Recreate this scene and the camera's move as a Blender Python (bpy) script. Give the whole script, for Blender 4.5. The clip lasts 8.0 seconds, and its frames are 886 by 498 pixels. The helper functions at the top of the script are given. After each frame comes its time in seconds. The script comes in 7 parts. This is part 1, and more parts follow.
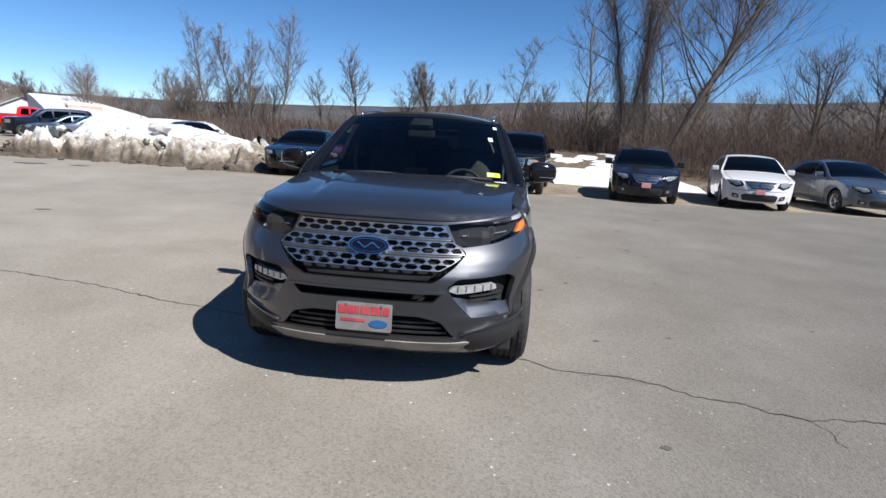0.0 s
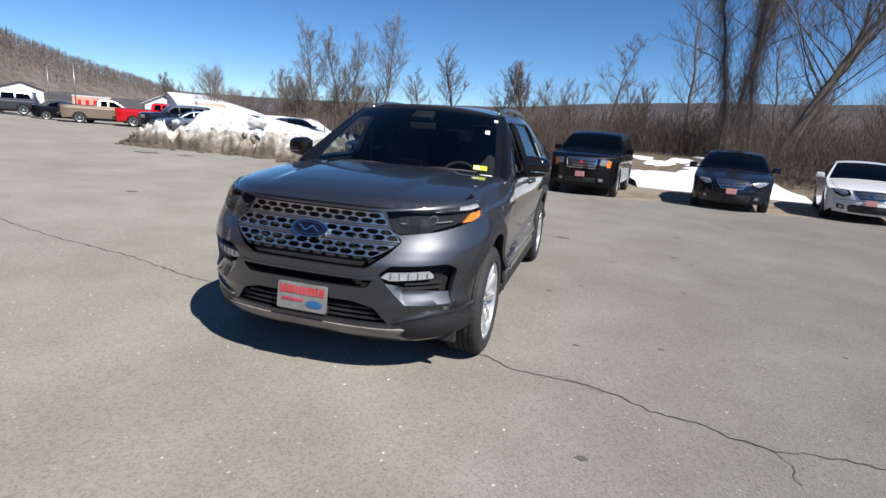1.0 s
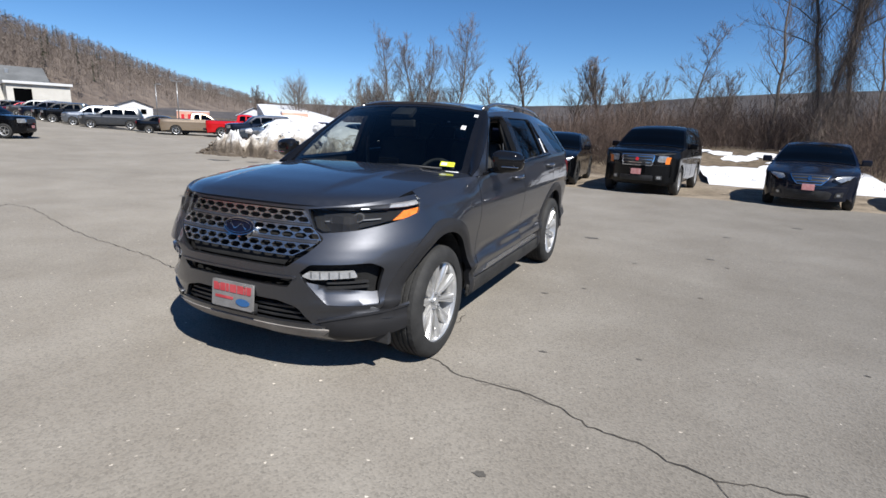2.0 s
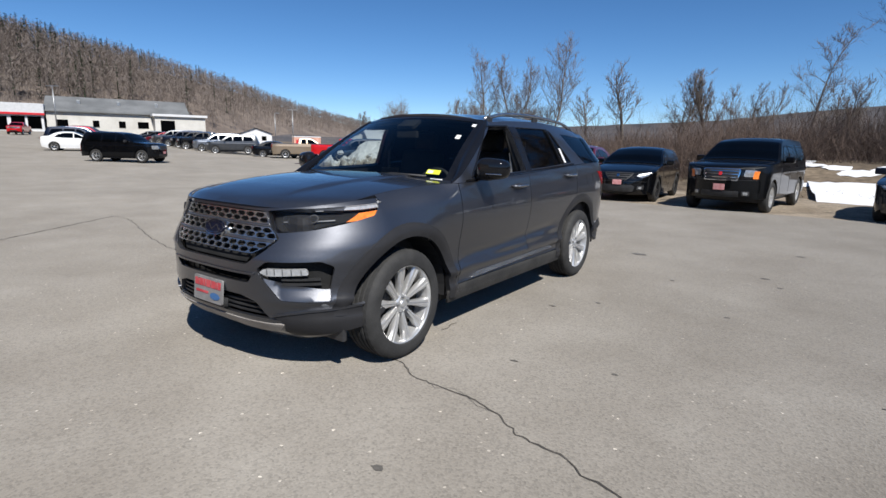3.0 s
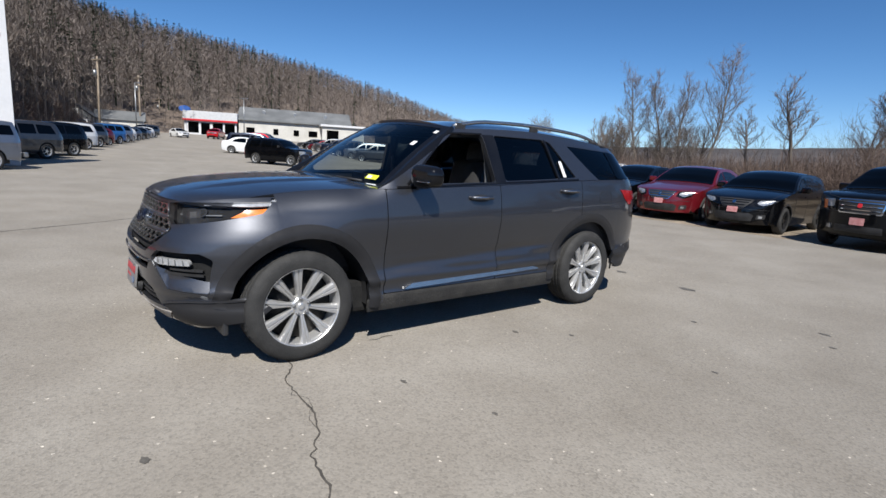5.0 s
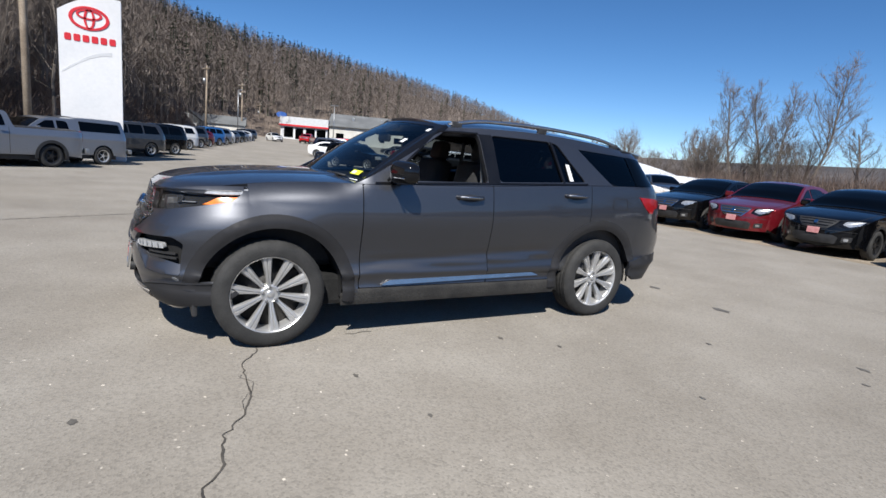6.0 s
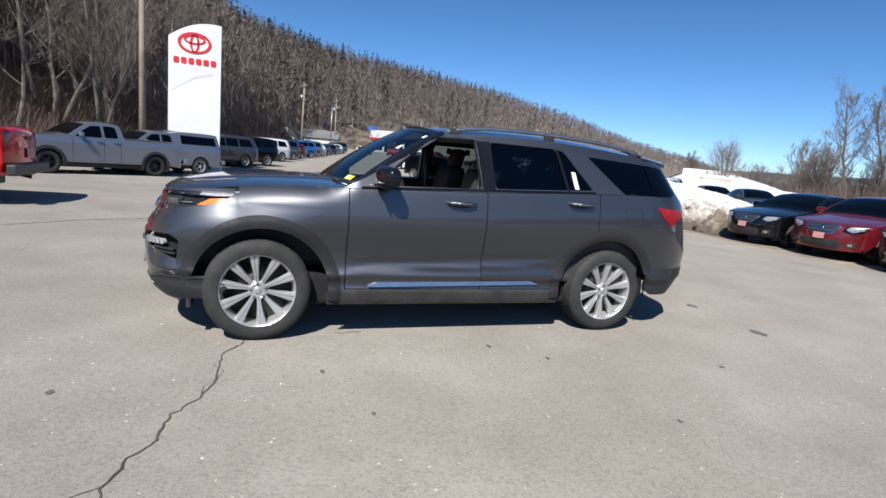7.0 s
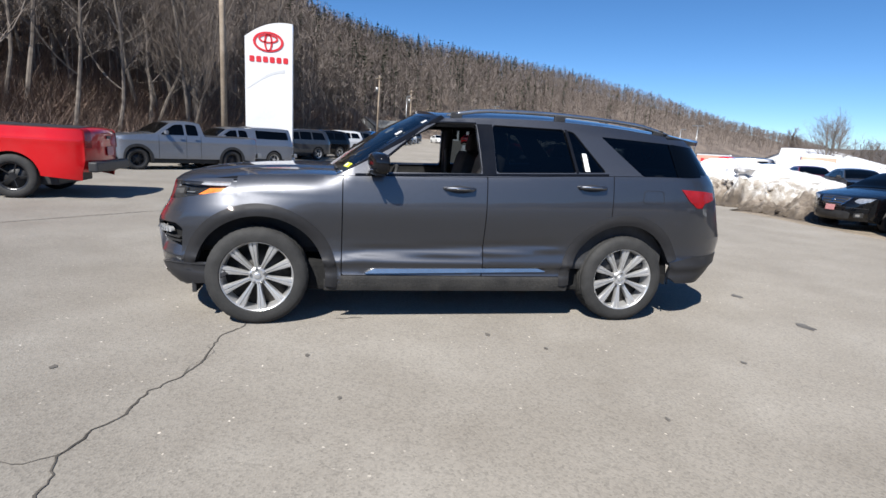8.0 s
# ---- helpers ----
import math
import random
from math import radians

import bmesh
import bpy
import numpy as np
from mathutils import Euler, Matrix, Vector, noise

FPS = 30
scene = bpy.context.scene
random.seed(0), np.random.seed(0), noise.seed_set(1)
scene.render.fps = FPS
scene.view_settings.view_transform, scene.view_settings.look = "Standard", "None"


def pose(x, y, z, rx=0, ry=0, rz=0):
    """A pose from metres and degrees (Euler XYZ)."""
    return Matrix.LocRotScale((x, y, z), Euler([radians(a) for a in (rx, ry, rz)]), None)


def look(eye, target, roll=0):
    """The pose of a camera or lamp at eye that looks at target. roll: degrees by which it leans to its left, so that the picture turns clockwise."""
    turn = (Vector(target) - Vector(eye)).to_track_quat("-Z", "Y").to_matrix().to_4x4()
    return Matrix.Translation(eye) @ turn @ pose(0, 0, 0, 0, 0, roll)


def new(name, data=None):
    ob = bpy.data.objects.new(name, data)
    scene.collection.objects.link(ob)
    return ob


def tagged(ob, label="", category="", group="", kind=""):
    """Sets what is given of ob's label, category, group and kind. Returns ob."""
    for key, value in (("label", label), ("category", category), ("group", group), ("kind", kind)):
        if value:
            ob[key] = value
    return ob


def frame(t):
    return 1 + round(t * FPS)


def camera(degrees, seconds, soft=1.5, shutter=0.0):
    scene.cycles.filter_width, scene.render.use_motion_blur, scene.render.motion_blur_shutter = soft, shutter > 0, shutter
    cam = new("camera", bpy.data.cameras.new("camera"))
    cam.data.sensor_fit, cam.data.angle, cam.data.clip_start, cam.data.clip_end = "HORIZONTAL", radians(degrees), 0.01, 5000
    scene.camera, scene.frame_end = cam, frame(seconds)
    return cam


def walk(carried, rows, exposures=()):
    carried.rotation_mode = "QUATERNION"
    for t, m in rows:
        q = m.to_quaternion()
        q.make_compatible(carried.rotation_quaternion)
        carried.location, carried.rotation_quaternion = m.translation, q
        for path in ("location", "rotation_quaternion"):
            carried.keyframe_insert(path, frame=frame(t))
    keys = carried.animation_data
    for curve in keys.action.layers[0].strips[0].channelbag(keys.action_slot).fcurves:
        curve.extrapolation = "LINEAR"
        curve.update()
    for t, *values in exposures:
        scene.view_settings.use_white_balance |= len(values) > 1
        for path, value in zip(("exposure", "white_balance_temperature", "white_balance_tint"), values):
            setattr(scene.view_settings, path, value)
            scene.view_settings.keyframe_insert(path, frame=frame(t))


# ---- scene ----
cam = camera(80.2, 8.0)
PATH = [
    (0, (0.669, -5.142, 1.526), (0.499, -3.194, 1.104), 3.3),
    (0.5, (1.126, -5.08, 1.513), (0.767, -3.164, 1.064), 3.4),
    (1, (1.565, -4.974, 1.517), (1.04, -3.097, 1.072), 4.2),
    (1.5, (1.937, -4.791, 1.523), (1.264, -2.964, 1.068), 4.6),
    (1.7, (2.073, -4.659, 1.525), (1.357, -2.847, 1.072), 3.4),
    (2.8, (3.064, -4.304, 1.445), (1.965, -2.688, 1.021), 1.5),
    (3, (3.146, -4.151, 1.442), (2.001, -2.558, 1.054), 1.1),
    (3.5, (3.448, -3.9, 1.414), (2.204, -2.381, 1.032), 1.2),
    (4, (3.722, -3.609, 1.451), (2.378, -2.177, 1.073), 2.0),
    (5.3, (4.309, -2.722, 1.431), (2.715, -1.567, 1.079), 3.6),
    (5.5, (4.417, -2.606, 1.443), (2.786, -1.503, 1.091), 3.8),
    (6, (4.534, -2.246, 1.401), (2.824, -1.267, 1.059), 4.9),
    (6.5, (4.71, -1.917, 1.398), (2.932, -1.07, 1.053), 5.0),
    (7, (4.881, -1.569, 1.414), (3.03, -0.883, 1.091), 5.1),
    (7.5, (4.97, -1.235, 1.405), (3.081, -0.686, 1.042), 4.7),
    (8, (4.992, -0.943, 1.432), (3.072, -0.539, 1.045), 3.4),
]
EXPOSURE = [(0, 0.27), (1.5, 0.17), (3.5, 0.07), (5.5, 0.12), (6.5, 0.27), (8, 0.38)]
walk(cam, [(t, look(eye, target, roll)) for t, eye, target, roll in PATH], EXPOSURE)

# ---- sun, sky ----
SUN_TO = Vector((0.76, -0.50, 1.0)).normalized()
world = bpy.data.worlds.new("sky")
scene.world = world
world.use_nodes = True
wn = world.node_tree
sky = wn.nodes.new("ShaderNodeTexSky")
sky.sky_type, sky.sun_disc = "NISHITA", False
sky.sun_elevation = math.asin(SUN_TO.z)
sky.sun_rotation = math.atan2(SUN_TO.x, SUN_TO.y)
sky.altitude, sky.air_density, sky.dust_density, sky.ozone_density = 1500, 0.75, 0.0, 4.0
deep = wn.nodes.new("ShaderNodeHueSaturation")
deep.inputs["Saturation"].default_value, deep.inputs["Value"].default_value = 1.18, 1.32
wn.links.new(sky.outputs[0], deep.inputs["Color"])
wn.links.new(deep.outputs[0], wn.nodes["Background"].inputs[0])
wn.nodes["Background"].inputs[1].default_value = 0.085
sun = new("sun", bpy.data.lights.new("sun", "SUN"))
sun.data.energy, sun.data.angle, sun.data.color = 5.6, radians(0.53), (1.0, 0.97, 0.92)
sun.matrix_world = look((30, -20, 40), Vector((30, -20, 40)) - SUN_TO)


# ---- materials ----
def shader(name):
    m = bpy.data.materials.new(name)
    m.use_nodes = True
    return m, m.node_tree, m.node_tree.nodes["Principled BSDF"]


def add(nt, kind, **values):
    n = nt.nodes.new(kind)
    for k, v in values.items():
        n.inputs[k.replace("_", " ")].default_value = v
    return n


def ramp(nt, source, stops):
    n = nt.nodes.new("ShaderNodeValToRGB")
    n.color_ramp.elements[0].position, n.color_ramp.elements[0].color = stops[0][0], (*stops[0][1], 1)
    n.color_ramp.elements[1].position, n.color_ramp.elements[1].color = stops[-1][0], (*stops[-1][1], 1)
    for p, c in stops[1:-1]:
        n.color_ramp.elements.new(p).color = (*c, 1)
    nt.links.new(source, n.inputs[0])
    return n


def blend(nt, mode, a, b, factor=1.0):
    n = nt.nodes.new("ShaderNodeMix")
    n.data_type, n.blend_type = "RGBA", mode
    for socket, value in ((n.inputs[0], factor), (n.inputs[6], a), (n.inputs[7], b)):
        if hasattr(value, "links"):
            nt.links.new(value, socket)
        elif isinstance(value, tuple):
            socket.default_value = (*value, 1)
        else:
            socket.default_value = value
    return n.outputs[2]


def coords(nt, source="Object"):
    return nt.nodes.new("ShaderNodeTexCoord").outputs[source]


def noise_of(nt, at, scale, detail=4.0, rough=0.55):
    n = add(nt, "ShaderNodeTexNoise", Scale=scale, Detail=detail, Roughness=rough)
    nt.links.new(at, n.inputs["Vector"])
    return n.outputs["Fac"]


def surface(name, a, b, scale=6.0, rough=0.7, metal=0.0, grain=0.0, grain_scale=200.0, low=0.35, high=0.65, fine=0.25, source="Object", rough_to=None):
    """A plain surface between two colours, mixed by two noises, with a fine bump."""
    m, nt, bsdf = shader(name)
    at = coords(nt, source)
    big = ramp(nt, noise_of(nt, at, scale), [(low, a), (high, b)]).outputs[0]
    small = ramp(nt, noise_of(nt, at, scale * 14), [(0.25, (1 - fine,) * 3), (0.75, (1 + fine,) * 3)]).outputs[0]
    nt.links.new(blend(nt, "MULTIPLY", big, small), bsdf.inputs["Base Color"])
    bsdf.inputs["Roughness"].default_value, bsdf.inputs["Metallic"].default_value = rough, metal
    if rough_to is not None:
        r = ramp(nt, noise_of(nt, at, scale * 3), [(0.3, (rough,) * 3), (0.7, (rough_to,) * 3)])
        nt.links.new(r.outputs[0], bsdf.inputs["Roughness"])
    if grain:
        bump = add(nt, "ShaderNodeBump", Strength=grain, Distance=0.01)
        nt.links.new(noise_of(nt, at, grain_scale), bump.inputs["Height"])
        nt.links.new(bump.outputs[0], bsdf.inputs["Normal"])
    return m


def paint(name, color, flake=0.25, metal=0.55, rough=0.32, dust=0.06, coat=1.0):
    """Car paint: a flake base under a clear coat, with a film of road dust towards the sills."""
    m, nt, bsdf = shader(name)
    at = coords(nt)
    speck = ramp(nt, noise_of(nt, at, 900, 1), [(0.3, tuple(c * (1 - flake) for c in color)), (0.7, tuple(min(1, c * (1 + flake)) for c in color))]).outputs[0]
    film = noise_of(nt, at, 3.5, 6)
    soil = ramp(nt, film, [(0.45, (0, 0, 0)), (0.85, (1, 1, 1))]).outputs[0]
    mixed = nt.nodes.new("ShaderNodeMath")
    mixed.operation = "MULTIPLY"
    mixed.inputs[1].default_value = dust * 3
    nt.links.new(soil, mixed.inputs[0])
    nt.links.new(blend(nt, "MIX", speck, (0.30, 0.27, 0.23), mixed.outputs[0]), bsdf.inputs["Base Color"])
    bsdf.inputs["Metallic"].default_value = metal
    bsdf.inputs["Roughness"].default_value = rough
    bsdf.inputs["Coat Weight"].default_value = coat
    bsdf.inputs["Specular IOR Level"].default_value = 0.5 if metal > 0.2 else 0.1
    bsdf.inputs["Coat Roughness"].default_value = 0.03
    return m


def clear(name, tint=(1, 1, 1), through_share=1.0, rough=0.0, ior=1.5):
    """Thin glass: what lies behind shows through by the tint, with a mirror film by Fresnel."""
    m, nt, bsdf = shader(name)
    nt.nodes.remove(bsdf)
    t = nt.nodes.new("ShaderNodeBsdfTransparent")
    t.inputs[0].default_value = (*tint, 1)
    g = nt.nodes.new("ShaderNodeBsdfGlossy")
    g.inputs["Roughness"].default_value = rough
    f = nt.nodes.new("ShaderNodeFresnel")
    f.inputs[0].default_value = ior
    mix = nt.nodes.new("ShaderNodeMixShader")
    nt.links.new(f.outputs[0], mix.inputs[0])
    nt.links.new(t.outputs[0], mix.inputs[1])
    nt.links.new(g.outputs[0], mix.inputs[2])
    nt.links.new(mix.outputs[0], nt.nodes["Material Output"].inputs[0])
    return m


def asphalt():
    m, nt, bsdf = shader("worn_asphalt")
    at = coords(nt)
    large = ramp(nt, noise_of(nt, at, 0.22, 6, 0.6), [(0.3, (0.190, 0.173, 0.148)), (0.55, (0.222, 0.203, 0.175)), (0.75, (0.255, 0.234, 0.203))]).outputs[0]
    patch = ramp(nt, noise_of(nt, at, 0.9, 8, 0.62), [(0.32, (0.90, 0.885, 0.87)), (0.68, (1.08, 1.085, 1.09))]).outputs[0]
    v = add(nt, "ShaderNodeTexVoronoi", Scale=85.0)
    nt.links.new(at, v.inputs["Vector"])
    stones = ramp(nt, v.outputs["Color"], [(0.05, (0.74,) * 3), (0.45, (0.98,) * 3), (0.945, (1.10,) * 3), (1.0, (3.2,) * 3)]).outputs[0]
    specks = ramp(nt, noise_of(nt, at, 38, 3, 0.7), [(0.30, (0.76,) * 3), (0.40, (1.0,) * 3), (1.0, (1.08,) * 3)]).outputs[0]
    c = blend(nt, "MULTIPLY", blend(nt, "MULTIPLY", large, patch), blend(nt, "MULTIPLY", stones, specks))
    nt.links.new(c, bsdf.inputs["Base Color"])
    bsdf.inputs["Roughness"].default_value = 0.86
    bsdf.inputs["Diffuse Roughness"].default_value = 1.0
    bump = add(nt, "ShaderNodeBump", Strength=0.5, Distance=0.006)
    nt.links.new(v.outputs["Distance"], bump.inputs["Height"])
    nt.links.new(bump.outputs[0], bsdf.inputs["Normal"])
    return m


def snow_mat():
    m, nt, bsdf = shader("dirty_snow")
    at = coords(nt)
    sep = nt.nodes.new("ShaderNodeSeparateXYZ")
    nt.links.new(at, sep.inputs[0])
    grit = noise_of(nt, at, 1.1, 12, 0.72)
    up = nt.nodes.new("ShaderNodeMath")
    up.operation = "MULTIPLY_ADD"
    up.inputs[1].default_value, up.inputs[2].default_value = 0.36, -0.235
    nt.links.new(sep.outputs[2], up.inputs[0])
    total = nt.nodes.new("ShaderNodeMath")
    nt.links.new(up.outputs[0], total.inputs[0])
    nt.links.new(grit, total.inputs[1])
    c = ramp(nt, total.outputs[0], [(0.32, (0.13, 0.102, 0.075)), (0.44, (0.29, 0.24, 0.19)), (0.53, (0.50, 0.45, 0.385)), (0.60, (0.84, 0.83, 0.82))]).outputs[0]
    nt.links.new(c, bsdf.inputs["Base Color"])
    bsdf.inputs["Roughness"].default_value = 0.75
    bump = add(nt, "ShaderNodeBump", Strength=1.0, Distance=0.10)
    nt.links.new(noise_of(nt, at, 7, 10, 0.75), bump.inputs["Height"])
    nt.links.new(bump.outputs[0], bsdf.inputs["Normal"])
    return m


def bark(name, a, b, random=0.35):
    m, nt, bsdf = shader(name)
    at = coords(nt)
    base = ramp(nt, noise_of(nt, at, 2.5, 6), [(0.3, a), (0.7, b)]).outputs[0]
    info = nt.nodes.new("ShaderNodeNewGeometry")
    tone = ramp(nt, info.outputs["Random Per Island"], [(0.0, (1 - random,) * 3), (1.0, (1 + random,) * 3)]).outputs[0]
    nt.links.new(blend(nt, "MULTIPLY", base, tone), bsdf.inputs["Base Color"])
    bsdf.inputs["Roughness"].default_value = 0.9
    return m


ASPHALT = asphalt()
GRAVEL = surface("gravel_shoulder", (0.20, 0.16, 0.115), (0.32, 0.265, 0.20), 1.2, 0.92, grain=0.8, grain_scale=60, fine=0.45)
SOIL = surface("winter_soil", (0.105, 0.080, 0.055), (0.20, 0.155, 0.105), 0.35, 0.95, grain=0.8, grain_scale=30, fine=0.45)
CRACK = surface("crack", (0.05, 0.045, 0.039), (0.10, 0.089, 0.075), 5, 0.95)
STAIN = surface("oil_stain", (0.10, 0.092, 0.08), (0.155, 0.142, 0.123), 8, 0.7)
SNOW = snow_mat()
WHITE_SNOW = surface("clean_snow", (0.72, 0.73, 0.75), (0.86, 0.86, 0.87), 1.5, 0.7, grain=0.5, grain_scale=12, fine=0.05)
TRUNK = bark("grey_bark", (0.105, 0.088, 0.074), (0.20, 0.172, 0.146))
TWIG = bark("twigs", (0.130, 0.106, 0.090), (0.225, 0.185, 0.155))
BRUSH = bark("brush_stems", (0.068, 0.047, 0.038), (0.140, 0.099, 0.078), 0.5)
WOODS = bark("far_woods", (0.165, 0.135, 0.115), (0.25, 0.21, 0.182), 0.22)
PINE = bark("pine_needles", (0.015, 0.032, 0.014), (0.035, 0.062, 0.026), 0.4)
UNDER = bark("undergrowth_stems", (0.125, 0.086, 0.066), (0.23, 0.163, 0.128), 0.45)
LITTER = surface("leaf_litter", (0.145, 0.112, 0.090), (0.215, 0.172, 0.138), 0.06, 0.95, fine=0.5)
FAR_HILL = surface("far_ridge", (0.060, 0.058, 0.062), (0.105, 0.092, 0.088), 0.02, 1.0, fine=0.4)
RUBBER = surface("tyre_rubber", (0.023, 0.0228, 0.0222), (0.037, 0.0362, 0.0348), 9, 0.78, grain=0.3, grain_scale=90)
ALLOY = surface("silver_alloy", (0.62, 0.615, 0.605), (0.73, 0.725, 0.71), 5, 0.30, 0.68, fine=0.05, rough_to=0.36)
DARK_ALLOY = surface("black_alloy", (0.03, 0.03, 0.032), (0.05, 0.05, 0.052), 5, 0.3, 0.6, fine=0.05)
BLACK = surface("black_plastic", (0.022, 0.022, 0.023), (0.036, 0.036, 0.037), 6, 0.5, grain=0.15, grain_scale=300)
MATTE = surface("matte_black", (0.018, 0.018, 0.018), (0.028, 0.028, 0.028), 6, 0.95)
MATTE.node_tree.nodes["Principled BSDF"].inputs["Specular IOR Level"].default_value = 0.1
GLOSS_BLACK = surface("gloss_black", (0.006, 0.006, 0.007), (0.010, 0.010, 0.011), 4, 0.08, fine=0.1)
CHROME = surface("chrome_trim", (0.70, 0.71, 0.73), (0.80, 0.81, 0.82), 3, 0.10, 1.0, fine=0.03)
DARK_GLASS = surface("privacy_glass", (0.0008, 0.001, 0.0012), (0.0012, 0.0014, 0.0016), 2, 0.02, fine=0.05)
DARK_GLASS.node_tree.nodes["Principled BSDF"].inputs["Specular IOR Level"].default_value = 0.28
LAMP = surface("headlamp", (0.30, 0.31, 0.32), (0.52, 0.53, 0.54), 14, 0.12, 0.5, fine=0.15)
RED_LAMP = surface("tail_lamp", (0.24, 0.008, 0.012), (0.34, 0.013, 0.016), 10, 0.12, fine=0.1)
AMBER = surface("amber_reflector", (0.80, 0.19, 0.03), (0.92, 0.27, 0.05), 30, 0.2, fine=0.12)
PLATE_PINK = surface("faded_plate", (0.50, 0.20, 0.20), (0.62, 0.32, 0.31), 12, 0.5, fine=0.15)
PLATE_RED = surface("dealer_plate_red", (0.46, 0.05, 0.06), (0.56, 0.09, 0.10), 12, 0.5, fine=0.1)
WHITE_PAINT = surface("white_panel", (0.66, 0.67, 0.68), (0.73, 0.73, 0.73), 0.6, 0.45, fine=0.04)
GREY_ROOF = surface("grey_roofing", (0.13, 0.135, 0.135), (0.19, 0.195, 0.195), 0.3, 0.7, fine=0.15)
RED_BAND = surface("red_band", (0.55, 0.02, 0.03), (0.62, 0.03, 0.04), 1, 0.4, fine=0.05)
WOODPOLE = surface("weathered_pole", (0.24, 0.19, 0.14), (0.36, 0.295, 0.225), 1.5, 0.9, fine=0.3)
STEEL = surface("galvanised_steel", (0.33, 0.34, 0.35), (0.45, 0.46, 0.46), 3, 0.4, 0.8, fine=0.1)


# ---- mesh helpers ----
from mathutils import geometry


def part(name, data, material, parent=None, label="", at=None):
    """One mesh object from a bmesh or mesh, under a thing or a part."""
    if isinstance(data, bmesh.types.BMesh):
        me = bpy.data.meshes.new(name)
        data.to_mesh(me)
        data.free()
    else:
        me = data
    if len(me.materials) == 0:
        me.materials.append(material)
    ob = new(name, me)
    if me.materials[0] is not material:
        ob.material_slots[0].link = "OBJECT"
        ob.material_slots[0].material = material
    if parent is not None:
        ob.parent = parent
    if at is not None:
        ob.matrix_basis = at
    if label:
        ob["label"] = label
    return ob


def thing(name, label, category, m=None, group="", kind=""):
    ob = new(name)
    ob.empty_display_size = 0.3
    if m is not None:
        ob.matrix_basis = m
    return tagged(ob, label, category, group, kind)


def mesh_of(name, verts, faces, smooth=False, normals=None):
    me = bpy.data.meshes.new(name)
    me.from_pydata([tuple(v) for v in verts], [], [tuple(f) for f in faces])
    if smooth:
        me.polygons.foreach_set("use_smooth", [True] * len(me.polygons))
    me.update()
    if normals is not None:
        me.normals_split_custom_set_from_vertices([tuple(n) for n in normals])
    return me


def curve(xs, ys):
    """A smooth line through the points, for numpy arrays."""
    xs, ys = np.array(xs, float), np.array(ys, float)
    d = np.diff(ys) / np.diff(xs)
    m = np.zeros(len(xs))
    m[0], m[-1] = d[0], d[-1]
    for i in range(1, len(xs) - 1):
        m[i] = 0 if d[i - 1] * d[i] <= 0 else 2 * d[i - 1] * d[i] / (d[i - 1] + d[i])

    def at(v):
        v = np.clip(v, xs[0], xs[-1])
        i = np.clip(np.searchsorted(xs, v) - 1, 0, len(xs) - 2)
        h = xs[i + 1] - xs[i]
        t = (v - xs[i]) / h
        return (ys[i] * (1 + 2 * t) * (1 - t) ** 2 + m[i] * h * t * (1 - t) ** 2 + ys[i + 1] * t * t * (3 - 2 * t) + m[i + 1] * h * t * t * (t - 1))
    return at


def step_to(a, b, v):
    t = np.clip((v - a) / (b - a), 0, 1)
    return t * t * (3 - 2 * t)


def inside(poly, pts):
    """Which points lie in a polygon."""
    poly, pts = np.asarray(poly, float), np.asarray(pts, float)
    x, y = pts[:, 0], pts[:, 1]
    hit = np.zeros(len(pts), bool)
    for (x0, y0), (x1, y1) in zip(poly, np.roll(poly, -1, axis=0)):
        if y0 != y1:
            hit ^= ((y0 > y) != (y1 > y)) & (x < (x1 - x0) * (y - y0) / (y1 - y0) + x0)
    return hit


def resample(poly, step):
    out = []
    for a, b in zip(poly, poly[1:] + poly[:1]):
        a, b = np.array(a, float), np.array(b, float)
        n = max(1, int(np.ceil(np.linalg.norm((b - a) / step))))
        out += [a + (b - a) * i / n for i in range(n)]
    return np.array(out)


def rounded(poly, radius, steps=4):
    """The polygon with its corners rounded."""
    out = []
    n = len(poly)
    for i in range(n):
        p, a, b = (np.array(poly[j % n], float) for j in (i, i - 1, i + 1))
        u, v = a - p, b - p
        r = min(radius, np.linalg.norm(u) * 0.45, np.linalg.norm(v) * 0.45)
        s, e = p + u / np.linalg.norm(u) * r, p + v / np.linalg.norm(v) * r
        for k in range(steps + 1):
            t = k / steps
            out.append(tuple(s * (1 - t) ** 2 + p * 2 * t * (1 - t) + e * t * t))
    return out


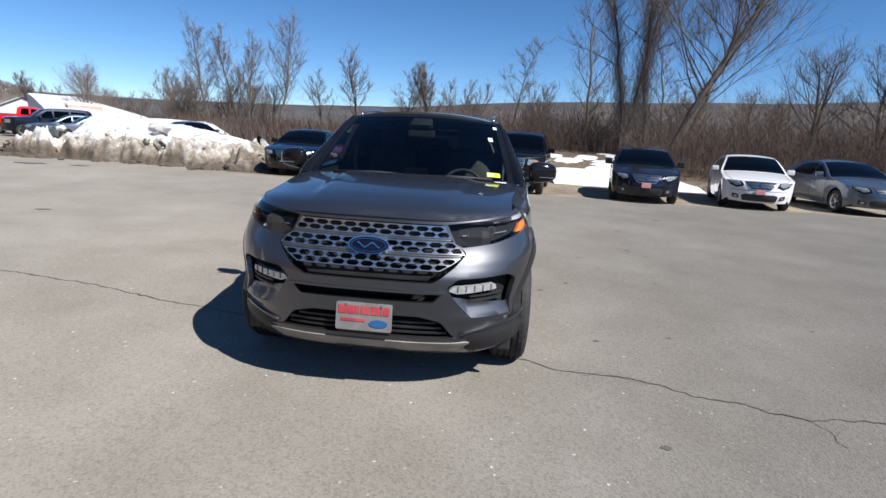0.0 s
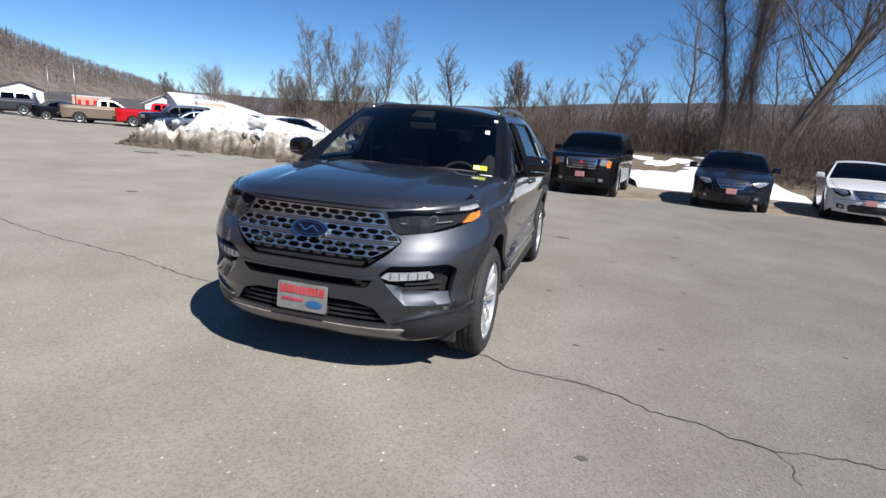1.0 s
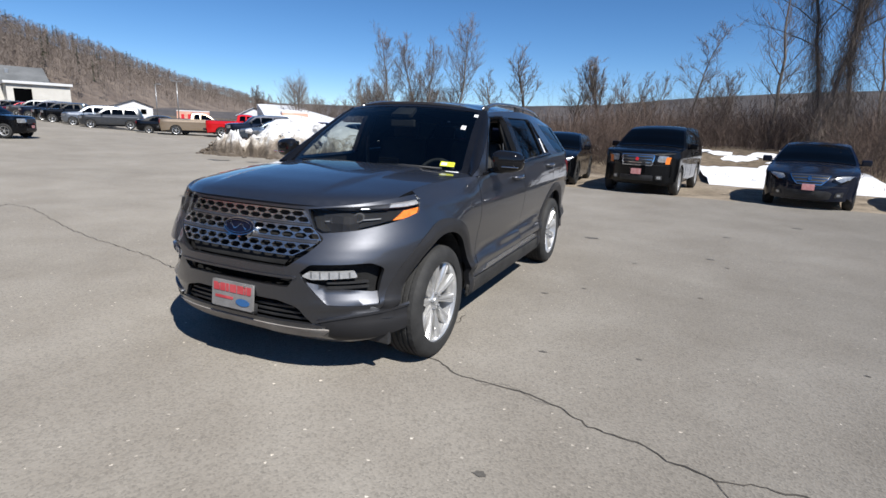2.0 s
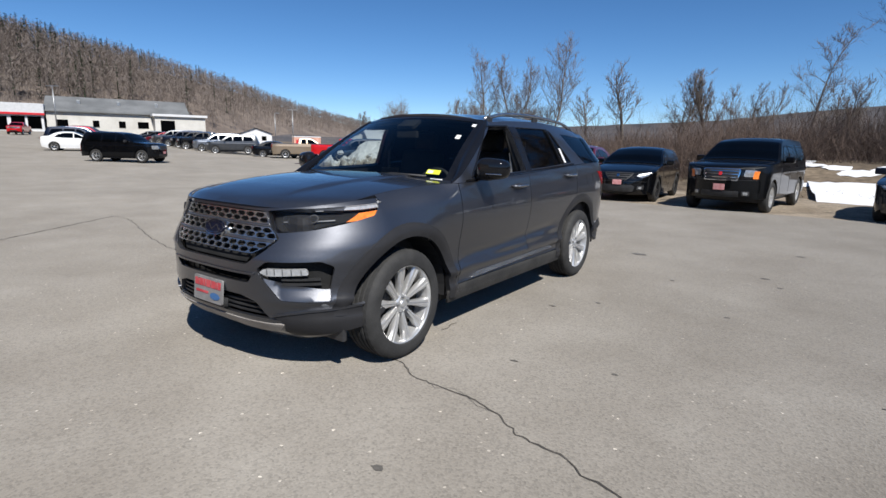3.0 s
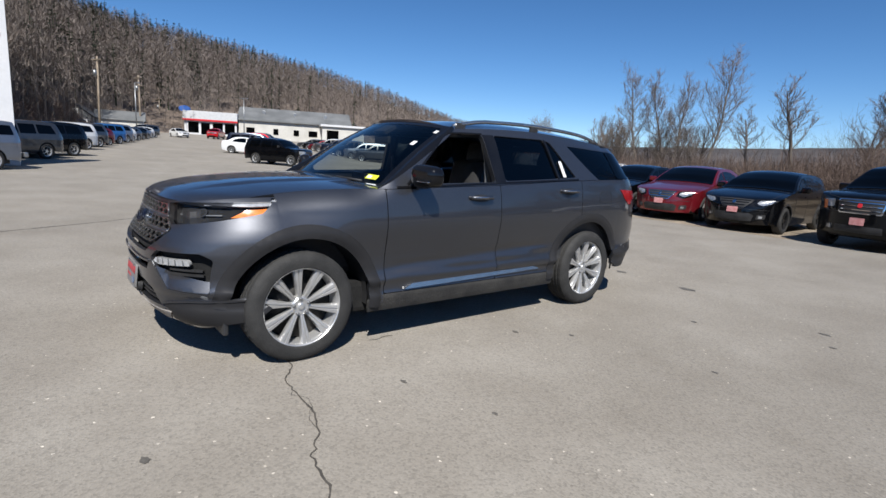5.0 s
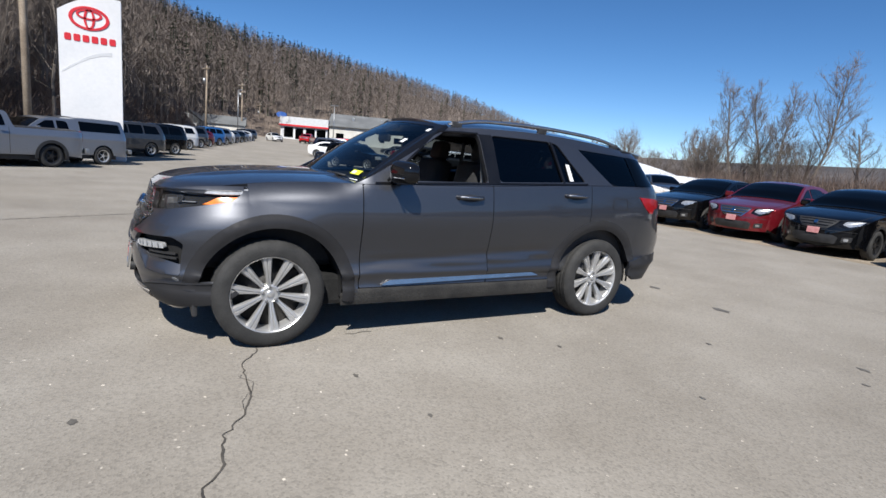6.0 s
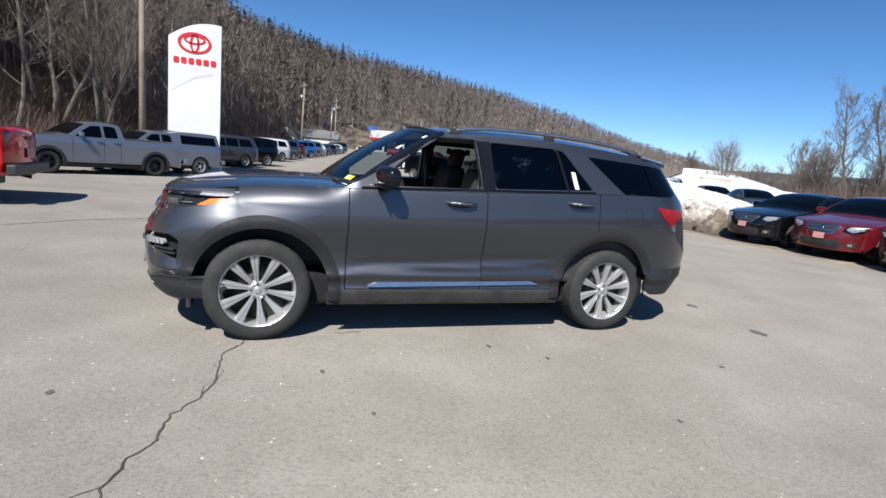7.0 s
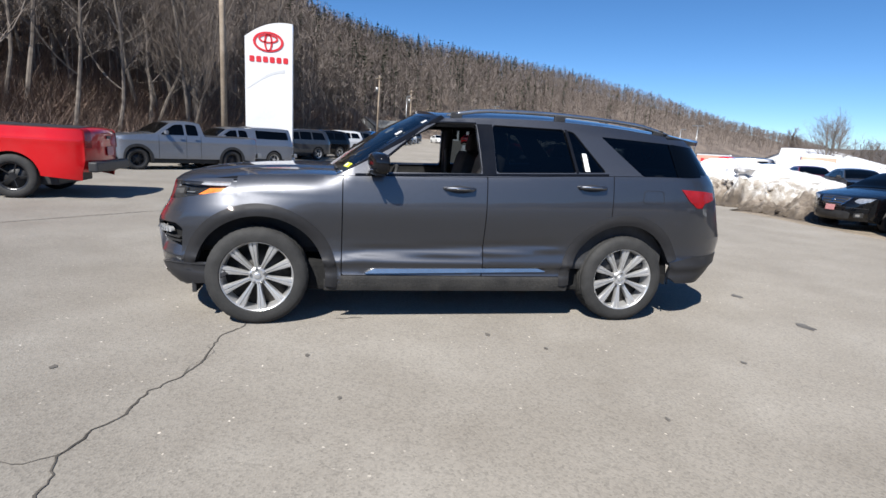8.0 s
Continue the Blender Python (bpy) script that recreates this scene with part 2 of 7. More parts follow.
def sheet(name, outline, fn, step, holes=(), thick=0.0, flip=False, exact=True):
    """A panel over a flat outline with holes, carried onto the surface fn(u, v) -> x, y, z, with an edge of the given thickness."""
    step = np.array(step if isinstance(step, tuple) else (step, step), float)
    loops = [resample(list(outline), step)] + [resample(list(h), step) for h in holes]
    pts = np.concatenate(loops)
    edges, base = [], 0
    for l in loops:
        edges += [(base + i, base + (i + 1) % len(l)) for i in range(len(l))]
        base += len(l)
    lo, hi = loops[0].min(0), loops[0].max(0)
    gu, gv = np.meshgrid(np.arange(lo[0] + step[0] / 2, hi[0], step[0]), np.arange(lo[1] + step[1] / 2, hi[1], step[1]), indexing="ij")
    grid = np.stack([gu.ravel(), gv.ravel()], 1)
    keep = inside(loops[0], grid)
    for l in loops[1:]:
        keep &= ~inside(l, grid)
    grid = grid[keep]
    if len(grid):
        near = np.full(len(grid), 9.0)
        for p in pts:
            near = np.minimum(near, (((grid - p) / step) ** 2).sum(1))
        grid = grid[near > 0.3]
        pts = np.concatenate([pts, grid])
    got = geometry.delaunay_2d_cdt([Vector(p) for p in pts], edges, [], 0, 1e-7)
    uv = np.array([tuple(v) for v in got[0]])
    tris = np.array([f for f in got[2] if len(f) == 3])
    mid = uv[tris].mean(1)
    ok = inside(loops[0], mid)
    for l in loops[1:]:
        ok &= ~inside(l, mid)
    tris = tris[ok]
    place = lambda q: np.stack(fn(q[:, 0], q[:, 1]), 1)
    pos = place(uv)
    e = step * 0.2
    du = place(uv + (e[0], 0)) - place(uv - (e[0], 0))
    dv = place(uv + (0, e[1])) - place(uv - (0, e[1]))
    nor = np.cross(du, dv)
    nor /= np.maximum(np.linalg.norm(nor, axis=1, keepdims=True), 1e-9)
    a, b, c = uv[tris[:, 0]], uv[tris[:, 1]], uv[tris[:, 2]]
    turned = (b - a)[:, 0] * (c - a)[:, 1] - (b - a)[:, 1] * (c - a)[:, 0] < 0
    tris[turned] = tris[turned][:, ::-1]
    if flip:
        nor, tris = -nor, tris[:, ::-1]
    verts, faces, normals = list(pos), [tuple(int(i) for i in t) for t in tris], list(nor)
    if thick:
        count = {}
        for t in faces:
            for i in range(3):
                k = (t[i], t[(i + 1) % 3])
                count[k] = count.get(k, 0) + 1
        rim = [k for k in count if (k[1], k[0]) not in count]
        top, low = {}, {}
        for i in {j for k in rim for j in k}:
            top[i] = len(verts)
            verts.append(pos[i])
            low[i] = len(verts)
            verts.append(pos[i] - nor[i] * thick)
            normals += [(0, 0, 0), (0, 0, 0)]
        faces += [(top[j], top[i], low[i], low[j]) for i, j in rim]
    return mesh_of(name, verts, faces, True, normals if exact else None)


def lathe(name, profile, n=40, axis="x"):
    """Turned round an axis: profile of (along, radius)."""
    verts, faces = [], []
    for k in range(n):
        a = 2 * math.pi * k / n
        verts += [((p, r * math.cos(a), r * math.sin(a)) if axis == "x" else (r * math.cos(a), r * math.sin(a), p)) for p, r in profile]
    m = len(profile)
    for k in range(n):
        for i in range(m - 1):
            q = (k * m + i, k * m + i + 1, (k + 1) % n * m + i + 1, (k + 1) % n * m + i)
            faces.append(q if axis == "x" else q[::-1])
    return mesh_of(name, verts, faces, True)


def block(sx, sy, sz, at=(0, 0, 0), bevel=0.0, turn=None, bm=None):
    """A bevelled box in a bmesh."""
    own = bmesh.new()
    bmesh.ops.create_cube(own, size=1)
    bmesh.ops.scale(own, vec=(sx, sy, sz), verts=own.verts)
    if bevel:
        bmesh.ops.bevel(own, geom=own.edges[:], offset=bevel, segments=2, affect="EDGES", profile=0.6)
    if turn is not None:
        bmesh.ops.transform(own, matrix=turn.to_4x4(), verts=own.verts)
    bmesh.ops.translate(own, vec=at, verts=own.verts)
    if bm is None:
        return own
    me = bpy.data.meshes.new("block")
    own.to_mesh(me)
    own.free()
    bm.from_mesh(me)
    bpy.data.meshes.remove(me)
    return bm


def tube(path, radii, sides=8, closed_ends=True):
    """Vertices and faces of a pipe along the points."""
    path = [np.array(p, float) for p in path]
    radii = [radii] * len(path) if isinstance(radii, (int, float)) else radii
    verts, faces = [], []
    for i, p in enumerate(path):
        d = path[min(i + 1, len(path) - 1)] - path[max(i - 1, 0)]
        d /= max(np.linalg.norm(d), 1e-9)
        u = np.cross(d, (0, 0, 1) if abs(d[2]) < 0.9 else (1, 0, 0))
        u /= np.linalg.norm(u)
        v = np.cross(d, u)
        verts += [p + radii[i] * (u * math.cos(2 * math.pi * k / sides) + v * math.sin(2 * math.pi * k / sides)) for k in range(sides)]
    for i in range(len(path) - 1):
        faces += [(i * sides + k, i * sides + (k + 1) % sides, (i + 1) * sides + (k + 1) % sides, (i + 1) * sides + k) for k in range(sides)]
    if closed_ends:
        faces += [tuple(range(sides))[::-1], tuple((len(path) - 1) * sides + k for k in range(sides))]
    return verts, faces


def pipe(name, path, radii, sides=8):
    v, f = tube(path, radii, sides)
    return mesh_of(name, v, [t[::-1] for t in f], True)


# ---- the lie of the land ----
def land(x, y):
    """Height of the lot, which climbs gently towards the buildings."""
    far = np.maximum(3, -np.asarray(x, float))
    u = np.maximum(0, far - 20)
    level = 1 - step_to(0.45, 0.75, np.asarray(y, float) / far)
    return (0.0185 * u + 0.00007 * np.minimum(u, 130) ** 2 - 0.06 * step_to(10, 17, far)) * level


def slope(x):
    """Height that the ground reaches towards the buildings."""
    u = np.maximum(0, -np.asarray(x, float) - 20)
    return 0.0185 * u + 0.00007 * np.minimum(u, 130) ** 2


def lot_edge(x):
    return 10.45 - 0.045 * (np.asarray(x, float) + 2)


def bank(x, y):
    """The low brushy bank behind the parked row."""
    e = lot_edge(x)
    return 1.15 * step_to(e + 6.0, e + 13.0, np.asarray(y, float)) * step_to(-7, 1, np.asarray(x, float)) * (1 - step_to(40, 90, np.asarray(y, float)))


# ---- ground, lot, snow, hills ----
def build_ground():
    # wide winter soil out to the horizon; it lies under the asphalt and rises into a low bank behind the parked row
    xs = sorted(set([-1600, -900, -500, -300, -200, -150, -125, -100, -80] + list(range(-64, 44, 4)) + [60, 90, 150, 300, 600, 1000, 1600]))
    ys = sorted(set([-1600, -900, -400, -200, -100, -60, -44] + list(range(-30, 6, 6)) + [x * 0.8 + 6 for x in range(0, 46)] + [50, 60, 80, 120, 200, 400, 900, 1600]))
    verts, faces = [], []
    for x in xs:
        for y in ys:
            e = float(lot_edge(x))
            rise = float(bank(x, y))
            verts.append((x, y, float(land(x, y)) * float(1 - step_to(200, 600, -x)) - 0.05 + rise + (0.12 * noise.noise((x * 0.2, y * 0.2, 0)) if y > e + 6 else 0)))
    n = len(ys)
    for i in range(len(xs) - 1):
        for j in range(n - 1):
            faces.append((i * n + j, (i + 1) * n + j, (i + 1) * n + j + 1, i * n + j + 1))
    tagged(part("ground", mesh_of("ground", verts, faces, True), SOIL), "brown winter soil with dead grass and leaf litter", "ground", kind="structure")

    edge = [(x, float(lot_edge(x)) + 0.18 * noise.noise((x * 0.6, 0, 3))) for x in np.arange(45, -9.1, -0.5)]
    lot = edge + [(-9.5, 11.6), (-20, 26), (-28, 42), (-60, 66), (-140, 60), (-140, -4), (-60, -9), (-34, -13), (-26, -24), (-20, -60), (45, -60)]
    tagged(part("parking_lot", sheet("parking_lot", lot, lambda u, v: (u, v, land(u, v)), 3.0, flip=False), ASPHALT),
           "sun-bleached grey asphalt car lot with a long crack", "pavement", kind="structure")
    shoulder = [(x, y - 0.25) for x, y in edge[::-1]] + [(45, 11.5)] + [(x, float(lot_edge(x)) + 6.3 + 0.5 * noise.noise((x * 0.4, 5, 0))) for x in np.arange(45, -9, -1.0)]
    tagged(part("gravel_shoulder", sheet("gravel_shoulder", shoulder, lambda u, v: (u, v, land(u, v) - 0.012 - 0.02 * step_to(0, 1, v - lot_edge(u))), 1.0), GRAVEL),
           "tan gravel and dirt shoulder beside the asphalt", "ground", kind="structure")


def ragged_strip(name, points, width, material, label, seed, z=0.004, wander=0.05):
    """A crack: a thin ragged ribbon through the points."""
    rng = random.Random(seed)
    line = []
    for a, b in zip(points, points[1:]):
        n = max(2, int(math.dist(a, b) / 0.035))
        for i in range(n):
            t = i / n
            x, y = a[0] + (b[0] - a[0]) * t, a[1] + (b[1] - a[1]) * t
            line.append((x + wander * noise.noise((x * 5, y * 5, seed)) + wander * .45 * noise.noise((x * 17, y * 17, seed)) + rng.uniform(-.007, .007), y + wander * noise.noise((x * 5, y * 5, seed + 9)) + wander * .45 * noise.noise((x * 17, y * 17, seed + 5)) + rng.uniform(-.007, .007)))
    verts, faces = [], []
    for i, (x, y) in enumerate(line):
        q = line[min(i + 1, len(line) - 1)]
        p = line[max(i - 1, 0)]
        d = Vector((q[0] - p[0], q[1] - p[1])).normalized()
        w = width * (0.45 + 0.9 * abs(noise.noise((x * 7, y * 7, seed + 4)))) * rng.uniform(0.7, 1.3) / 2
        verts += [(x - d.y * w, y + d.x * w, float(land(x, y)) + z), (x + d.y * w, y - d.x * w, float(land(x, y)) + z)]
        if i:
            faces.append((2 * i - 2, 2 * i - 1, 2 * i + 1, 2 * i))
    return tagged(part(name, mesh_of(name, verts, faces), material), label, "crack", kind="structure")


def build_cracks():
    main = [(-6.69, 0.12), (-5.02, -0.40), (-4.04, -0.62), (-3.17, -0.74), (-2.54, -0.92), (-1.83, -1.11), (-0.4, -1.38), (0.97, -1.60), (1.18, -1.73), (1.33, -1.76), (1.52, -1.72), (1.72, -1.77), (1.86, -1.82), (2.03, -1.95), (2.24, -1.97), (2.43, -2.05), (2.63, -2.11), (2.80, -2.05), (3.06, -2.06), (4.2, -2.3), (5.4, -2.25), (7.5, -2.6), (10, -2.4)]
    ragged_strip("crack", main, 0.0145, CRACK, "long dark ragged crack across the asphalt", 3, wander=0.034)
    ragged_strip("crack", main[9:13], 0.004, CRACK, "hairline strand running beside the long crack", 21, z=0.006, wander=0.062)
    ragged_strip("crack", [(-2.6, -7.0), (-3.28, -5.69), (-4.95, -4.12), (-6.13, -2.02), (-7.7, 0.23)], 0.032, CRACK, "straight tarred seam in the asphalt", 5, wander=0.02)
    ragged_strip("crack", [(-7.7, 0.23), (-7.2, 0.25), (-6.69, 0.12)], 0.014, CRACK, "fine hairline crack joining the seam", 6)
    ragged_strip("crack", [(2.63, -2.11), (2.70, -2.27), (2.71, -2.42)], 0.008, CRACK, "short side crack off the long one", 8)
    ragged_strip("crack", [(0.84, -0.93), (0.87, -0.84), (0.83, -0.76), (0.86, -0.66)], 0.011, CRACK, "short dark scar in the asphalt by the front wheel", 7)
    spots = [(1.67, -2.57, .035), (1.17, 3.27, .10), (0.20, 3.37, .08), (1.58, -1.11, .03), (2.73, 2.78, .05), (1.25, 0.24, .03), (-13.3, 9.7, .45), (-11.9, 9.9, .3), (2.6, 0.9, .022), (3.0, 4.6, .06), (1.9, 2.0, .03), (4.2, 6.4, .09), (3.6, -0.4, .02), (-6.5, 2.6, .12), (2.2, -0.9, .02), (1.55, 0.6, .025), (2.9, 2.4, .03)]
    rng = random.Random(4)
    for x, y, r in ((a, b, c * 0.7) for a, b, c in spots):
        pts = [(x + r * rng.uniform(0.6, 1.25) * math.cos(a) * 1.5, y + r * rng.uniform(0.5, 1.1) * math.sin(a), float(land(x, y)) + 0.004) for a in [k * math.pi / 7 for k in range(14)]]
        tagged(part("stain", mesh_of("stain", pts, [tuple(range(14))]), STAIN), "small dark stain on the asphalt", "stain", kind="structure", group="stains on the asphalt")


def build_snow():
    # ploughed bank: clean crest, gritty broken flank
    rng = random.Random(2)
    nx, ny = 240, 120
    x0, x1, y0, y1 = -17.0, -6.9, 11.3, 18.5
    crest = curve([-17.0, -16.4, -15.6, -14.8, -13.0, -11.2, -9.6, -8.2, -6.9], [0, 0.55, 0.90, 1.50, 1.38, 1.22, 0.90, 0.50, 0])
    verts, faces = [], []
    for i in range(nx):
        for j in range(ny):
            x, y = x0 + (x1 - x0) * i / (nx - 1), y0 + (y1 - y0) * j / (ny - 1)
            front = y0 + 0.45 + 0.35 * noise.noise((x * 0.7, 1, 0))
            h = float(crest(x)) * float(step_to(front + 0.3, front + 3.0, y)) * float(1 - step_to(15.2, 18.3, y))
            flank = float(step_to(front, front + 0.35, y)) * (1 - 0.85 * float(step_to(front + 0.9, front + 2.2, y))) * min(1.0, float(crest(x)) * 2.2)
            clod = 0.46 + 0.75 * noise.noise((x * 0.7, y * 0.7, 4)) + 0.42 * noise.noise((x * 1.9, y * 1.9, 7)) + 0.24 * noise.noise((x * 4.7, y * 4.7, 2)) + 0.15 * noise.noise((x * 13, y * 13, 2))
            h = h * (1 + 0.12 * noise.noise((x * 0.8, y * 0.8, 0))) + clod * flank
            verts.append((x + 0.12 * noise.noise((x * 3, y * 3, 5)), y + 0.15 * noise.noise((x * 3, y * 3, 9)), float(land(x, y)) + h - 0.03))
    for i in range(nx - 1):
        for j in range(ny - 1):
            faces.append((i * ny + j, (i + 1) * ny + j, (i + 1) * ny + j + 1, i * ny + j + 1))
    tagged(part("snow_bank", mesh_of("snow_bank", verts, faces, True), SNOW), "ploughed bank of old snow, white on top and gritty brown below", "snow bank")
    for n in range(14):
        x, y = rng.uniform(-17.0, -7.0), 11.5 + rng.uniform(-0.25, 0.6)
        r = rng.uniform(0.04, 0.13)
        bm = bmesh.new()
        bmesh.ops.create_icosphere(bm, subdivisions=2, radius=r)
        for v in bm.verts:
            v.co *= 1 + 0.35 * noise.noise(v.co * 7 + Vector((n, 0, 0)))
            v.co.z *= 0.7
        tagged(part("snow_clod", bm, SNOW, at=pose(x, y, float(land(x, y)) + r * 0.35)), "dirty lump of frozen snow at the bank's foot", "snow lump", "lumps along the snow bank")

    rubble = ([], [])
    for n in range(70):
        x = rng.uniform(-16.9, -6.3)
        y = 11.55 + 0.35 * noise.noise((x * 0.7, 1, 0)) + abs(rng.gauss(0, 0.75))
        top = float(crest(x)) * float(step_to(11.9, 14.4, y)) + 0.55 * min(1.0, float(crest(x)) * 2) * float(step_to(11.7, 12.4, y))
        r = 0.04 + 0.26 * rng.random() ** 3
        bm = bmesh.new()
        bmesh.ops.create_icosphere(bm, subdivisions=2, radius=r)
        base = len(rubble[0])
        shift = Vector((n * 3.1, n * 1.7, 0))
        for v in bm.verts:
            p = v.co * (1 + 0.5 * noise.noise(v.co * (1.6 / r) + shift) + 0.25 * noise.noise(v.co * (4 / r) + shift))
            rubble[0].append((x + p.x * 1.3, y + p.y, top - 0.25 * r + p.z * 0.75))
        rubble[1].extend([tuple(base + v.index for v in f.verts) for f in bm.faces])
        bm.free()
    tagged(part("snow_rubble", mesh_of("snow_rubble", *rubble), SNOW), "broken lumps of gritty frozen snow along the bank", "snow", kind="stuff")

    def drift(name, outline, lift, label, seed):
        ring = np.array(outline)

        def fn(u, v):
            near = np.min(np.hypot(np.ravel(u)[:, None] - ring[None, :, 0], np.ravel(v)[:, None] - ring[None, :, 1]), axis=1)
            rise = step_to(0.0, 0.7, near)
            return u, v, land(u, v) + bank(u, v) - 0.03 + (lift + 0.05) * rise + 0.04 * rise * np.sin(u * 1.3 + seed) * np.sin(v * 1.1)
        tagged(part(name, sheet(name, outline, fn, 0.35), WHITE_SNOW), label, "snow", kind="structure")
    wob = lambda a, b, y, s: [(x, y + 0.35 * noise.noise((x * 0.8, s, 0))) for x in np.linspace(a, b, 24)]
    drift("snow_strip", wob(3.0, 8.6, 15.2, 1) + wob(8.0, 2.6, 19.2, 2), 0.10, "flat strip of white snow behind the parked cars", 1)
    rng2 = random.Random(8)
    for n in range(26):
        x, y = rng2.uniform(1.0, 7.5), rng2.uniform(18.5, 22.5)
        a, b = rng2.uniform(.25, .9), rng2.uniform(.2, .5)
        drift("snow_patch", [(x + a * rng2.uniform(.7, 1.2) * math.cos(t), y + b * rng2.uniform(.7, 1.2) * math.sin(t)) for t in np.linspace(0, 6.28, 12)[:-1]], 0.06, "thin patch of snow left on the brushy bank", n)
    berm = [(-10.5, 17.2), (-6.5, 19.8), (-1.0, 22.6), (-0.6, 23.6), (-6.8, 21.2), (-11, 18.8)]
    fn = lambda u, v: (u, v, land(u, v) + 0.55 + 0.35 * np.sin(u * 2.1) * np.sin(v * 1.7) + 0.15 * np.sin(u * 5.3 + v * 3))
    tagged(part("snow_berm", sheet("snow_berm", berm, fn, 0.18, thick=0.9), SNOW), "low berm of dirty snow behind the parked cars", "snow bank")
    field = [(-17.0, 24.6), (-14.0, 26.8), (-21.5, 38.6), (-29.5, 52.6), (-36.6, 47.3), (-26.0, 35.4)]

    def climb(u, v):
        b = np.degrees(np.arctan2(u - 4.5, v + 1.8))
        return 0.12 + 1.4 * step_to(32, 64, np.hypot(u - 4.5, v + 1.8)) * step_to(-32.0, -34.0, b) * step_to(-41.0, -39.0, b) + 0.08 * np.sin(u * 0.9) * np.sin(v * 0.7)
    tagged(part("snow_field", sheet("snow_field", rounded(field, 1.5), lambda u, v: (u, v, climb(u, v)), 0.9, thick=2.6), WHITE_SNOW), "wide white snow slope beyond the ploughed bank", "snow", kind="structure")
    def snow_slope(u, v):
        b = np.degrees(np.arctan2(u - 4.7, v + 1.9))
        rise = 1.3 + 2.9 * np.clip((-36.5 - b) / 6, 0, 1)
        return u, v, 0.05 + rise * step_to(44, 108, np.hypot(u - 4.7, v + 1.9)) + 0.05 * np.sin(u * 0.7) * np.sin(v * 0.9)
    far_field = [(4.7 + r * math.sin(radians(b)), -1.9 + r * math.cos(radians(b))) for b, r in [(-46, 48), (-41, 42), (-37, 44), (-36.6, 62), (-36.2, 84), (-38, 104), (-42, 108), (-46, 104)]]
    tagged(part("snow_field", sheet("snow_field", rounded(far_field, 3.0), snow_slope, 1.5, thick=3.2), WHITE_SNOW), "open field under flat white snow beyond the lot", "snow", kind="structure")
    drift("snow_strip", wob(-62, -46, 41.0, 4) + wob(-45, -62, 42.5, 6), 0.25, "thin white strip of old snow at the lot's far edge", 3)


# ridge and foot of the wooded hill, by bearing
BEAR = [-175, -150, -130, -118, -108, -98, -90, -82, -74, -66, -58, -51, -46, -42]
FOOT = curve(BEAR, [60, 44, 36, 33, 36, 46, 82, 122, 138, 165, 220, 330, 430, 560])
CREST = curve(BEAR, [120, 105, 98, 102, 118, 140, 170, 215, 265, 335, 440, 600, 720, 800])
RISE = curve(BEAR, [14, 15, 15.5, 15.2, 14.0, 11.4, 9.0, 8.0, 7.3, 6.4, 4.9, 3.0, 1.9, 0.8])
EYE_AT = (4.6, -1.6)


def hill_height(r, b):
    f, c = FOOT(b), CREST(b)
    top = 1.4 + c * np.tan(np.radians(RISE(b)))
    base = land(EYE_AT[0] + f * np.sin(np.radians(b)), 0)
    t = (r - f) / (c - f)
    rise = np.where(t < 1, np.clip(t, 0, 1) ** 0.9, 1 - 0.25 * np.clip(t - 1, 0, 1))
    return base - 0.3 + (top - base) * rise


def hill_point(r, b):
    return EYE_AT[0] + r * np.sin(np.radians(b)), EYE_AT[1] + r * np.cos(np.radians(b))


def build_hills():
    verts, faces = [], []
    bs, ts = np.arange(-175, -41.9, 1.0), np.linspace(0, 1.9, 24)
    for b in bs:
        for t in ts:
            r = float(FOOT(b) + (CREST(b) - FOOT(b)) * t)
            x, y = hill_point(r, b)
            verts.append((x, y, float(hill_height(r, b)) + 1.2 * noise.noise((x * 0.03, y * 0.03, 0))))
    n = len(ts)
    for i in range(len(bs) - 1):
        for j in range(n - 1):
            faces.append((i * n + j, i * n + j + 1, (i + 1) * n + j + 1, (i + 1) * n + j))
    tagged(part("hillside", mesh_of("hillside", verts, faces, True), LITTER), "steep brown hillside covered in leaf litter", "hill", kind="structure")
    # low blue-grey ridge all round at the horizon, its unseen side raised to darken reflections
    verts, faces = [], []
    hs = curve([-190, -60, -46, -40, -30, -10, 5, 15, 30, 45, 90, 170], [5.0, 1.5, 1.6, 1.7, 1.9, 2.7, 4.0, 4.3, 4.6, 5.0, 7.0, 5.0])
    bs = np.arange(-180, 181, 1.5)
    for b in bs:
        h = float(hs(b)) + 0.22 * noise.noise((b * 0.10, 0, 1)) + 0.06 * noise.noise((b * 0.7, 0, 4))
        for r, k in ((1250, -0.3), (1400, h * 0.55), (1500, h), (1550, -0.3)):
            x, y = hill_point(r, b)
            verts.append((x, y, 1.4 + r * math.tan(radians(k))))
    for i in range(len(bs) - 1):
        for j in range(3):
            faces.append((i * 4 + j, i * 4 + j + 1, (i + 1) * 4 + j + 1, (i + 1) * 4 + j))
    tagged(part("backdrop", mesh_of("backdrop", verts, faces, True), FAR_HILL), "wooded ridge along the horizon, raised on its unseen side", "hills", kind="structure")


build_ground()
build_cracks()
build_snow()
build_hills()


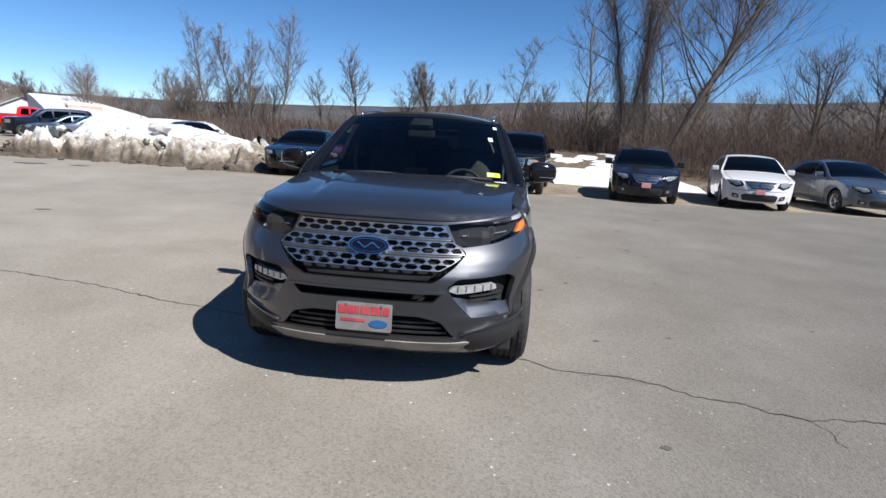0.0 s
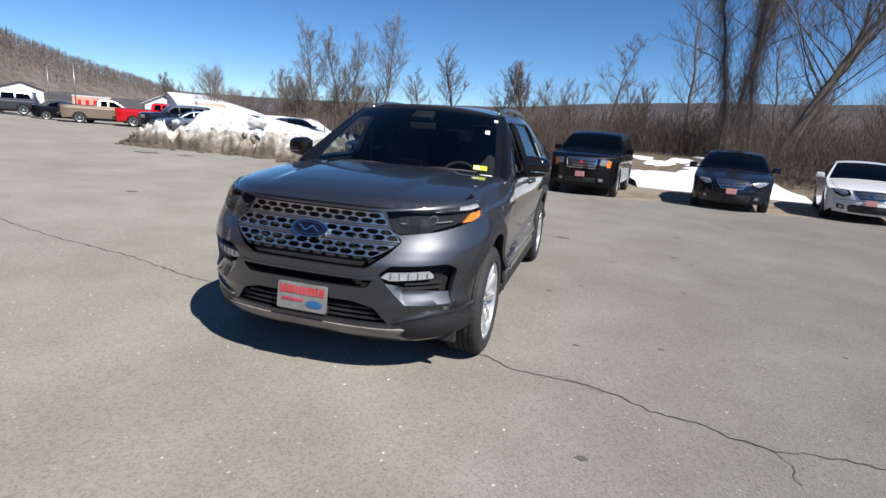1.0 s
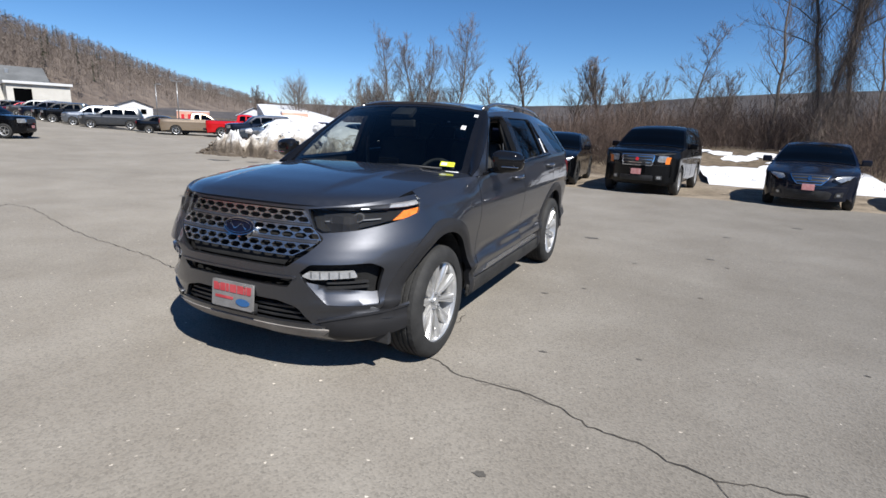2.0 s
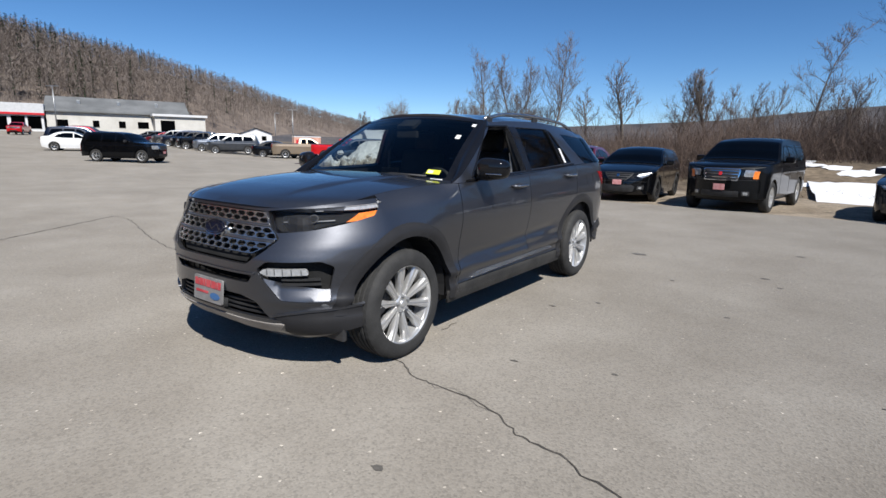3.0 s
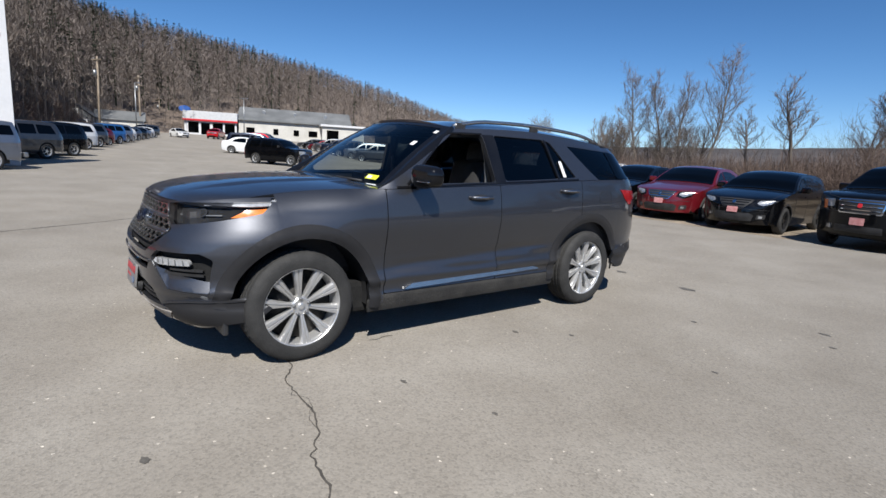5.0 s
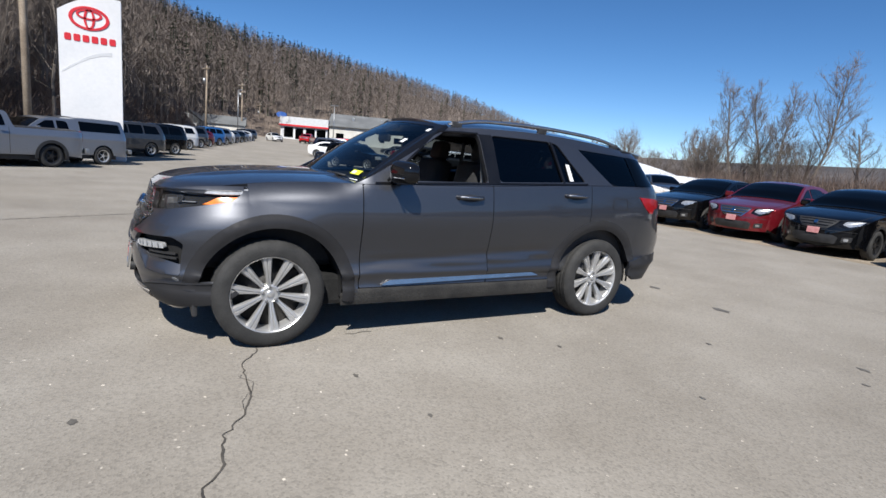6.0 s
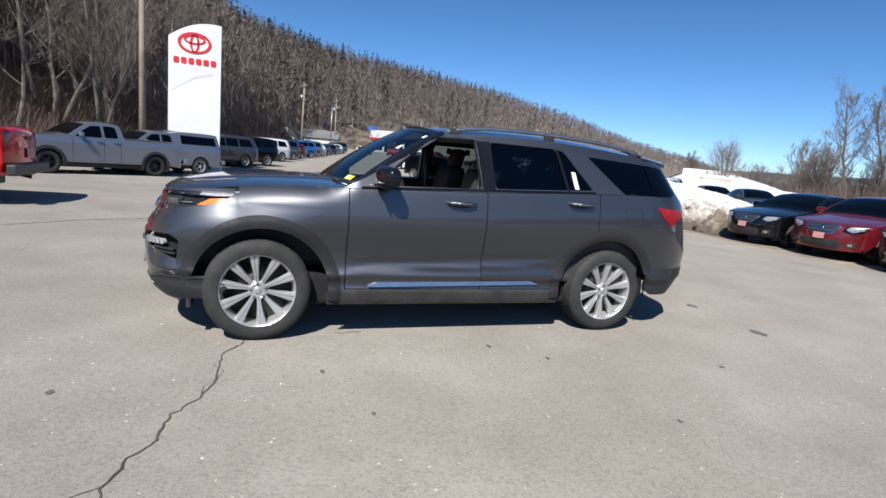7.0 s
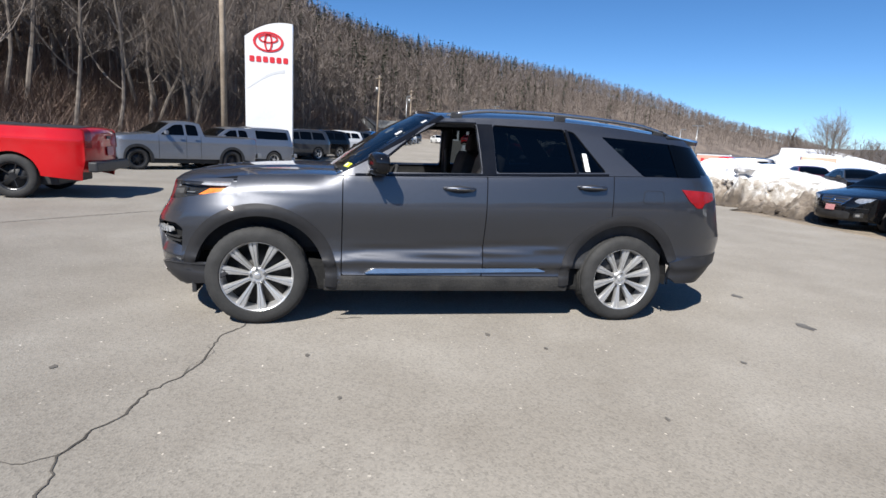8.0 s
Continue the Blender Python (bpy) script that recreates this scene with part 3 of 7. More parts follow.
# ---- vehicles of the lot ----
# Local axes: front towards -y, left side towards +x, ground at z = 0, middle of the wheelbase at the origin.
KINDS = {
    # wheelbase, half width, tyre radius, belt, contour over the top from the front valance to the rear one, windows, cowl / header / roof end / tail glass end
    "sedan": dict(wb=2.70, w=0.895, r=0.325, belt=0.95, end=(-2.26, 2.33),
                  top=[(-2.20, .24), (-2.27, .42), (-2.25, .60), (-2.14, .74), (-1.75, .83), (-1.2, .92), (-0.92, .965), (-0.45, 1.21), (-.02, 1.385), (.40, 1.44), (.9, 1.42), (1.25, 1.33), (1.72, 1.10), (2.18, 1.055), (2.30, .96), (2.33, .66), (2.26, .32)],
                  glass=(6, 8, 11, 12), windows=[[(-.72, .965), (.02, .985), (.02, 1.345), (-.14, 1.30), (-.40, 1.17)], [(.09, .985), (.88, 1.0), (1.02, 1.10), (.82, 1.33), (.45, 1.365), (.09, 1.352)], [(.95, 1.0), (1.32, 1.05), (1.02, 1.27), (.90, 1.31)]]),
    "hatch": dict(wb=2.65, w=0.91, r=0.325, belt=0.98, end=(-2.20, 2.17),
                  top=[(-2.14, .22), (-2.20, .42), (-2.18, .60), (-2.05, .76), (-1.65, .88), (-1.15, .97), (-0.90, 1.0), (-0.40, 1.26), (.05, 1.42), (.45, 1.475), (1.0, 1.455), (1.65, 1.36), (2.0, 1.04), (2.12, .98), (2.15, .85), (2.17, .60), (2.10, .32)],
                  glass=(6, 8, 11, 12), windows=[[(-.70, 1.0), (.05, 1.02), (.05, 1.385), (-.10, 1.345), (-.40, 1.20)], [(.12, 1.02), (.92, 1.06), (1.08, 1.20), (.85, 1.375), (.45, 1.40), (.12, 1.392)], [(1.0, 1.08), (1.45, 1.16), (1.25, 1.29), (1.05, 1.34)]]),
    "suv": dict(wb=2.87, w=0.945, r=0.375, belt=1.16, end=(-2.30, 2.55),
                top=[(-2.22, .34), (-2.30, .50), (-2.30, .78), (-2.26, 1.02), (-2.0, 1.11), (-1.45, 1.16), (-1.02, 1.20), (-0.60, 1.46), (-.25, 1.67), (.25, 1.75), (1.2, 1.77), (2.05, 1.73), (2.40, 1.20), (2.48, 1.10), (2.52, .9), (2.55, .62), (2.48, .38)],
                glass=(6, 8, 11, 12), windows=[[(-.74, 1.18), (.08, 1.19), (.08, 1.62), (-.20, 1.60), (-.48, 1.40)], [(.16, 1.19), (.95, 1.20), (.95, 1.635), (.16, 1.63)], [(1.05, 1.21), (1.98, 1.22), (1.82, 1.61), (1.05, 1.635)]]),
    "pickup": dict(wb=3.55, w=0.97, r=0.39, belt=1.24, end=(-2.70, 3.02),
                   top=[(-2.60, .45), (-2.70, .60), (-2.68, .86), (-2.60, 1.10), (-2.35, 1.19), (-1.8, 1.25), (-1.22, 1.30), (-0.85, 1.52), (-.55, 1.70), (-.15, 1.79), (.10, 1.80), (.52, 1.75), (.64, 1.33), (.70, 1.27), (2.9, 1.27), (3.0, 1.22), (3.02, .72), (2.95, .50)],
                   glass=(6, 8, 11, 12), windows=[[(-.98, 1.29), (-.12, 1.30), (-.12, 1.69), (-.42, 1.67), (-.70, 1.50)], [(-.02, 1.30), (.42, 1.31), (.38, 1.66), (.28, 1.70), (-.02, 1.70)]]),
}
MADE = {}


def shape_of(kind, cap=False):
    """Surface functions of a kind of vehicle."""
    k = KINDS[kind]
    top = list(k["top"])
    if cap:
        top = top[:11] + [(.65, 1.80), (.80, 1.86), (2.0, 1.88), (2.75, 1.84), (2.95, 1.25), (3.0, 1.2), (3.02, .72), (2.95, .50)]
    y = np.array([p[0] for p in top])
    z = np.array([p[1] for p in top])
    run = np.r_[0, np.cumsum(np.hypot(np.diff(y), np.diff(z)))]
    cy, cz = curve(run, y), curve(run, z)
    y0, y1 = k["end"]
    zmax = z.max()

    def width(yy, zz):
        plan = 1 - 0.20 * np.clip((y0 + 0.75 - yy) / 0.75, 0, 1) ** 2.2 - 0.14 * np.clip((yy - y1 + 0.7) / 0.7, 0, 1) ** 2.2
        low = 0.045 * np.clip((0.62 - zz) / 0.4, 0, 1) ** 2
        shoulder = 0.02 * np.clip((zz - k["belt"] + 0.18) / 0.18, 0, 1) ** 2
        house = np.clip((zz - k["belt"]) / (zmax - k["belt"]), 0, 1.05)
        crease = 0.012 * np.exp(-((zz - (k["belt"] - 0.17)) / 0.03) ** 2)
        return k["w"] * plan - low - shoulder + crease - 0.225 * house ** 1.25

    def ends(yy, zz):
        return np.clip((y0 + 0.62 - yy) / 0.62, 0, 1) ** 1.6, np.clip((yy - y1 + 0.5) / 0.5, 0, 1) ** 1.6

    def over(t, s, lift=0.0):
        """Across the top: t along the contour, s from -1 (right) to 1 (left)."""
        yy, zz = cy(t), cz(t)
        x = width(yy, zz) * s
        front, rear = ends(yy, zz)
        yy = yy + 0.30 * front * np.abs(s) ** 2.6 - 0.12 * rear * np.abs(s) ** 2.6
        up = 0.05 * (1 - np.abs(s) ** 2.4)
        glassy = np.clip((zz - k["belt"]) / (zmax - k["belt"]) * 2, 0, 1) * np.clip((zmax - zz) / 0.12, 0, 1)
        e = 0.02
        ny, nz = -(cz(t + e) - cz(t - e)), cy(t + e) - cy(t - e)
        n = np.hypot(ny, nz) + 1e-9
        yy = yy + (up * 0.4 + 0.04 * glassy * (1 - s * s) + lift) * ny / n
        zz = zz + (up + lift) * nz / n
        return x, yy, zz

    def flank(sign, lift=0.0):
        def fn(u, v):
            front, rear = ends(u, v)
            return sign * (width(u, v) + lift), u + 0.30 * front - 0.12 * rear, v
        return fn
    return k, top, run, width, over, flank


def arch(cy0, r, base, n=14):
    return [(cy0 + r * math.cos(a), r * math.sin(a) + 0.0) for a in np.linspace(math.pi, 0, n)]


def bodies(kind, cap=False, fine=0.09):
    key = (kind, cap)
    if key in MADE:
        return MADE[key]
    k, top, run, width, over, flank = shape_of(kind, cap)
    got = {}
    r = k["r"]
    cy, cz = curve(run, [p[0] for p in top]), curve(run, [p[1] for p in top])
    contour = [(float(cy(t)), float(cz(t))) for t in np.linspace(0, run[-1], 70)]
    zs = max(0.2, r * 0.62)
    dip = {"suv": 0.02, "pickup": -0.06}.get(kind, 0.35)
    low = [(contour[-1][0] - 0.02, zs + .1)]
    for c in (k["wb"] / 2, -k["wb"] / 2):
        a = [(c + (r + .055) * math.cos(q), r + (r + .055) * math.sin(q)) for q in np.linspace(-dip, math.pi + dip, 18)]
        low += a
    low += [(contour[0][0] + 0.02, zs + .1)]
    outline = contour + low
    lefts = sheet("body", outline, flank(1), fine, thick=0.03)
    rights = sheet("body", outline, flank(-1), fine, thick=0.03, flip=True)
    span = sheet("body", [(0, -1), (run[-1], -1), (run[-1], 1), (0, 1)], over, (0.07, 0.12), flip=True)
    bm = bmesh.new()
    for me in (lefts, rights, span):
        bm.from_mesh(me)
    # dark inner tub closes the wheel houses and the underside
    body = bpy.data.meshes.new("body")
    bm.to_mesh(body)
    bm.free()
    body.polygons.foreach_set("use_smooth", [True] * len(body.polygons))
    body.set_sharp_from_angle(angle=radians(38))
    got["body"] = body
    tub = block(2 * k["w"] - 0.34, k["end"][1] - k["end"][0] - 1.15, 0.42, (0, (k["end"][0] + k["end"][1]) / 2, r * 0.62 + 0.21), 0.03)
    for c in (-1, 1):
        block(2 * k["w"] - 0.5, 2 * r + 0.16, 0.3, (0, c * k["wb"] / 2, r + 0.3), 0.02, bm=tub)
    me = bpy.data.meshes.new("underbody")
    tub.to_mesh(me)
    tub.free()
    got["underbody"] = me
    g = k["glass"]

    def across(t0, t1, s0, s1, lift, round_by=0.04):
        return sheet("panel", rounded([(t0, s0), (t1, s0), (t1, s1), (t0, s1)], round_by), lambda u, v: over(u, v, lift), (0.06, 0.08), thick=0.012, flip=True)
    got["windscreen"] = across(run[g[0]] + .05, run[g[1]] - .03, -.93, .93, 0.012)
    last = 15 if cap else g[3]
    got["rear_window"] = across(run[14] + .06 if cap else run[g[2]] + .06, run[last] - .03, -.84, .84, 0.012)
    wins = list(k["windows"])
    if cap:
        wins.append([(.85, 1.36), (2.6, 1.36), (2.56, 1.72), (.85, 1.74)])
    for i, poly in enumerate(wins):
        for sign in (1, -1):
            got["side_window", i, sign] = sheet("side_window", rounded(poly, 0.05), flank(sign, 0.008), 0.12, thick=0.012, flip=sign < 0)
    low_car = kind in ("sedan", "hatch")
    t3 = run[3]

    def face(poly, lift, round_by=0.03, thick=0.012):
        return sheet("panel", rounded([(t3 + t, v) for t, v in poly], round_by, 3), lambda u, v: over(u, v, lift), (0.05, 0.06), thick=thick, flip=True)
    lamp = [(-.13, .55), (-.18, .80), (-.11, .99), (.14, .99), (.07, .84), (-.01, .60)] if low_car else [(-.22, .56), (-.22, .99), (-.02, .99), (-.02, .56)]
    grille = [(-.20, .30), (-.10, .44), (-.005, .47)] if low_car else [(-.24, .46), (-.10, .50), (-.02, .48)]
    tail = run[-3]
    for sign in (1, -1):
        side = lambda q: [(t, v * sign) for t, v in q]
        got["headlight", sign] = face(side(lamp), 0.012)
        mid = [(t * .72 - .012, .78 + (v - .78) * .66) for t, v in lamp]
        got["lamp_core", sign] = face(side(mid), 0.016)
        got["turn_signal", sign] = face(side([(-.09, .90), (-.08, .965), (.09, .975), (.05, .92)] if low_car else [(-.21, .86), (-.21, .985), (-.05, .985), (-.05, .86)]), 0.020, 0.015)
        got["fog_recess", sign] = face(side([(-.46, .70), (-.45, .92), (-.34, .93), (-.36, .72)] if low_car else [(-.60, .62), (-.60, .82), (-.50, .82), (-.50, .62)]), 0.010)
        got["fog_lamp", sign] = face(side([(-.43, .76), (-.43, .86), (-.38, .86), (-.38, .76)] if low_car else [(-.58, .66), (-.58, .78), (-.52, .78), (-.52, .66)]), 0.014, 0.02)
        s0, s1 = sorted((sign * (0.62 if low_car else 0.80), sign * 0.99))
        got["taillight", sign] = across(tail - 0.10 if kind != "sedan" else tail - .02, tail + 0.16 if low_car else tail + .30, s0, s1, 0.014, 0.04)
    both = grille + [(t, -v) for t, v in grille[::-1]]
    got["grille"] = face(both, 0.014)
    tc = sum(t for t, v in both) / len(both)
    got["grille_frame"] = face([(tc + (t - tc) * 1.18, v * 1.07) for t, v in both], 0.008)
    for i in range(3):
        t = grille[0][0] + (grille[-1][0] - grille[0][0]) * (i + .75) / 3.5
        v = float(np.interp(t, [q[0] for q in grille], [q[1] for q in grille])) - .015
        got["grille_bar", i] = face([(t - .007, -v), (t - .007, v), (t + .007, v), (t + .007, -v)], 0.022, 0.004)
    got["grille_emblem"] = face([(tc - .035 + .05 * q, w) for q, w in ((0, -.05), (0, .05), (1.4, .05), (1.4, -.05))], 0.028, 0.03)
    got["intake"] = face([(-.50, -.58), (-.50, .58), (-.37, .64), (-.33, .52), (-.33, -.52), (-.37, -.64)] if low_car else [(-.62, -.55), (-.62, .55), (-.50, .55), (-.50, -.55)], 0.010)
    seam = [(.0, -.50), (.0, .50), (.10, .82), (run[6] - t3 - .05, .90), (run[6] - t3 - .05, -.90), (.10, -.82)]
    loop = rounded([(t3 + t, v) for t, v in seam], 0.04, 3)
    hole = rounded([(t3 + .011 + t * .985, v * .988) for t, v in seam], 0.04, 3)
    got["bonnet_gap"] = sheet("panel", loop, lambda u, v: over(u, v, 0.003), (0.06, 0.08), [hole], thick=0.003, flip=True)
    got["bumper_gap"] = face([(-.245, -.98), (-.245, .98), (-.238, .98), (-.238, -.98)], 0.003, 0.001, 0.003)
    got["plate"] = face([(-.33, -.165), (-.33, .165), (-.21, .165), (-.21, -.165)] if low_car else [(-.48, -.165), (-.48, .165), (-.34, .165), (-.34, -.165)], 0.034, 0.01)
    got["rear_plate"] = across(run[-2] - 0.22, run[-2] - 0.07, -.19, .19, 0.03, 0.01)
    if kind == "pickup":
        if not cap:
            # black sheet on the closed top stands in for the open bed's shade
            got["bed_cover"] = across(run[13] + .06, run[14] - .05, -.88, .88, 0.012)
        bumper = block(2 * k["w"] - .12, .16, .19, (0, k["end"][1] + .02, .60), .035)
        block(.5, .06, .08, (0, k["end"][1] + .02, .52), .02, bm=bumper)
        me = bpy.data.meshes.new("rear_bumper")
        bumper.to_mesh(me)
        bumper.free()
        got["rear_bumper"] = me
        got["tailgate_handle"] = across(run[-2] - .42, run[-2] - .36, -.14, .14, 0.02, 0.01)
    for i, c in enumerate((-k["wb"] / 2, k["wb"] / 2)):
        arc = lambda g: [(c + (r + g) * math.cos(q), r + (r + g) * math.sin(q)) for q in np.linspace(-.2, math.pi + .2, 24)]
        for sign in (1, -1):
            got["wheel_flare", i, sign] = sheet("wheel_flare", arc(.15 if not low_car else .10) + arc(.052)[::-1], flank(sign, 0.022 if not low_car else 0.006), 0.06, thick=0.03, flip=sign < 0)
    doors = {"sedan": [-.80, .05, 1.0], "hatch": [-.80, .08, 1.05], "suv": [-.82, .12, 1.02], "pickup": [-1.05, -.06, .50]}[kind]
    zb = 0.30 if kind in ("sedan", "hatch") else 0.45
    for sign in (1, -1):
        for i, d in enumerate(doors):
            got["door_gap", i, sign] = sheet("door_gap", [(d, zb), (d + .010, zb), (d + .010, k["belt"] + .02), (d, k["belt"] + .02)], flank(sign, 0.003), 0.1, thick=0.004, flip=sign < 0)
        for i, d in enumerate(doors[1:]):
            z = k["belt"] - 0.10
            got["door_handle", i, sign] = sheet("door_handle", rounded([(d - .24, z), (d - .06, z + .004), (d - .06, z + .032), (d - .24, z + .028)], .012, 2), flank(sign, 0.03), 0.05, thick=0.03, flip=sign < 0)
    mb = block(0.20, 0.11, 0.15, (0, 0, 0), 0.035)
    block(0.10, 0.05, 0.05, (-0.12, 0.0, -0.05), 0.015, bm=mb)
    me = bpy.data.meshes.new("mirror")
    mb.to_mesh(me)
    mb.free()
    got["mirror_mesh"] = me
    got["k"], got["width"] = k, width
    MADE[key] = got
    return got


def tyre_mesh(r, w):
    p = [(-w / 2 + .01, r * .66), (-w / 2, r * .70), (-w / 2 - .004, r * .84), (-w / 2 + .012, r * .95), (-w / 2 + .03, r), (w / 2 - .03, r), (w / 2 - .012, r * .95), (w / 2 + .004, r * .84), (w / 2, r * .70), (w / 2 - .01, r * .66)]
    return lathe("tyre", p, 32)


def rim_mesh(r, w, spokes=5, broad=0.30):
    """A pressed rim with spokes, its face towards +x."""
    v, f = [], []
    n = 32
    prof = [(-w * .4, r * .60), (w * .30, r * .62), (w * .44, r * .70), (w * .40, r * .62), (w * .36, r * .58), (-w * .1, r * .54)]
    for k in range(n):
        a = 2 * math.pi * k / n
        v += [(p, q * math.cos(a), q * math.sin(a)) for p, q in prof]
    m = len(prof)
    for k in range(n):
        f += [(k * m + i, k * m + i + 1, (k + 1) % n * m + i + 1, (k + 1) % n * m + i) for i in range(m - 1)]
    for s in range(spokes):
        a = 2 * math.pi * s / spokes
        for (d0, r0, h0), (d1, r1, h1) in ((((broad * .55), r * .12, w * .30), (broad * .42, r * .60, w * .38)),):
            b = len(v)
            for d, rr, h in ((d0, r0, h0), (d1 * .5, r1, h1)):
                for q in (-1, 1):
                    t = a + q * d * (0.9 if rr < r * .3 else 0.5)
                    v += [(h, rr * math.cos(t), rr * math.sin(t)), (h - w * .12, rr * math.cos(t), rr * math.sin(t))]
            f += [(b, b + 2, b + 6, b + 4), (b + 1, b + 5, b + 7, b + 3), (b, b + 4, b + 5, b + 1), (b + 2, b + 3, b + 7, b + 6)]
    b = len(v)
    v += [(w * .33, r * .17 * math.cos(t), r * .17 * math.sin(t)) for t in np.linspace(0, 2 * math.pi, 17)[:-1]]
    f.append(tuple(range(b, b + 16)))
    return mesh_of("rim", v, f)


def disc_mesh(r, w):
    return lathe("brake", [(0, 0.001), (0, r * .56), (-.02, r * .56)], 24)


def add_wheel(car, x, y, r, w, rim, finish, sign):
    key = ("wheel", r, w)
    if key not in MADE:
        MADE[key] = tyre_mesh(r, w), disc_mesh(r, w)
    tyre, disc = MADE[key]
    wheel = part("wheel", disc, BLACK, car, at=pose(x, y, r) @ pose(0, 0, 0, 0, 0, 0 if sign > 0 else 180))
    part("tyre", tyre, RUBBER, wheel)
    part("rim", rim, finish, wheel)


def vehicle(name, kind, x, y, turn, colour, label, category="car", cap=False, rims=None, spokes=5, plate=PLATE_PINK, near=True, scale=1.0, group="", chrome=True, glass=None, flares=False, signal=None, emblem=None):
    got = bodies(kind, cap)
    k = got["k"]
    z = float(land(x, y)) * (1 if x < -3 else 0)
    car = thing(name, label, category, pose(x, y, z - (0.02 if y > 10 and x > -8 else 0), 0, 0, turn) @ Matrix.Diagonal((scale, scale, scale, 1)), group)
    glass = glass or DARK_GLASS
    part("body", got["body"], colour, car)
    part("underbody", got["underbody"], BLACK, car)
    part("windscreen", got["windscreen"], glass, car)
    part("rear_window", got["rear_window"], DARK_GLASS, car)
    for key, me in got.items():
        if isinstance(key, tuple) and key[0] == "side_window":
            part("side_window", me, DARK_GLASS, car)
    for s in (1, -1):
        lamp = part("headlight", got["headlight", s], GLOSS_BLACK if near else LAMP, car)
        part("taillight", got["taillight", s], RED_LAMP, car)
        if near:
            part("lamp_core", got["lamp_core", s], LAMP, lamp)
            part("turn_signal", got["turn_signal", s], signal or LAMP, lamp)
            part("fog_lamp", got["fog_lamp", s], LAMP, part("fog_recess", got["fog_recess", s], BLACK, car))
        cowl = k["windows"][0][0]
        m = part("mirror", got["mirror_mesh"], colour if near else BLACK, car, at=pose(s * (float(got["width"](cowl[0] + .1, cowl[1])) + .13), cowl[0] + .16, cowl[1] + .08) @ pose(0, 0, 0, 0, 0, 0 if s > 0 else 180))
        for dy in (-1, 1):
            key = ("rim", k["r"], spokes)
            if key not in MADE:
                MADE[key] = rim_mesh(k["r"], 0.21, spokes, 1.9 / spokes)
            add_wheel(car, s * (k["w"] - 0.115), dy * k["wb"] / 2, k["r"], 0.21, MADE[key], rims or ALLOY, s)
    part("grille_frame", got["grille_frame"], CHROME if chrome else BLACK, car)
    grille = part("grille", got["grille"], BLACK, car)
    if near:
        for i in range(3):
            part("grille_bar", got["grille_bar", i], CHROME if chrome else GLOSS_BLACK, grille)
        part("grille_emblem", got["grille_emblem"], emblem or CHROME, grille)
        part("bonnet_gap", got["bonnet_gap"], BLACK, car)
        part("bumper_gap", got["bumper_gap"], BLACK, car)
    if kind == "pickup":
        if not cap:
            part("bed_cover", got["bed_cover"], BLACK, car)
        part("rear_bumper", got["rear_bumper"], STEEL if colour is P_SILVER else BLACK, car)
        part("tailgate_handle", got["tailgate_handle"], BLACK, car)
    if flares:
        for i in (0, 1):
            for s in (1, -1):
                part("wheel_flare", got["wheel_flare", i, s], BLACK, car)
    part("intake", got["intake"], BLACK, car)
    if plate is not None:
        part("plate", got["plate"], plate, car)
        part("rear_plate", got["rear_plate"], plate, car)
    if near:
        for key, me in got.items():
            if isinstance(key, tuple) and key[0] == "door_gap":
                part("door_gap", me, BLACK, car)
            if isinstance(key, tuple) and key[0] == "door_handle":
                part("door_handle", me, colour, car)
    return car


P_BLACK = paint("black_paint", (0.0018, 0.002, 0.0028), metal=0.0, rough=0.35, dust=0.003, coat=0.9)
P_AGED = paint("aged_black_paint", (0.0018, 0.002, 0.0025), metal=0.0, rough=0.45, dust=0.003, coat=0.6)
P_NAVY = paint("navy_paint", (0.006, 0.009, 0.020), metal=0.2, rough=0.3, dust=0.008)
P_WHITE = paint("white_paint", (0.78, 0.78, 0.77), 0.03, 0.0, 0.3, 0.03)
P_SLATE = paint("slate_paint", (0.10, 0.13, 0.17), metal=0.6, rough=0.3, dust=0.04)
P_MAROON = paint("maroon_paint", (0.20, 0.010, 0.018), metal=0.5, rough=0.3, dust=0.03)
P_RED = paint("red_paint", (0.58, 0.010, 0.014), 0.1, 0.1, 0.3, 0.02)
P_SILVER = paint("silver_paint", (0.27, 0.29, 0.325), metal=0.7, rough=0.36, dust=0.02)
P_GREY = paint("grey_paint", (0.075, 0.078, 0.083), metal=0.6, rough=0.3, dust=0.05)
P_BLUE = paint("blue_paint", (0.03, 0.16, 0.42), metal=0.3, rough=0.3, dust=0.03)
P_TAN = paint("tan_paint", (0.30, 0.23, 0.16), metal=0.4, rough=0.35, dust=0.05)


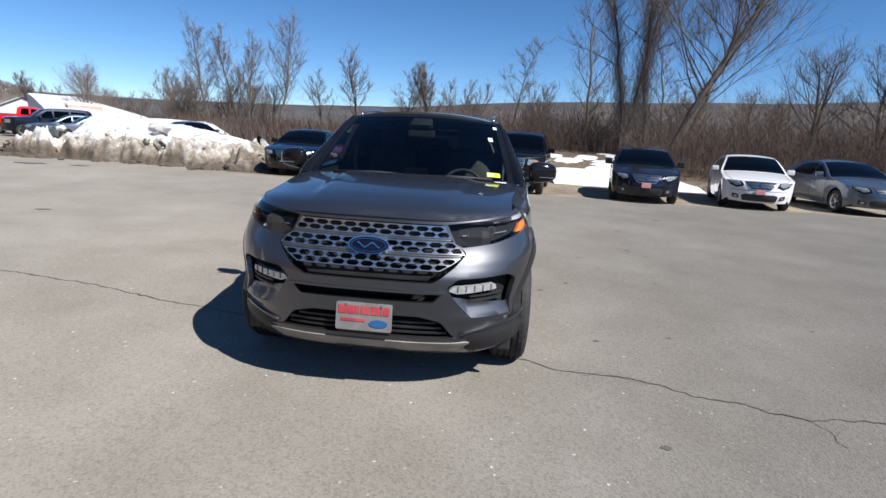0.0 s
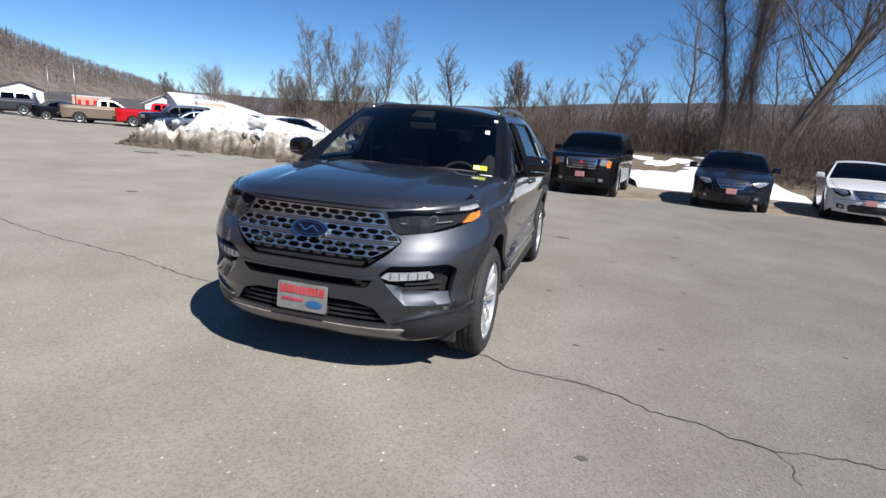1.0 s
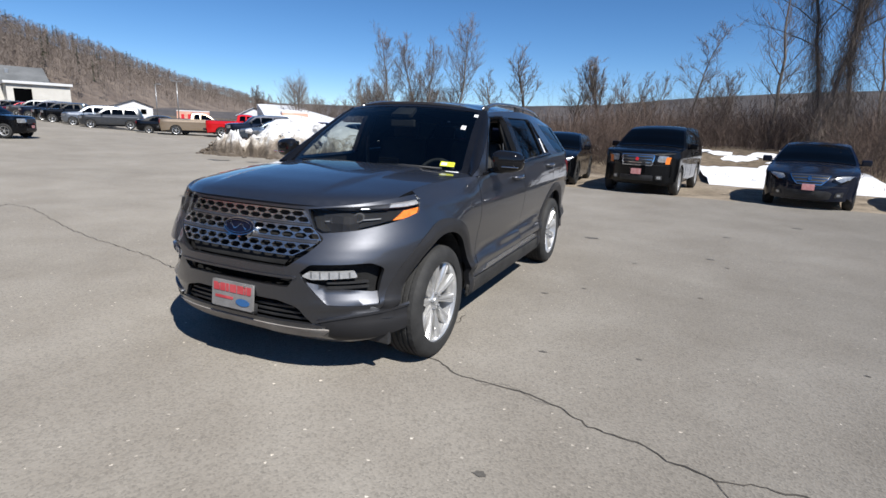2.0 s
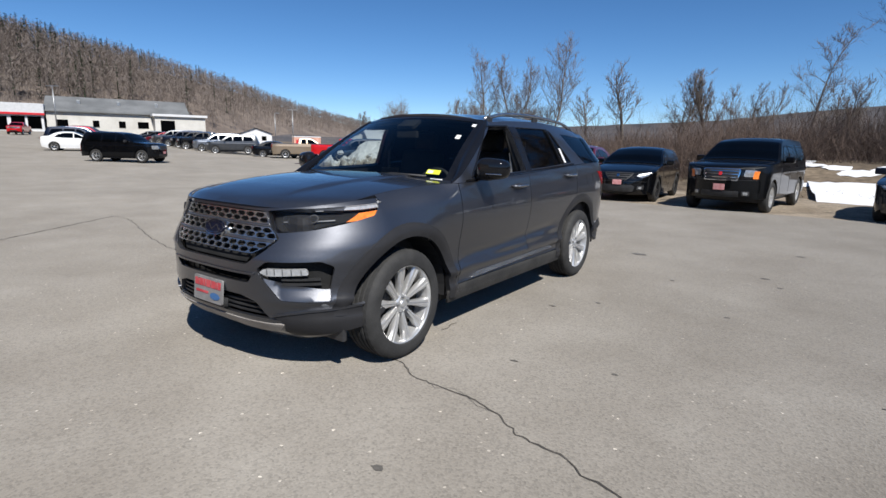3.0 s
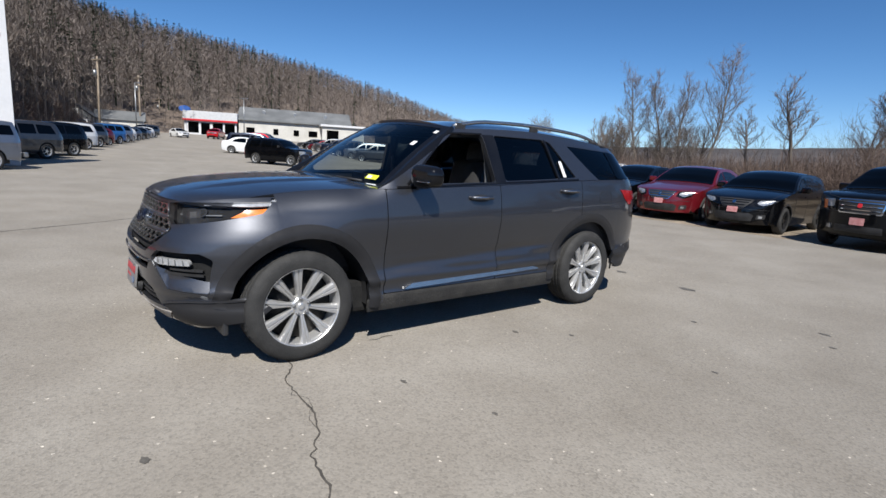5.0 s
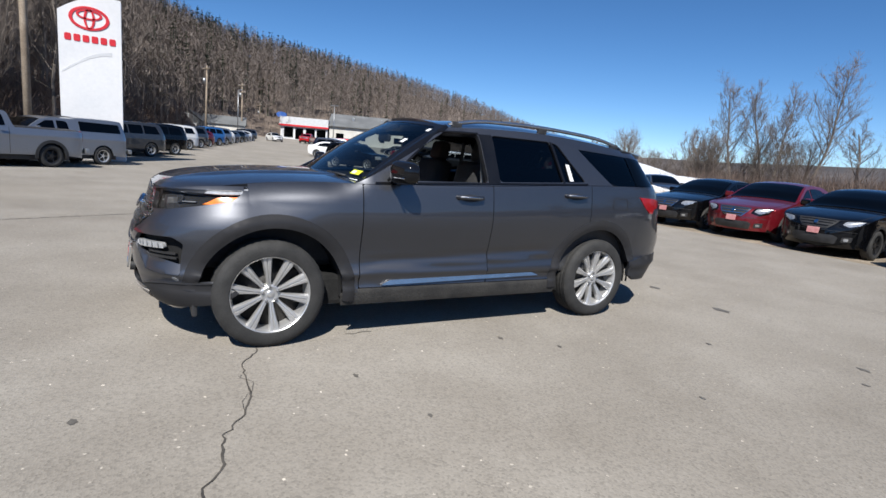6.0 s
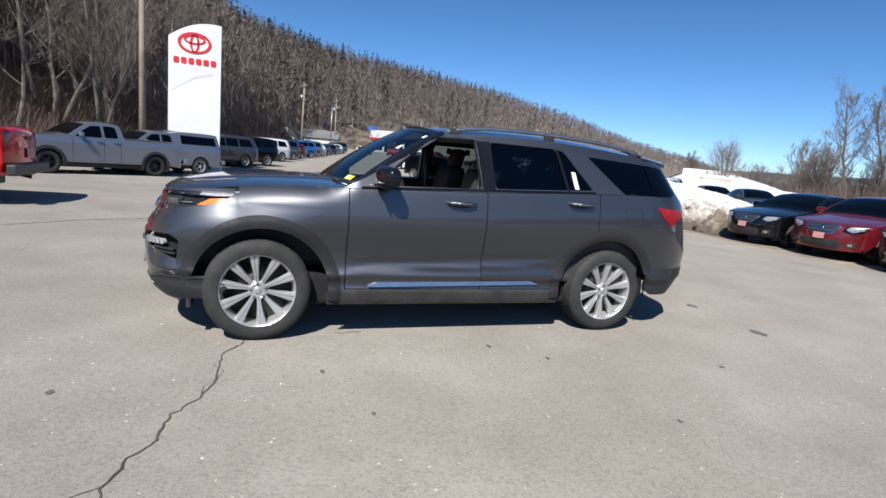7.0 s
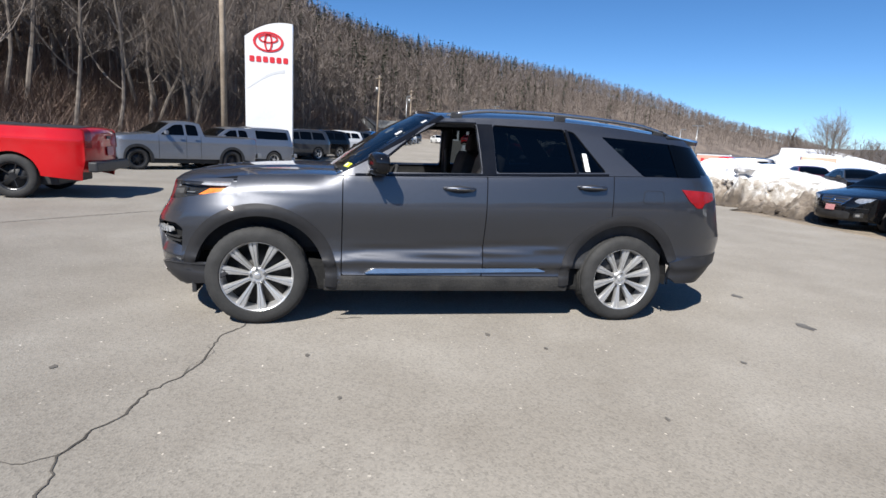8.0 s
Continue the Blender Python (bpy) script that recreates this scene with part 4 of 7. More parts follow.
def build_lot_cars():
    row = "cars parked along the brush"
    vehicle("compact_car", "sedan", -5.98, 13.4, 2, P_BLACK, "black compact sedan parked beside the snow bank", "car", group=row)
    vehicle("maroon_sedan", "sedan", -3.95, 13.35, 6, P_MAROON, "shiny maroon sedan with a chrome grille, nose out", "car", group=row, scale=1.04)
    vehicle("hatchback", "hatch", -1.62, 12.8, 2, P_BLACK, "black hatchback with dark alloy wheels", "car", group=row, rims=DARK_ALLOY, chrome=False, flares=True)
    vehicle("sport_utility", "suv", 1.42, 12.25, -8, P_AGED, "old black sport utility car with a chrome grille", "car", group=row, signal=AMBER, emblem=RED_BAND)
    vehicle("navy_sedan", "sedan", 5.25, 11.95, -11, P_NAVY, "dark navy sedan with a red dealer plate", "car", group=row, scale=1.02)
    vehicle("white_sedan", "sedan", 8.5, 12.15, -15, P_WHITE, "white sedan with a red dealer plate", "car", group=row)
    vehicle("slate_sedan", "sedan", 11.55, 12.6, -2, P_SLATE, "slate-blue sedan, nose out on the gravel", "car", group=row, plate=None)
    trucks = "vehicles parked by the roadside sign"
    vehicle("red_pickup", "pickup", -7.05, -8.7, 3, P_RED, "bright red pickup with black wheels, tail towards the lot", "pickup", rims=DARK_ALLOY, scale=1.04)
    vehicle("silver_pickup", "pickup", -17.4, -7.0, 38.5, P_SILVER, "silver pickup with black wheels parked at an angle", "pickup", rims=DARK_ALLOY, group=trucks, scale=0.99, flares=True)
    vehicle("capped_pickup", "pickup", -20.3, -5.6, 38.5, P_SILVER, "silver pickup with a white bed cap", "pickup", cap=True, group=trucks, scale=0.94)
    vehicle("dark_van", "suv", -28.1, -3.7, 40, P_GREY, "dark grey van parked at an angle", "van", near=False, group=trucks)
    vehicle("black_suv", "suv", -31.4, -2.4, 40, P_BLACK, "black sport utility car parked at an angle", "car", near=False, group=trucks)
    vehicle("white_suv", "suv", -39.6, -1.1, 42, P_WHITE, "white sport utility car parked at an angle", "car", near=False, group=trucks)
    rng = random.Random(11)
    colours = [P_GREY, P_MAROON, P_BLUE, P_SILVER, P_WHITE, P_SLATE, P_BLACK, P_SILVER, P_WHITE, P_GREY]
    words = {P_GREY: "grey", P_MAROON: "maroon", P_BLUE: "blue", P_SILVER: "silver", P_WHITE: "white", P_SLATE: "slate", P_BLACK: "black", P_TAN: "tan", P_RED: "red"}
    for i, c in enumerate(colours):
        vehicle("parked_car", rng.choice(["sedan", "suv", "hatch"]), -44.5 - 4.4 * i, 0.1 + 1.2 * i, 44, c, words[c] + " car in the row along the road", "car", near=False, group=trucks, plate=None)
    vehicle("black_crossover", "suv", -29.9, 10.3, 122, P_BLACK, "black crossover standing across the open lane", "car", near=False, scale=0.94)
    mid = "cars in the middle rows"
    for i in range(8):
        c = [P_WHITE, P_NAVY, P_BLUE, P_SILVER, P_GREY, P_RED, P_WHITE, P_BLACK][i]
        vehicle("parked_car", ["sedan", "suv", "sedan", "suv"][i % 4], -45 - 4.6 * i, 13.2 + 1.9 * i, 150, c, words.get(c, "dark blue") + " car in a middle row of the lot", "car", near=False, group=mid, plate=None)
    for i in range(9):
        c = [P_GREY, P_BLACK, P_MAROON, P_GREY, P_NAVY, P_BLACK, P_BLACK, P_SILVER, P_GREY][i]
        vehicle("parked_car", ["sedan", "sedan", "sedan", "suv", "suv", "suv", "pickup", "suv", "suv"][i], -72 + 3.6 * i, 31.5 - 0.75 * i, -35, c, words.get(c, "dark blue") + " car in the far row by the snow", "car", near=False, group=mid, plate=None)
    vehicle("parked_pickup", "pickup", -97.6, 24.5, 60, P_RED, "red pickup standing before the showroom", "pickup", near=False, group=mid, plate=None)
    vehicle("parked_car", "sedan", -94.0, 17.7, 100, P_WHITE, "white car at the end of the road row", "car", near=False, group=mid, plate=None)
    far = "vehicles beyond the snow bank"
    vehicle("red_pickup", "pickup", -30.4, 28.2, 128, P_RED, "red pickup beyond the snow bank", "pickup", near=False, group=far)
    for i, (c, kind) in enumerate([(P_NAVY, "suv"), (P_SLATE, "sedan"), (P_SILVER, "sedan")]):
        vehicle("parked_car", kind, -27.6 + 2.1 * i, 26.5 - 0.9 * i, -38, c, words.get(c, "dark blue") + " car beyond the snow bank", "car", near=False, group=far, plate=None)
    for i, (c, kind) in enumerate([(P_TAN, "pickup"), (P_BLACK, "sedan")]):
        vehicle("parked_vehicle", kind, -35.0 - 3.0 * i, 27.6 - .7 * i, 140, c, words[c] + " vehicle in the row beyond the snow bank", "car", near=False, group=far, plate=None)
    for i, (c, kind) in enumerate([(P_MAROON, "sedan"), (P_GREY, "sedan")]):
        vehicle("parked_car", kind, -21.0 + 4.6 * i, 26.0 - 2.0 * i, 60, c, words[c] + " car half hidden by the snow bank", "car", near=False, group=far, plate=None)


build_lot_cars()


# ---- the grey sport utility car in the middle ----
P_HERO = paint("graphite_paint", (0.121, 0.125, 0.138), 0.35, 0.95, 0.45, 0.006)
P_CLAD = paint("charcoal_cladding", (0.030, 0.030, 0.032), 0.2, 0.1, 0.48, 0.008, 0.15)
TINT = clear("tinted_glass", (0.42, 0.48, 0.47))
LENS = clear("clear_lens", (0.92, 0.93, 0.95), ior=1.33)
PRIVACY = clear("dark_privacy_glass", (0.10, 0.115, 0.125))
SEAT = surface("black_leather", (0.030, 0.030, 0.031), (0.048, 0.048, 0.049), 9, 0.5, grain=0.3, grain_scale=160)
TRIM = surface("grey_trim", (0.13, 0.135, 0.14), (0.18, 0.185, 0.19), 8, 0.45, fine=0.1)
NICKEL = surface("satin_nickel", (0.50, 0.495, 0.485), (0.62, 0.615, 0.60), 8, 0.24, 0.95, fine=0.06)
# satin nickel again, darkened in colour for the dimmer reflections on the grille bars
DIM_NICKEL = surface("satin_nickel_dim_reflection", (0.20, 0.20, 0.205), (0.27, 0.27, 0.275), 8, 0.32, 0.9, fine=0.06)
SKID = surface("silver_skid_plate", (0.30, 0.275, 0.25), (0.40, 0.375, 0.345), 6, 0.5, 0.3, fine=0.2)
LED = surface("lamp_reflector", (0.50, 0.51, 0.52), (0.68, 0.69, 0.70), 40, 0.2, 0.45, fine=0.2)
BADGE_BLUE = surface("blue_enamel", (0.005, 0.006, 0.016), (0.007, 0.009, 0.022), 8, 0.25, fine=0.1)
BADGE_BLUE.node_tree.nodes["Principled BSDF"].inputs["Specular IOR Level"].default_value = 0.25
PLATE_GREY = surface("plate_grey", (0.20, 0.195, 0.19), (0.26, 0.255, 0.25), 9, 0.5, fine=0.15)
STICKER = surface("white_sticker", (0.70, 0.71, 0.70), (0.80, 0.80, 0.79), 20, 0.6, fine=0.1)
YELLOW = surface("yellow_sticker", (0.62, 0.66, 0.03), (0.72, 0.74, 0.06), 20, 0.6, fine=0.1)
MUD = surface("muddy_plastic", (0.020, 0.0195, 0.019), (0.040, 0.038, 0.035), 7, 0.8, fine=0.5, grain=0.5, grain_scale=60)

belt = curve([-2.3, -0.9, 0.23, 1.19, 2.12, 2.6], [1.09, 1.165, 1.205, 1.255, 1.28, 1.28])
roof_edge = curve([-1.0, -0.1, 0.3, 0.8, 1.3, 1.8, 2.35], [1.648, 1.648, 1.672, 1.683, 1.668, 1.632, 1.555])
side_low = curve([.18, .25, .32, .38, .42, .46, .485, .505, .53, .60, .66, .72, .80, .87, .93, .98, 1.03, 1.09, 1.15, 1.20, 1.23],
                 [.885, .935, .957, .962, .950, .952, .972, .975, .962, .946, .947, .955, .969, .979, .983, .981, .975, .966, .955, .944, .935])
side_up = curve([0, .25, .5, .75, .88, .96, 1.0], [.935, .885, .832, .778, .738, .705, .68])
fender_top = curve([-2.3, -2.0, -1.8, -1.5, -1.2, -0.85], [1.055, 1.080, 1.10, 1.135, 1.155, 1.165])
FRONT_ARCH, REAR_ARCH = (-1.490, 0.375, 0.480, 0.468), (1.480, 0.375, 0.475, 0.478)


def body_x(y, z):
    """Half width of the body at a height."""
    y, z = np.asarray(y, float), np.asarray(z, float)
    b = belt(y)
    q = z - (b - 1.21) * step_to(0.72, 1.14, z)
    low = side_low(np.minimum(q, 1.215))
    v = np.clip((z - b) / (roof_edge(y) - b), 0, 1)
    up = side_up(v) - 0.05 * v * step_to(0.9, 2.4, y)
    x = np.where(z > b, up + (low - side_up(0.0)) * (1 - step_to(0, 0.15, v)), low)
    line = 0.535 + 0.045 * (y + 0.9)
    doors = step_to(-0.95, -0.7, y) * (1 - step_to(0.75, 1.0, y))
    x = x + doors * (0.010 * np.exp(-((z - line) / 0.018) ** 2) - 0.012 * np.exp(-((z - line - 0.055) / 0.032) ** 2))
    x = x - 0.085 * np.clip((z - fender_top(y) + 0.13) / 0.13, 0, 1.2) ** 2.0 * (1 - step_to(-1.15, -0.8, y))
    x = x + step_to(-1.05, -1.6, y) * (0.020 * np.exp(-((z - 0.70) / 0.13) ** 2) - 0.048 * step_to(0.80, 1.02, z)) - 0.008 * step_to(-1.2, -1.75, y) - 0.10 * np.clip((y - 1.85) / 0.6, 0, 2) ** 2
    return x


def flank(sign, lift=0.0):
    return lambda u, v: (sign * (body_x(u, v) + lift), u, v)


# plan of nose and tail: a rounded bow whose ends run into the flanks
def bow(n, m, w, length):
    a = np.linspace(0, 1, 600)
    x = np.sin(a * math.pi / 2) ** (2 / n)
    d = np.cos(a * math.pi / 2) ** (2 / m)
    run = np.r_[0, np.cumsum(np.hypot(np.diff(x) * w, np.diff(d) * length))]
    return run, x, d


NOSE_Y, TAIL_Y = -1.66, 1.95
N_RUN, N_X, N_D = bow(3.2, 1.8, 0.95, 0.68)
T_RUN, T_X, T_D = bow(4.4, 2.0, 0.90, 0.70)
nose_y = curve([.18, .24, .30, .36, .45, .55, .65, .73, .80, .90, 1.0, 1.05, 1.12], [-2.08, -2.20, -2.28, -2.32, -2.34, -2.35, -2.358, -2.356, -2.322, -2.262, -2.232, -2.222, -2.20])
tail_y = curve([.24, .33, .45, .6, .72, .80, .95, 1.1, 1.2, 1.28, 1.45, 1.58, 1.64], [2.36, 2.50, 2.63, 2.70, 2.715, 2.68, 2.62, 2.58, 2.55, 2.49, 2.40, 2.33, 2.30])


def nose(u, z, lift=0.0):
    u, z = np.asarray(u, float), np.asarray(z, float)
    a = np.abs(u)
    w = body_x(NOSE_Y, z)
    length = NOSE_Y - nose_y(z)
    x = np.sign(u) * w * np.interp(a, N_RUN, N_X)
    y = NOSE_Y - length * np.interp(a, N_RUN, N_D) + np.maximum(0, a - N_RUN[-1])
    sx, sy = np.interp(a, N_RUN, N_X) ** 1.6, np.interp(a, N_RUN, N_D)
    n = np.hypot(sx, sy) + 1e-9
    return x + np.sign(u) * lift * sx / n, y - lift * sy / n, z


def tail(u, z, lift=0.0):
    u, z = np.asarray(u, float), np.asarray(z, float)
    a = np.abs(u)
    x = np.sign(u) * body_x(TAIL_Y, z) * np.interp(a, T_RUN, T_X)
    y = TAIL_Y + (tail_y(z) - TAIL_Y) * np.interp(a, T_RUN, T_D)
    sx, sy = np.interp(a, T_RUN, T_X) ** 2, np.interp(a, T_RUN, T_D)
    n = np.hypot(sx, sy) + 1e-9
    return x + np.sign(u) * lift * sx / n, y + lift * sy / n, z


def on_nose(poly):
    """Front outlines given as (x, z), turned to run along the bow."""
    return [(math.copysign(float(np.interp(min(1, abs(x) / float(body_x(NOSE_Y, z))), N_X, N_RUN)), x), z) for x, z in poly]


def mirrored(poly):
    return [(-x, z) for x, z in poly][::-1]


def ellipse_arc(c, grow, a0, a1, n=22):
    return [(c[0] + (c[2] + grow) * math.cos(a), c[1] + (c[3] + grow) * math.sin(a)) for a in np.linspace(a0, a1, n)]


def side_part(car, name, outline, material, lift=0.0, step=0.035, thick=0.02, holes=(), label="", sides=(1, -1)):
    made = []
    for s in sides:
        me = sheet(name, outline, flank(s, lift), step, holes, thick, flip=s < 0)
        made.append(part(name, me, material, car, label))
    return made


def clip_to(poly, bound):
    """The part of a polygon inside a convex one; both run the same way round."""
    out = list(poly)
    for (ax, ay), (bx, by) in zip(bound, bound[1:] + bound[:1]):
        side = lambda p: (bx - ax) * (p[1] - ay) - (by - ay) * (p[0] - ax)
        kept = []
        for p, q in zip(out, out[1:] + out[:1]):
            a, b = side(p), side(q)
            if a >= 0:
                kept.append(p)
            if a * b < 0:
                t = a / (a - b)
                kept.append((p[0] + (q[0] - p[0]) * t, p[1] + (q[1] - p[1]) * t))
        out = kept
        if len(out) < 3:
            return []
    return out


def build_hero():
    car = thing("sport_utility_car", "dark grey metallic sport utility car with an open front window", "car")
    # flanks
    top = lambda y: float(fender_top(y))
    f_arc = ellipse_arc(FRONT_ARCH, 0.01, -0.10, math.pi * 0.62)
    seam = [(NOSE_Y, FRONT_ARCH[1] + (FRONT_ARCH[3] + 0.01) * math.sqrt(1 - ((NOSE_Y - FRONT_ARCH[0]) / (FRONT_ARCH[2] + .01)) ** 2))]
    f_arc = [p for p in f_arc if p[0] > NOSE_Y + 0.01]
    fender = [(-0.893, 0.33)] + [(-0.893, float(belt(-0.893)) - 0.004)] + [(y, top(y)) for y in np.linspace(-0.93, NOSE_Y, 12)] + seam + f_arc[::-1]
    side_part(car, "front_fender", fender, P_HERO)
    front_door = [(-0.886, 0.40), (0.235, 0.40)] + [(y, float(belt(y)) - 0.004) for y in np.linspace(0.235, -0.886, 14)]
    side_part(car, "front_door", rounded(front_door, 0.012, 2), P_HERO)
    r_arc = ellipse_arc(REAR_ARCH, 0.03, math.pi + 0.06, math.pi * 0.5 + 0.34)
    rear_door = [(0.242, 0.40), (0.945, 0.40)] + [p for p in r_arc if p[0] < 1.325] + [(1.325, 0.90)] + [(y, float(belt(y)) - 0.004) for y in np.linspace(1.325, 0.242, 14)]
    side_part(car, "rear_door", rear_door, P_HERO)
    q_arc = [p for p in ellipse_arc(REAR_ARCH, 0.03, math.pi * 0.5 + 0.30, -0.05) if p[0] > 1.33]
    quarter = [(1.332, float(belt(1.332)) - 0.004), (1.332, 0.90)] + q_arc + [(TAIL_Y + .03, 0.33), (TAIL_Y, 0.33)] + [(TAIL_Y, float(belt(TAIL_Y)) - .004)] + [(y, float(belt(y)) - 0.004) for y in np.linspace(1.9, 1.36, 8)]
    quarter = [p for i, p in enumerate(quarter) if not (p[0] > TAIL_Y)]
    side_part(car, "quarter_panel", quarter, P_HERO)
    sill = [(-1.02, 0.27), (1.0, 0.27), (1.0, 0.395), (-0.886, 0.395), (-1.02, 0.36)]
    side_part(car, "rocker_panel", sill, MUD, label="mud-spattered dark rocker panel")
    strip = rounded([(-0.72, 0.415), (0.80, 0.44), (0.72, 0.468), (-0.64, 0.452)], 0.02, 3)
    for s in (1, -1):
        tilted = lambda u, v, s=s: (s * (body_x(u, v * 0 + 0.44) + 0.012 + 0.26 * (0.455 - v)), u, v)
        part("sill_moulding", sheet("sill_moulding", strip, tilted, 0.035, (), 0.02, flip=s < 0), NICKEL, car, "bright satin moulding along the sill")
    # arch mouldings and wheel houses
    for c in (FRONT_ARCH, REAR_ARCH):
        a0, a1 = (-0.14, math.pi - 0.06) if c is FRONT_ARCH else (0.34, math.pi + 0.10)
        outer = ellipse_arc(c, 0.092, a0, a1, 40)
        inner = ellipse_arc(c, 0.0, a0, a1, 40)

        def around(s, c=c):
            def fn(u, v):
                d = np.hypot((u - c[0]) / (c[2] + .046), (v - c[1]) / (c[3] + .046))
                edge = np.clip(1 - ((d - 1) / 0.088) ** 2, 0, 1)
                yy = np.maximum(u, NOSE_Y)
                x = body_x(np.minimum(yy, TAIL_Y), v)
                ahead = np.maximum(0, NOSE_Y - u)
                back = np.maximum(0, u - TAIL_Y)
                drop = 0.95 * (1 - (1 - np.clip(ahead / 0.68, 0, 1) ** 1.8) ** (1 / 3.2)) + 0.4 * back ** 2
                return s * (x - drop + 0.004 + 0.011 * edge), u, v
            return fn
        for s in (1, -1):
            part("arch_moulding", sheet("arch_moulding", outer + inner[::-1], around(s), 0.03, (), 0.05, flip=s < 0), P_CLAD, car)
            part("wheel_housing", pipe_half(c, s), BLACK, car)
    # upper body with window openings
    zr = lambda y: float(roof_edge(y))
    front_win = rounded([(-0.69, 1.200), (-0.215, 1.598), (0.165, 1.614), (0.195, 1.228)], 0.03, 4)
    rear_win = rounded([(0.315, 1.238), (0.30, 1.617), (0.925, 1.618), (1.00, 1.270)], 0.03, 4)
    vent_win = rounded([(1.015, 1.272), (0.945, 1.614), (1.01, 1.60), (1.265, 1.285)], 0.025, 4)
    cargo_win = rounded([(1.60, 1.268), (1.262, 1.578), (1.944, 1.552), (1.944, 1.276)], 0.02, 4)
    upper = [(y, float(belt(y))) for y in np.linspace(-0.72, TAIL_Y, 30)] + [(y, zr(y)) for y in np.linspace(TAIL_Y, -0.10, 26)]
    side_part(car, "window_surround", upper, P_HERO, holes=[front_win, rear_win, vent_win, cargo_win], step=0.04, thick=0.04)
    b_post = [(0.20, 1.225), (0.312, 1.235), (0.298, 1.62), (0.17, 1.616)]
    side_part(car, "door_pillar", b_post, GLOSS_BLACK, 0.005, label="gloss black pillar between the doors")
    rear_frame = [(0.995, 1.268), (1.018, 1.270), (0.95, 1.616), (0.925, 1.618)]
    side_part(car, "window_divider", rear_frame, GLOSS_BLACK, 0.006)
    side_part(car, "glass_joint", [(1.925, 1.280), (1.9495, 1.280), (1.9495, 1.548), (1.925, 1.549)], DARK_GLASS, 0.003)
    side_part(car, "belt_trim", [(-0.80, 1.172), (1.28, 1.262), (1.28, 1.276), (-0.80, 1.186)], GLOSS_BLACK, 0.010, label="thin dark trim along the window sills")
    side_part(car, "rear_side_window", rear_win, PRIVACY, -0.012, 0.08, 0.004)
    side_part(car, "vent_window", vent_win, PRIVACY, -0.012, 0.06, 0.004)
    side_part(car, "cargo_window", cargo_win, PRIVACY, -0.003, 0.08, 0.004)
    for ob in car.children:
        if ob.name.startswith(("rear_side", "vent", "cargo")):
            ob.visible_shadow = False
    # nose
    z_top = lambda u: 1.043 + 0.057 * float(step_to(0.35, N_RUN[-1], abs(u)))
    end = N_RUN[-1]
    seam_z = seam[0][1]
    arch_pts = []
    for a in np.linspace(math.pi * 0.62, math.pi + 0.10, 16):
        y, z = FRONT_ARCH[0] + (FRONT_ARCH[2] + .01) * math.cos(a), FRONT_ARCH[1] + (FRONT_ARCH[3] + .01) * math.sin(a)
        if y < NOSE_Y:
            d = min(1.0, (NOSE_Y - y) / (NOSE_Y - float(nose_y(z))))
            arch_pts.append((float(np.interp(-d, -N_D, N_RUN)), z))
    low_u = arch_pts[-1][0]
    right_edge = [(end, z_top(end)), (end, seam_z)] + arch_pts + [(low_u - .03, 0.30), (low_u - .16, 0.262)]
    outline = [(u, z_top(u)) for u in np.linspace(-end, end, 40)][1:-1] + right_edge + [(0.55, 0.225), (-0.55, 0.225)] + mirrored(right_edge)
    grille = on_nose(rounded([(-.415, 1.028), (.415, 1.028), (.47, .935), (.555, .875), (.49, .80), (.38, .715), (-.38, .715), (-.49, .80), (-.555, .875), (-.47, .935)], 0.02, 3))
    slot = on_nose(rounded([(-.425, .652), (.425, .652), (.385, .600), (-.385, .600)], 0.015, 3))
    lower = on_nose(rounded([(-.52, .375), (.52, .375), (.43, .485), (.31, .515), (-.31, .515), (-.43, .485)], 0.025, 3))
    fog = on_nose(rounded([(.455, .690), (.52, .742), (.80, .752), (.845, .72), (.828, .497), (.60, .507), (.525, .585)], 0.016, 3))
    lamp = on_nose([(.432, 1.030), (.56, 1.046), (.74, 1.062), (.86, 1.075), (.905, 1.092)]) + [(end - 0.03, 1.098), (end - 0.045, 1.06)] + on_nose([(.90, 1.005), (.84, .965), (.70, .925), (.53, .905), (.485, .925)])
    part("bumper_cover", sheet("bumper_cover", outline, nose, 0.026, [grille, slot, lower, fog, mirrored(fog), lamp, mirrored(lamp)], 0.03), P_HERO, car)
    back = lambda depth: (lambda u, v: nose(u, v, -depth))
    for n, poly in (("grille_backing", grille), ("intake_backing", slot), ("lower_backing", lower)):
        part(n, sheet(n, poly, back(0.11), 0.06, thick=0.0), MATTE, car)
    # grille: three pierced bands between smooth bars, the openings cut off where the frame runs
    edge = lambda z: float(np.interp(z, [.715, .775, .815, .875, .935, 1.028], [.355, .40, .475, .553, .472, .417]))
    for z0, z1 in ((.954, 1.022), (.868, .936), (.782, .850)):
        holes = []
        zm = (z0 + z1) / 2
        rim = 0.010
        bound = [(-edge(z1) + rim, z1 - .004), (-edge(zm) + rim, zm), (-edge(z0) + rim, z0 + .004), (edge(z0) - rim, z0 + .004), (edge(zm) - rim, zm), (edge(z1) - rim, z1 - .004)]
        pitch = 0.083
        for row in (0, 1):
            zc = z0 + .004 + (z1 - z0 - .008) * (0.25 + 0.50 * row)
            h = (z1 - z0 - .008) * 0.25 - 0.0017
            for k in range(-8, 9):
                x = (k + 0.5 * row) * pitch
                w = pitch / 2 - 0.0022
                cell = clip_to([(x - w, zc), (x - w + .018, zc - h), (x + w - .018, zc - h), (x + w, zc), (x + w - .018, zc + h), (x - w + .018, zc + h)], bound)
                if len(cell) < 3 or max(p[0] for p in cell) - min(p[0] for p in cell) < 0.012 or (z0 < .9 < z1 and abs(x) < 0.115):
                    continue
